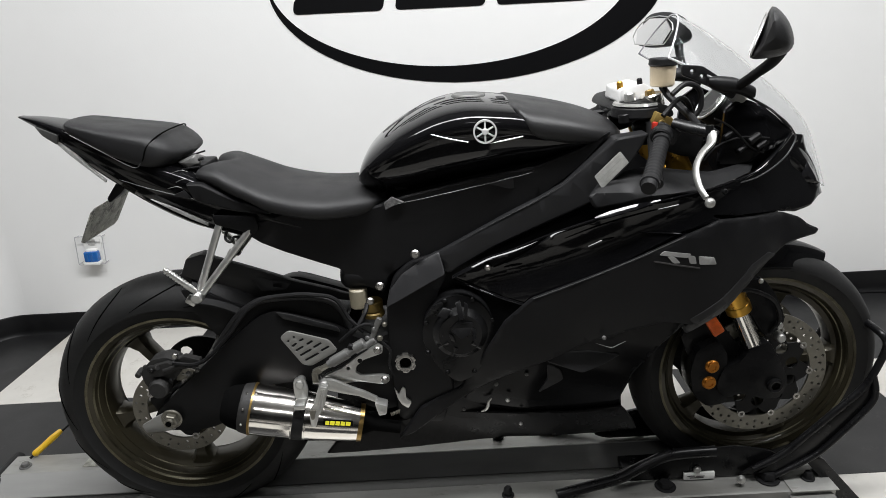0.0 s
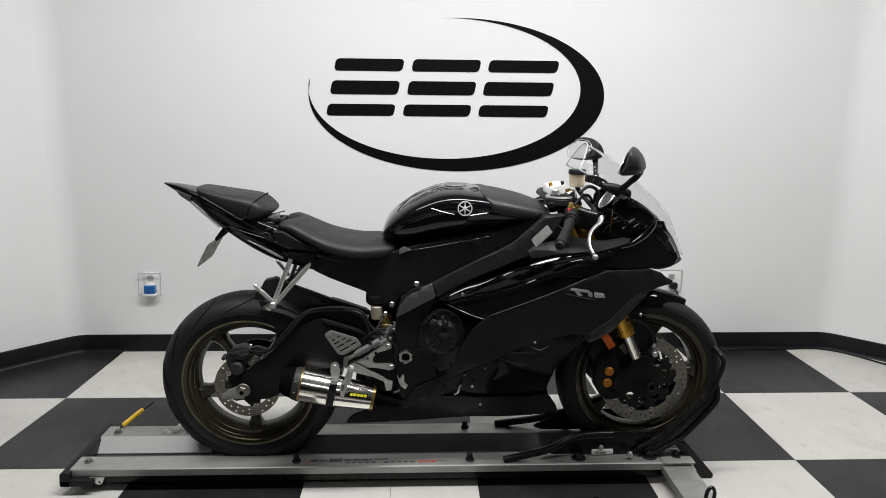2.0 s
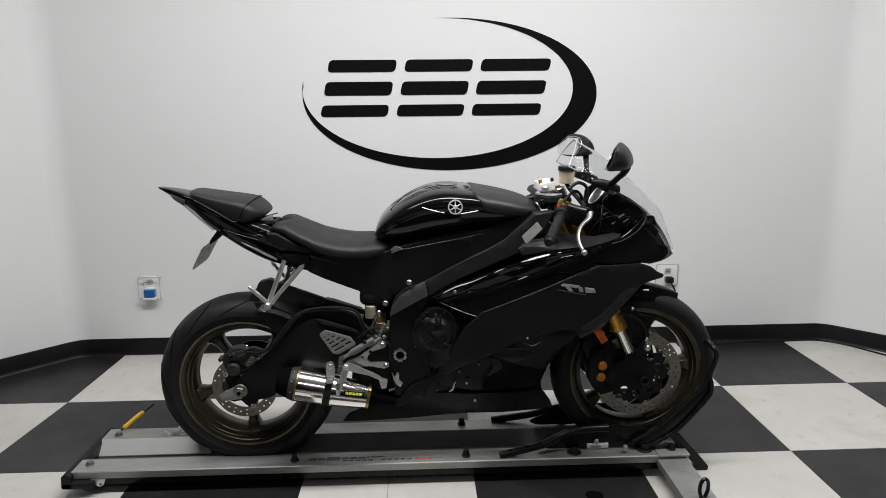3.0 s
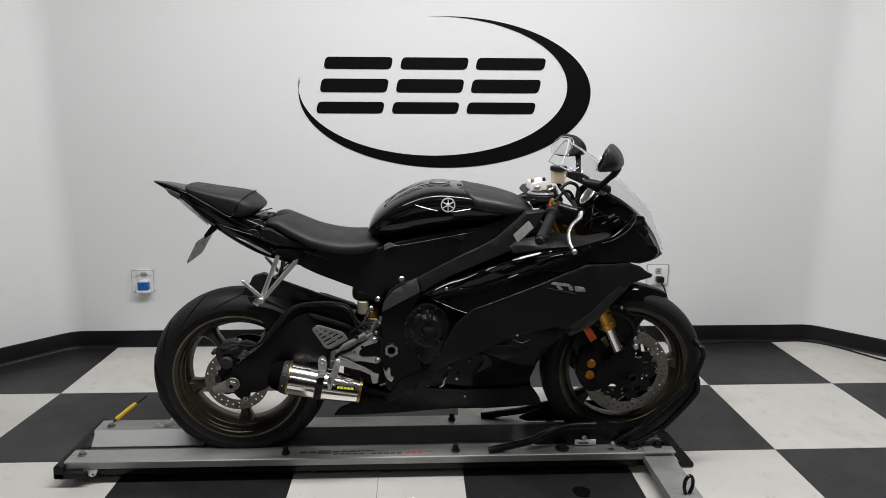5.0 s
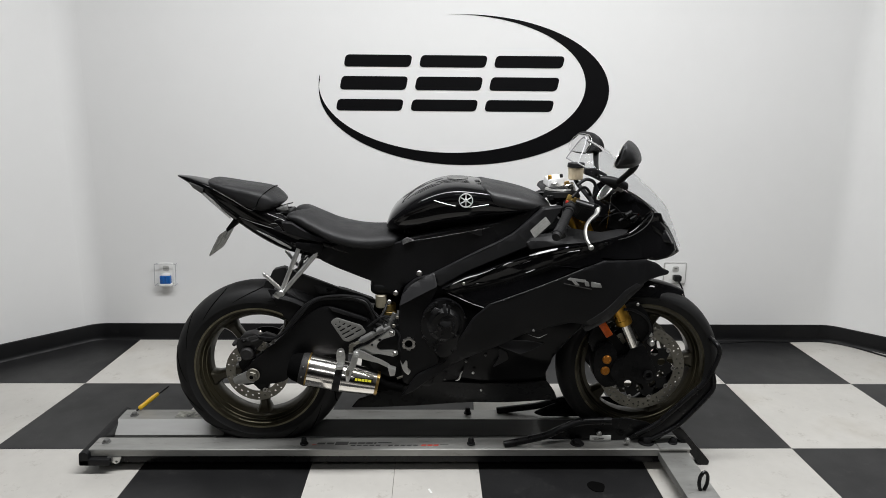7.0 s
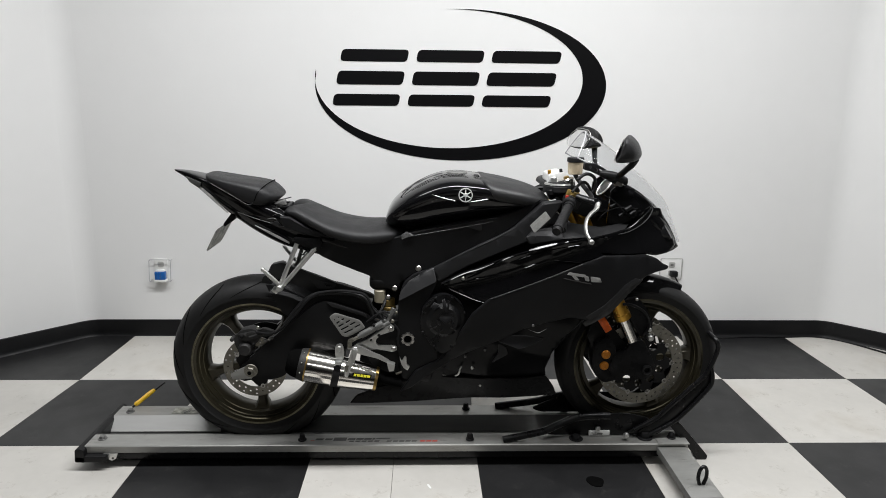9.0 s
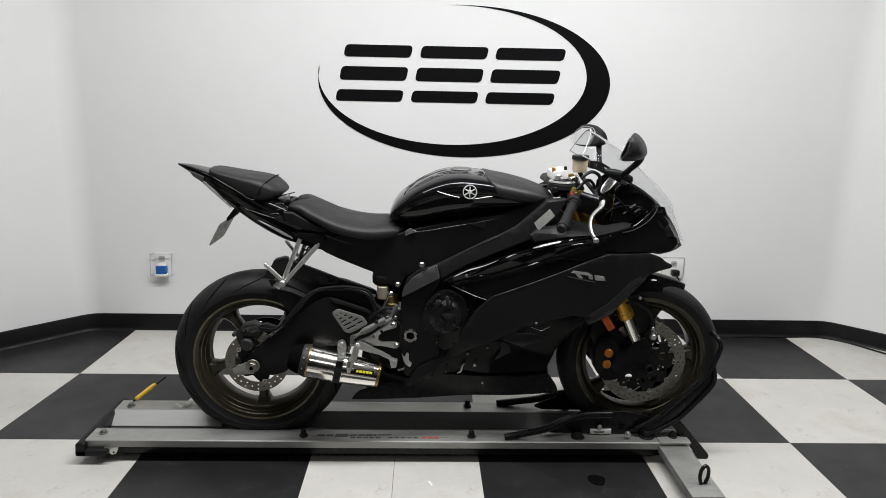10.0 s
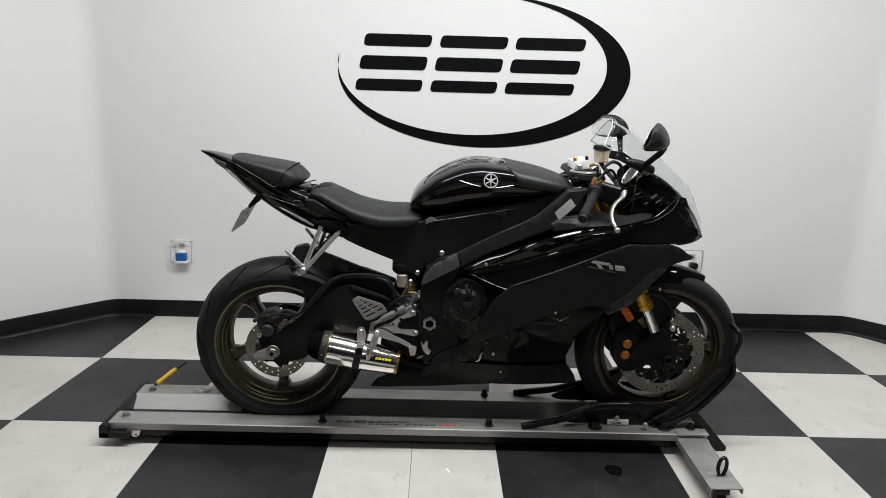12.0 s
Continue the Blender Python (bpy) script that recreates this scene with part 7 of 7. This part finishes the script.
prism(bm, rounded([(0.905, 1.092), (0.945, 1.088), (0.985, 1.062), (1.02, 1.04), (1.01, 1.02), (0.965, 1.045), (0.93, 1.062), (0.905, 1.072)], 0.006, 3), -0.135, -0.125, [circle(0.925, 1.078, 0.005, 10), circle(0.945, 1.068, 0.005, 10)], 0.001)
part("fairing_stay", bm, PLASTIC, bike, "black fairing stay")

# windscreen
bm = bmesh.new()
mid = smooth_line([(0.930, 0, 1.186), (0.994, 0, 1.150), (1.06, 0, 1.103), (1.12, 0, 1.050), (1.18, 0, 0.998), (1.228, 0, 0.946), (1.263, 0, 0.872), (1.294, 0, 0.799)], 5)
edge = smooth_line([(0.888, 0.100, 1.104), (0.935, 0.125, 1.080), (0.985, 0.142, 1.052), (1.04, 0.142, 1.024), (1.10, 0.130, 0.990), (1.15, 0.105, 0.946), (1.20, 0.075, 0.892), (1.245, 0.045, 0.825)], 5)
rows = []
for c, e in zip(mid, edge):
    row = []
    for j in range(-8, 9):
        v = j / 8
        f = abs(v) ** 2.2
        row.append(bm.verts.new((c.x + (e.x - c.x) * f, e.y * v, c.z + (e.z - c.z) * f)))
    rows.append(row)
for p, q in zip(rows, rows[1:]):
    for j in range(16):
        bm.faces.new((p[j], p[j + 1], q[j + 1], q[j]))
bmesh.ops.recalc_face_normals(bm, faces=bm.faces)
bmesh.ops.solidify(bm, geom=bm.faces[:], thickness=0.003)
screen = part("windscreen", bm, SMOKE, bike, "clear plastic windscreen")
screen.visible_shadow = False
for sgn in (-1, 1):
    bm = bmesh.new()
    sweep(bm, [(e.x, sgn * (e.y + 0.001), e.z - 0.001) for e in edge[13:26:3]], 0.0025, 8, 2)
    part("screen_trim", bm, PLASTIC, bike)
    part("screen_edge", tube([(e.x, sgn * e.y, e.z + 0.001) for e in edge[0:14:3]], 0.0022, 8, 2), GUARD, screen, "pale edge of the screen")
rim = [(mid[0].x + (edge[0].x - mid[0].x) * abs(v) ** 2.2, edge[0].y * v, mid[0].z + (edge[0].z - mid[0].z) * abs(v) ** 2.2) for v in (k / 8 for k in range(-8, 9))]
part("screen_edge", tube(rim, 0.0018, 8, 2), GUARD, screen, "pale edge of the screen")

# mirrors
for sgn in (-1, 1):
    y0, y1 = sgn * 0.215, sgn * 0.350
    turn = -0.45
    bm = bmesh.new()
    shell = [(p.x, p.z) for p in smooth_line([(0.990, 0, 1.192), (1.010, 0, 1.180), (1.026, 0, 1.158), (1.034, 0, 1.130), (1.022, 0, 1.114), (0.995, 0, 1.108), (0.960, 0, 1.109), (0.968, 0, 1.133), (0.980, 0, 1.168)], 3, True)]
    pillow(bm, shell, y0, y1, 0.28, 10)
    for v in bm.verts:
        v.co.x += turn * (abs(v.co.y) - 0.30)
    mirror = part("mirror", bm, COVER, bike, "black mirror housing")
    bm = bmesh.new()
    a, b = Vector((0.9625, 0, 1.116)), Vector((0.986, 0, 1.184))
    vs = [bm.verts.new((p.x - 0.004 + turn * (y - 0.30), sgn * y, p.z)) for p, y in ((a, 0.24), (a, 0.325), (a.lerp(b, 0.5), 0.338), (b.lerp(a, 0.1), 0.31), (b.lerp(a, 0.1), 0.255), (a.lerp(b, 0.5), 0.228))]
    bm.faces.new(vs)
    up = bmesh.ops.extrude_face_region(bm, geom=bm.faces[:])
    bmesh.ops.translate(bm, verts=[g for g in up["geom"] if isinstance(g, bmesh.types.BMVert)], vec=(0.003, 0, 0))
    part("mirror_glass", bm, MIRROR, mirror, "mirror glass")
    loop = [(p.x - 0.003 + turn * (y - 0.30), sgn * y, p.z) for p, y in ((a, 0.235), (a, 0.330), (a.lerp(b, 0.5), 0.344), (b.lerp(a, 0.07), 0.314), (b.lerp(a, 0.07), 0.250), (a.lerp(b, 0.5), 0.222), (a, 0.235))]
    part("mirror_rim", tube(loop, 0.0014, 6, 2), ALUMINIUM, mirror, "thin bright mirror rim")
    bm = bmesh.new()
    sweep(bm, [(1.034, sgn * 0.255, 1.116), (1.030, sgn * 0.235, 1.096), (1.023, sgn * 0.20, 1.076), (1.016, sgn * 0.165, 1.056), (1.010, sgn * 0.138, 1.042)], [0.012, 0.0105, 0.0095, 0.0100, 0.011], 12, 5)
    part("mirror_stalk", bm, PLASTIC, mirror)
    bm = bmesh.new()
    loft(bm, [(0.955, 1.066, 1.050, 0.010, 2.4, 1, 0.5), (0.975, 1.068, 1.038, 0.018, 2.4, 1, 0.5), (1.012, 1.062, 1.032, 0.02, 2.4, 1, 0.5), (1.048, 1.044, 1.022, 0.012, 2.4, 1, 0.5)], 20, 3)
    bmesh.ops.translate(bm, verts=bm.verts, vec=(0, sgn * 0.138, 0))
    part("mirror_base", bm, PLASTIC, mirror)

# labels and decals, as plain shapes
bm = bmesh.new()
prism(bm, rounded([(0.721, 0.894), (0.770, 0.941), (0.788, 0.918), (0.737, 0.868)], 0.003, 2), -0.2015, -0.2005)
label = part("warning_label", bm, LABEL, bike, "pale warning label, writing not legible")
for k in range(4):
    bm = bmesh.new()
    o = Vector((0.7285 + 0.0042 * k, -0.2018, 0.8945 - 0.0066 * k))
    d = Vector((0.722, 0, 0.692))
    nn = Vector((0.692, 0, -0.722)) * 0.0005
    e = o + d * (0.056 if k != 2 else 0.038)
    vs = [bm.verts.new(p) for p in (o - nn, e - nn, e + nn, o + nn)]
    bm.faces.new(vs)
    up = bmesh.ops.extrude_face_region(bm, geom=bm.faces[:])
    bmesh.ops.translate(bm, verts=[g for g in up["geom"] if isinstance(g, bmesh.types.BMVert)], vec=(0, 0.0006, 0))
    part("printed_mark", bm, LABEL_GREY, label)


def decal(name, pts, mat, holes=()):
    out = rounded(pts, 0.003, 2)
    bm = panel(out, lambda x, z: fairing(x, z) + 0.0012, 0.001, -1, 0.02, 0.0003, holes)
    return part(name, bm, mat, bike, "grey model decal drawn as plain bars" if mat is LABEL_GREY else "")


decal("fairing_decal", [(0.846, 0.752), (0.900, 0.744), (0.893, 0.736), (0.838, 0.744)], DECAL_SILVER)
decal("fairing_decal", [(0.853, 0.741), (0.868, 0.739), (0.880, 0.726), (0.866, 0.726)], DECAL_SILVER)
decal("fairing_decal", [(0.893, 0.742), (0.908, 0.738), (0.912, 0.722), (0.898, 0.724)], DECAL_SILVER)
decal("fairing_decal", [(0.915, 0.738), (0.948, 0.732), (0.955, 0.716), (0.918, 0.720)], DECAL_SILVER)
decal("fairing_decal_line", [(0.828, 0.733), (0.92, 0.714), (0.92, 0.711), (0.828, 0.730)], PRINT)
# thin highlight along the tank's lower edge, put in as a grey line
part("tank_seam", tube([(0.332, -0.1575, 0.848), (0.404, -0.1585, 0.860), (0.513, -0.159, 0.880), (0.580, -0.158, 0.893), (0.622, -0.155, 0.902)], [0.0004, 0.0006, 0.0006, 0.0006, 0.0003], 6), EDGE, bike, "grey line painting the highlight under the tank")
# bright pin-stripes of the tank side
for pts in ([(0.405, -0.172, 0.988), (0.44, -0.177, 0.978), (0.478, -0.181, 0.970)], [(0.52, -0.1835, 0.966), (0.56, -0.1825, 0.972), (0.585, -0.180, 0.976)]):
    part("tank_stripe", tube(pts, [0.0006, 0.0016, 0.0008], 6, 4), SILVER, tank, "thin silver pin-stripe")

# ---- floor of checker tiles ----
bm = bmesh.new()
box(bm, -3.6, 4.8, -9.2, 1.4, -0.12, -0.0045)
floor = single("floor", bm, GROUT, (0.6, -1.7, 0), "black and white checker tile floor, scuffed", "floor", kind="structure")


def lay(x, y):
    """Where a corner of the laid tiles lies: the rows towards the hall run a little wider."""
    u = max(0.0, min(1.0, (0.8 - y) / 0.8))
    return 1.8 + (x - 1.8) * (1 + 0.02 * u), y


for i in range(-6, 8):
    for j in range(-15, 2):
        if (j - i - 1) * TILE > 2.79 or (i + j) * TILE > 3.99:
            continue
        mat = (WHITE_TILE, BLACK_TILE)[(i + j + 1) % 2]
        cuts = [i * TILE, (i + 0.5) * TILE, (i + 1) * TILE] if (i, j) == (0, -1) else [i * TILE, (i + 1) * TILE]
        for x0, x1 in zip(cuts, cuts[1:]):
            g = 0.0006
            y0, y1 = j * TILE + g, (j + 1) * TILE - g
            bm = bmesh.new()
            ring = [lay(x0 + g, y0), lay(x1 - g, y0), lay(x1 - g, y1), lay(x0 + g, y1)]
            mid = Vector((sum(p[0] for p in ring) / 4, sum(p[1] for p in ring) / 4, 0))
            low = [bm.verts.new((*p, -0.0046)) for p in ring]
            edge = [bm.verts.new((*p, -0.0006)) for p in ring]
            top = [bm.verts.new((p[0] + (mid.x - p[0]) * 0.002, p[1] + (mid.y - p[1]) * 0.002, 0.0)) for p in ring]
            bm.faces.new(top)
            for k in range(4):
                n = (k + 1) % 4
                bm.faces.new((low[k], low[n], edge[n], edge[k]))
                bm.faces.new((edge[k], edge[n], top[n], top[k]))
            ob = new("floor_tile", finish(bm, "floor_tile", mat, mid))
            ob.parent = floor
            ob.location = mid - Vector((0.6, -1.7, 0))
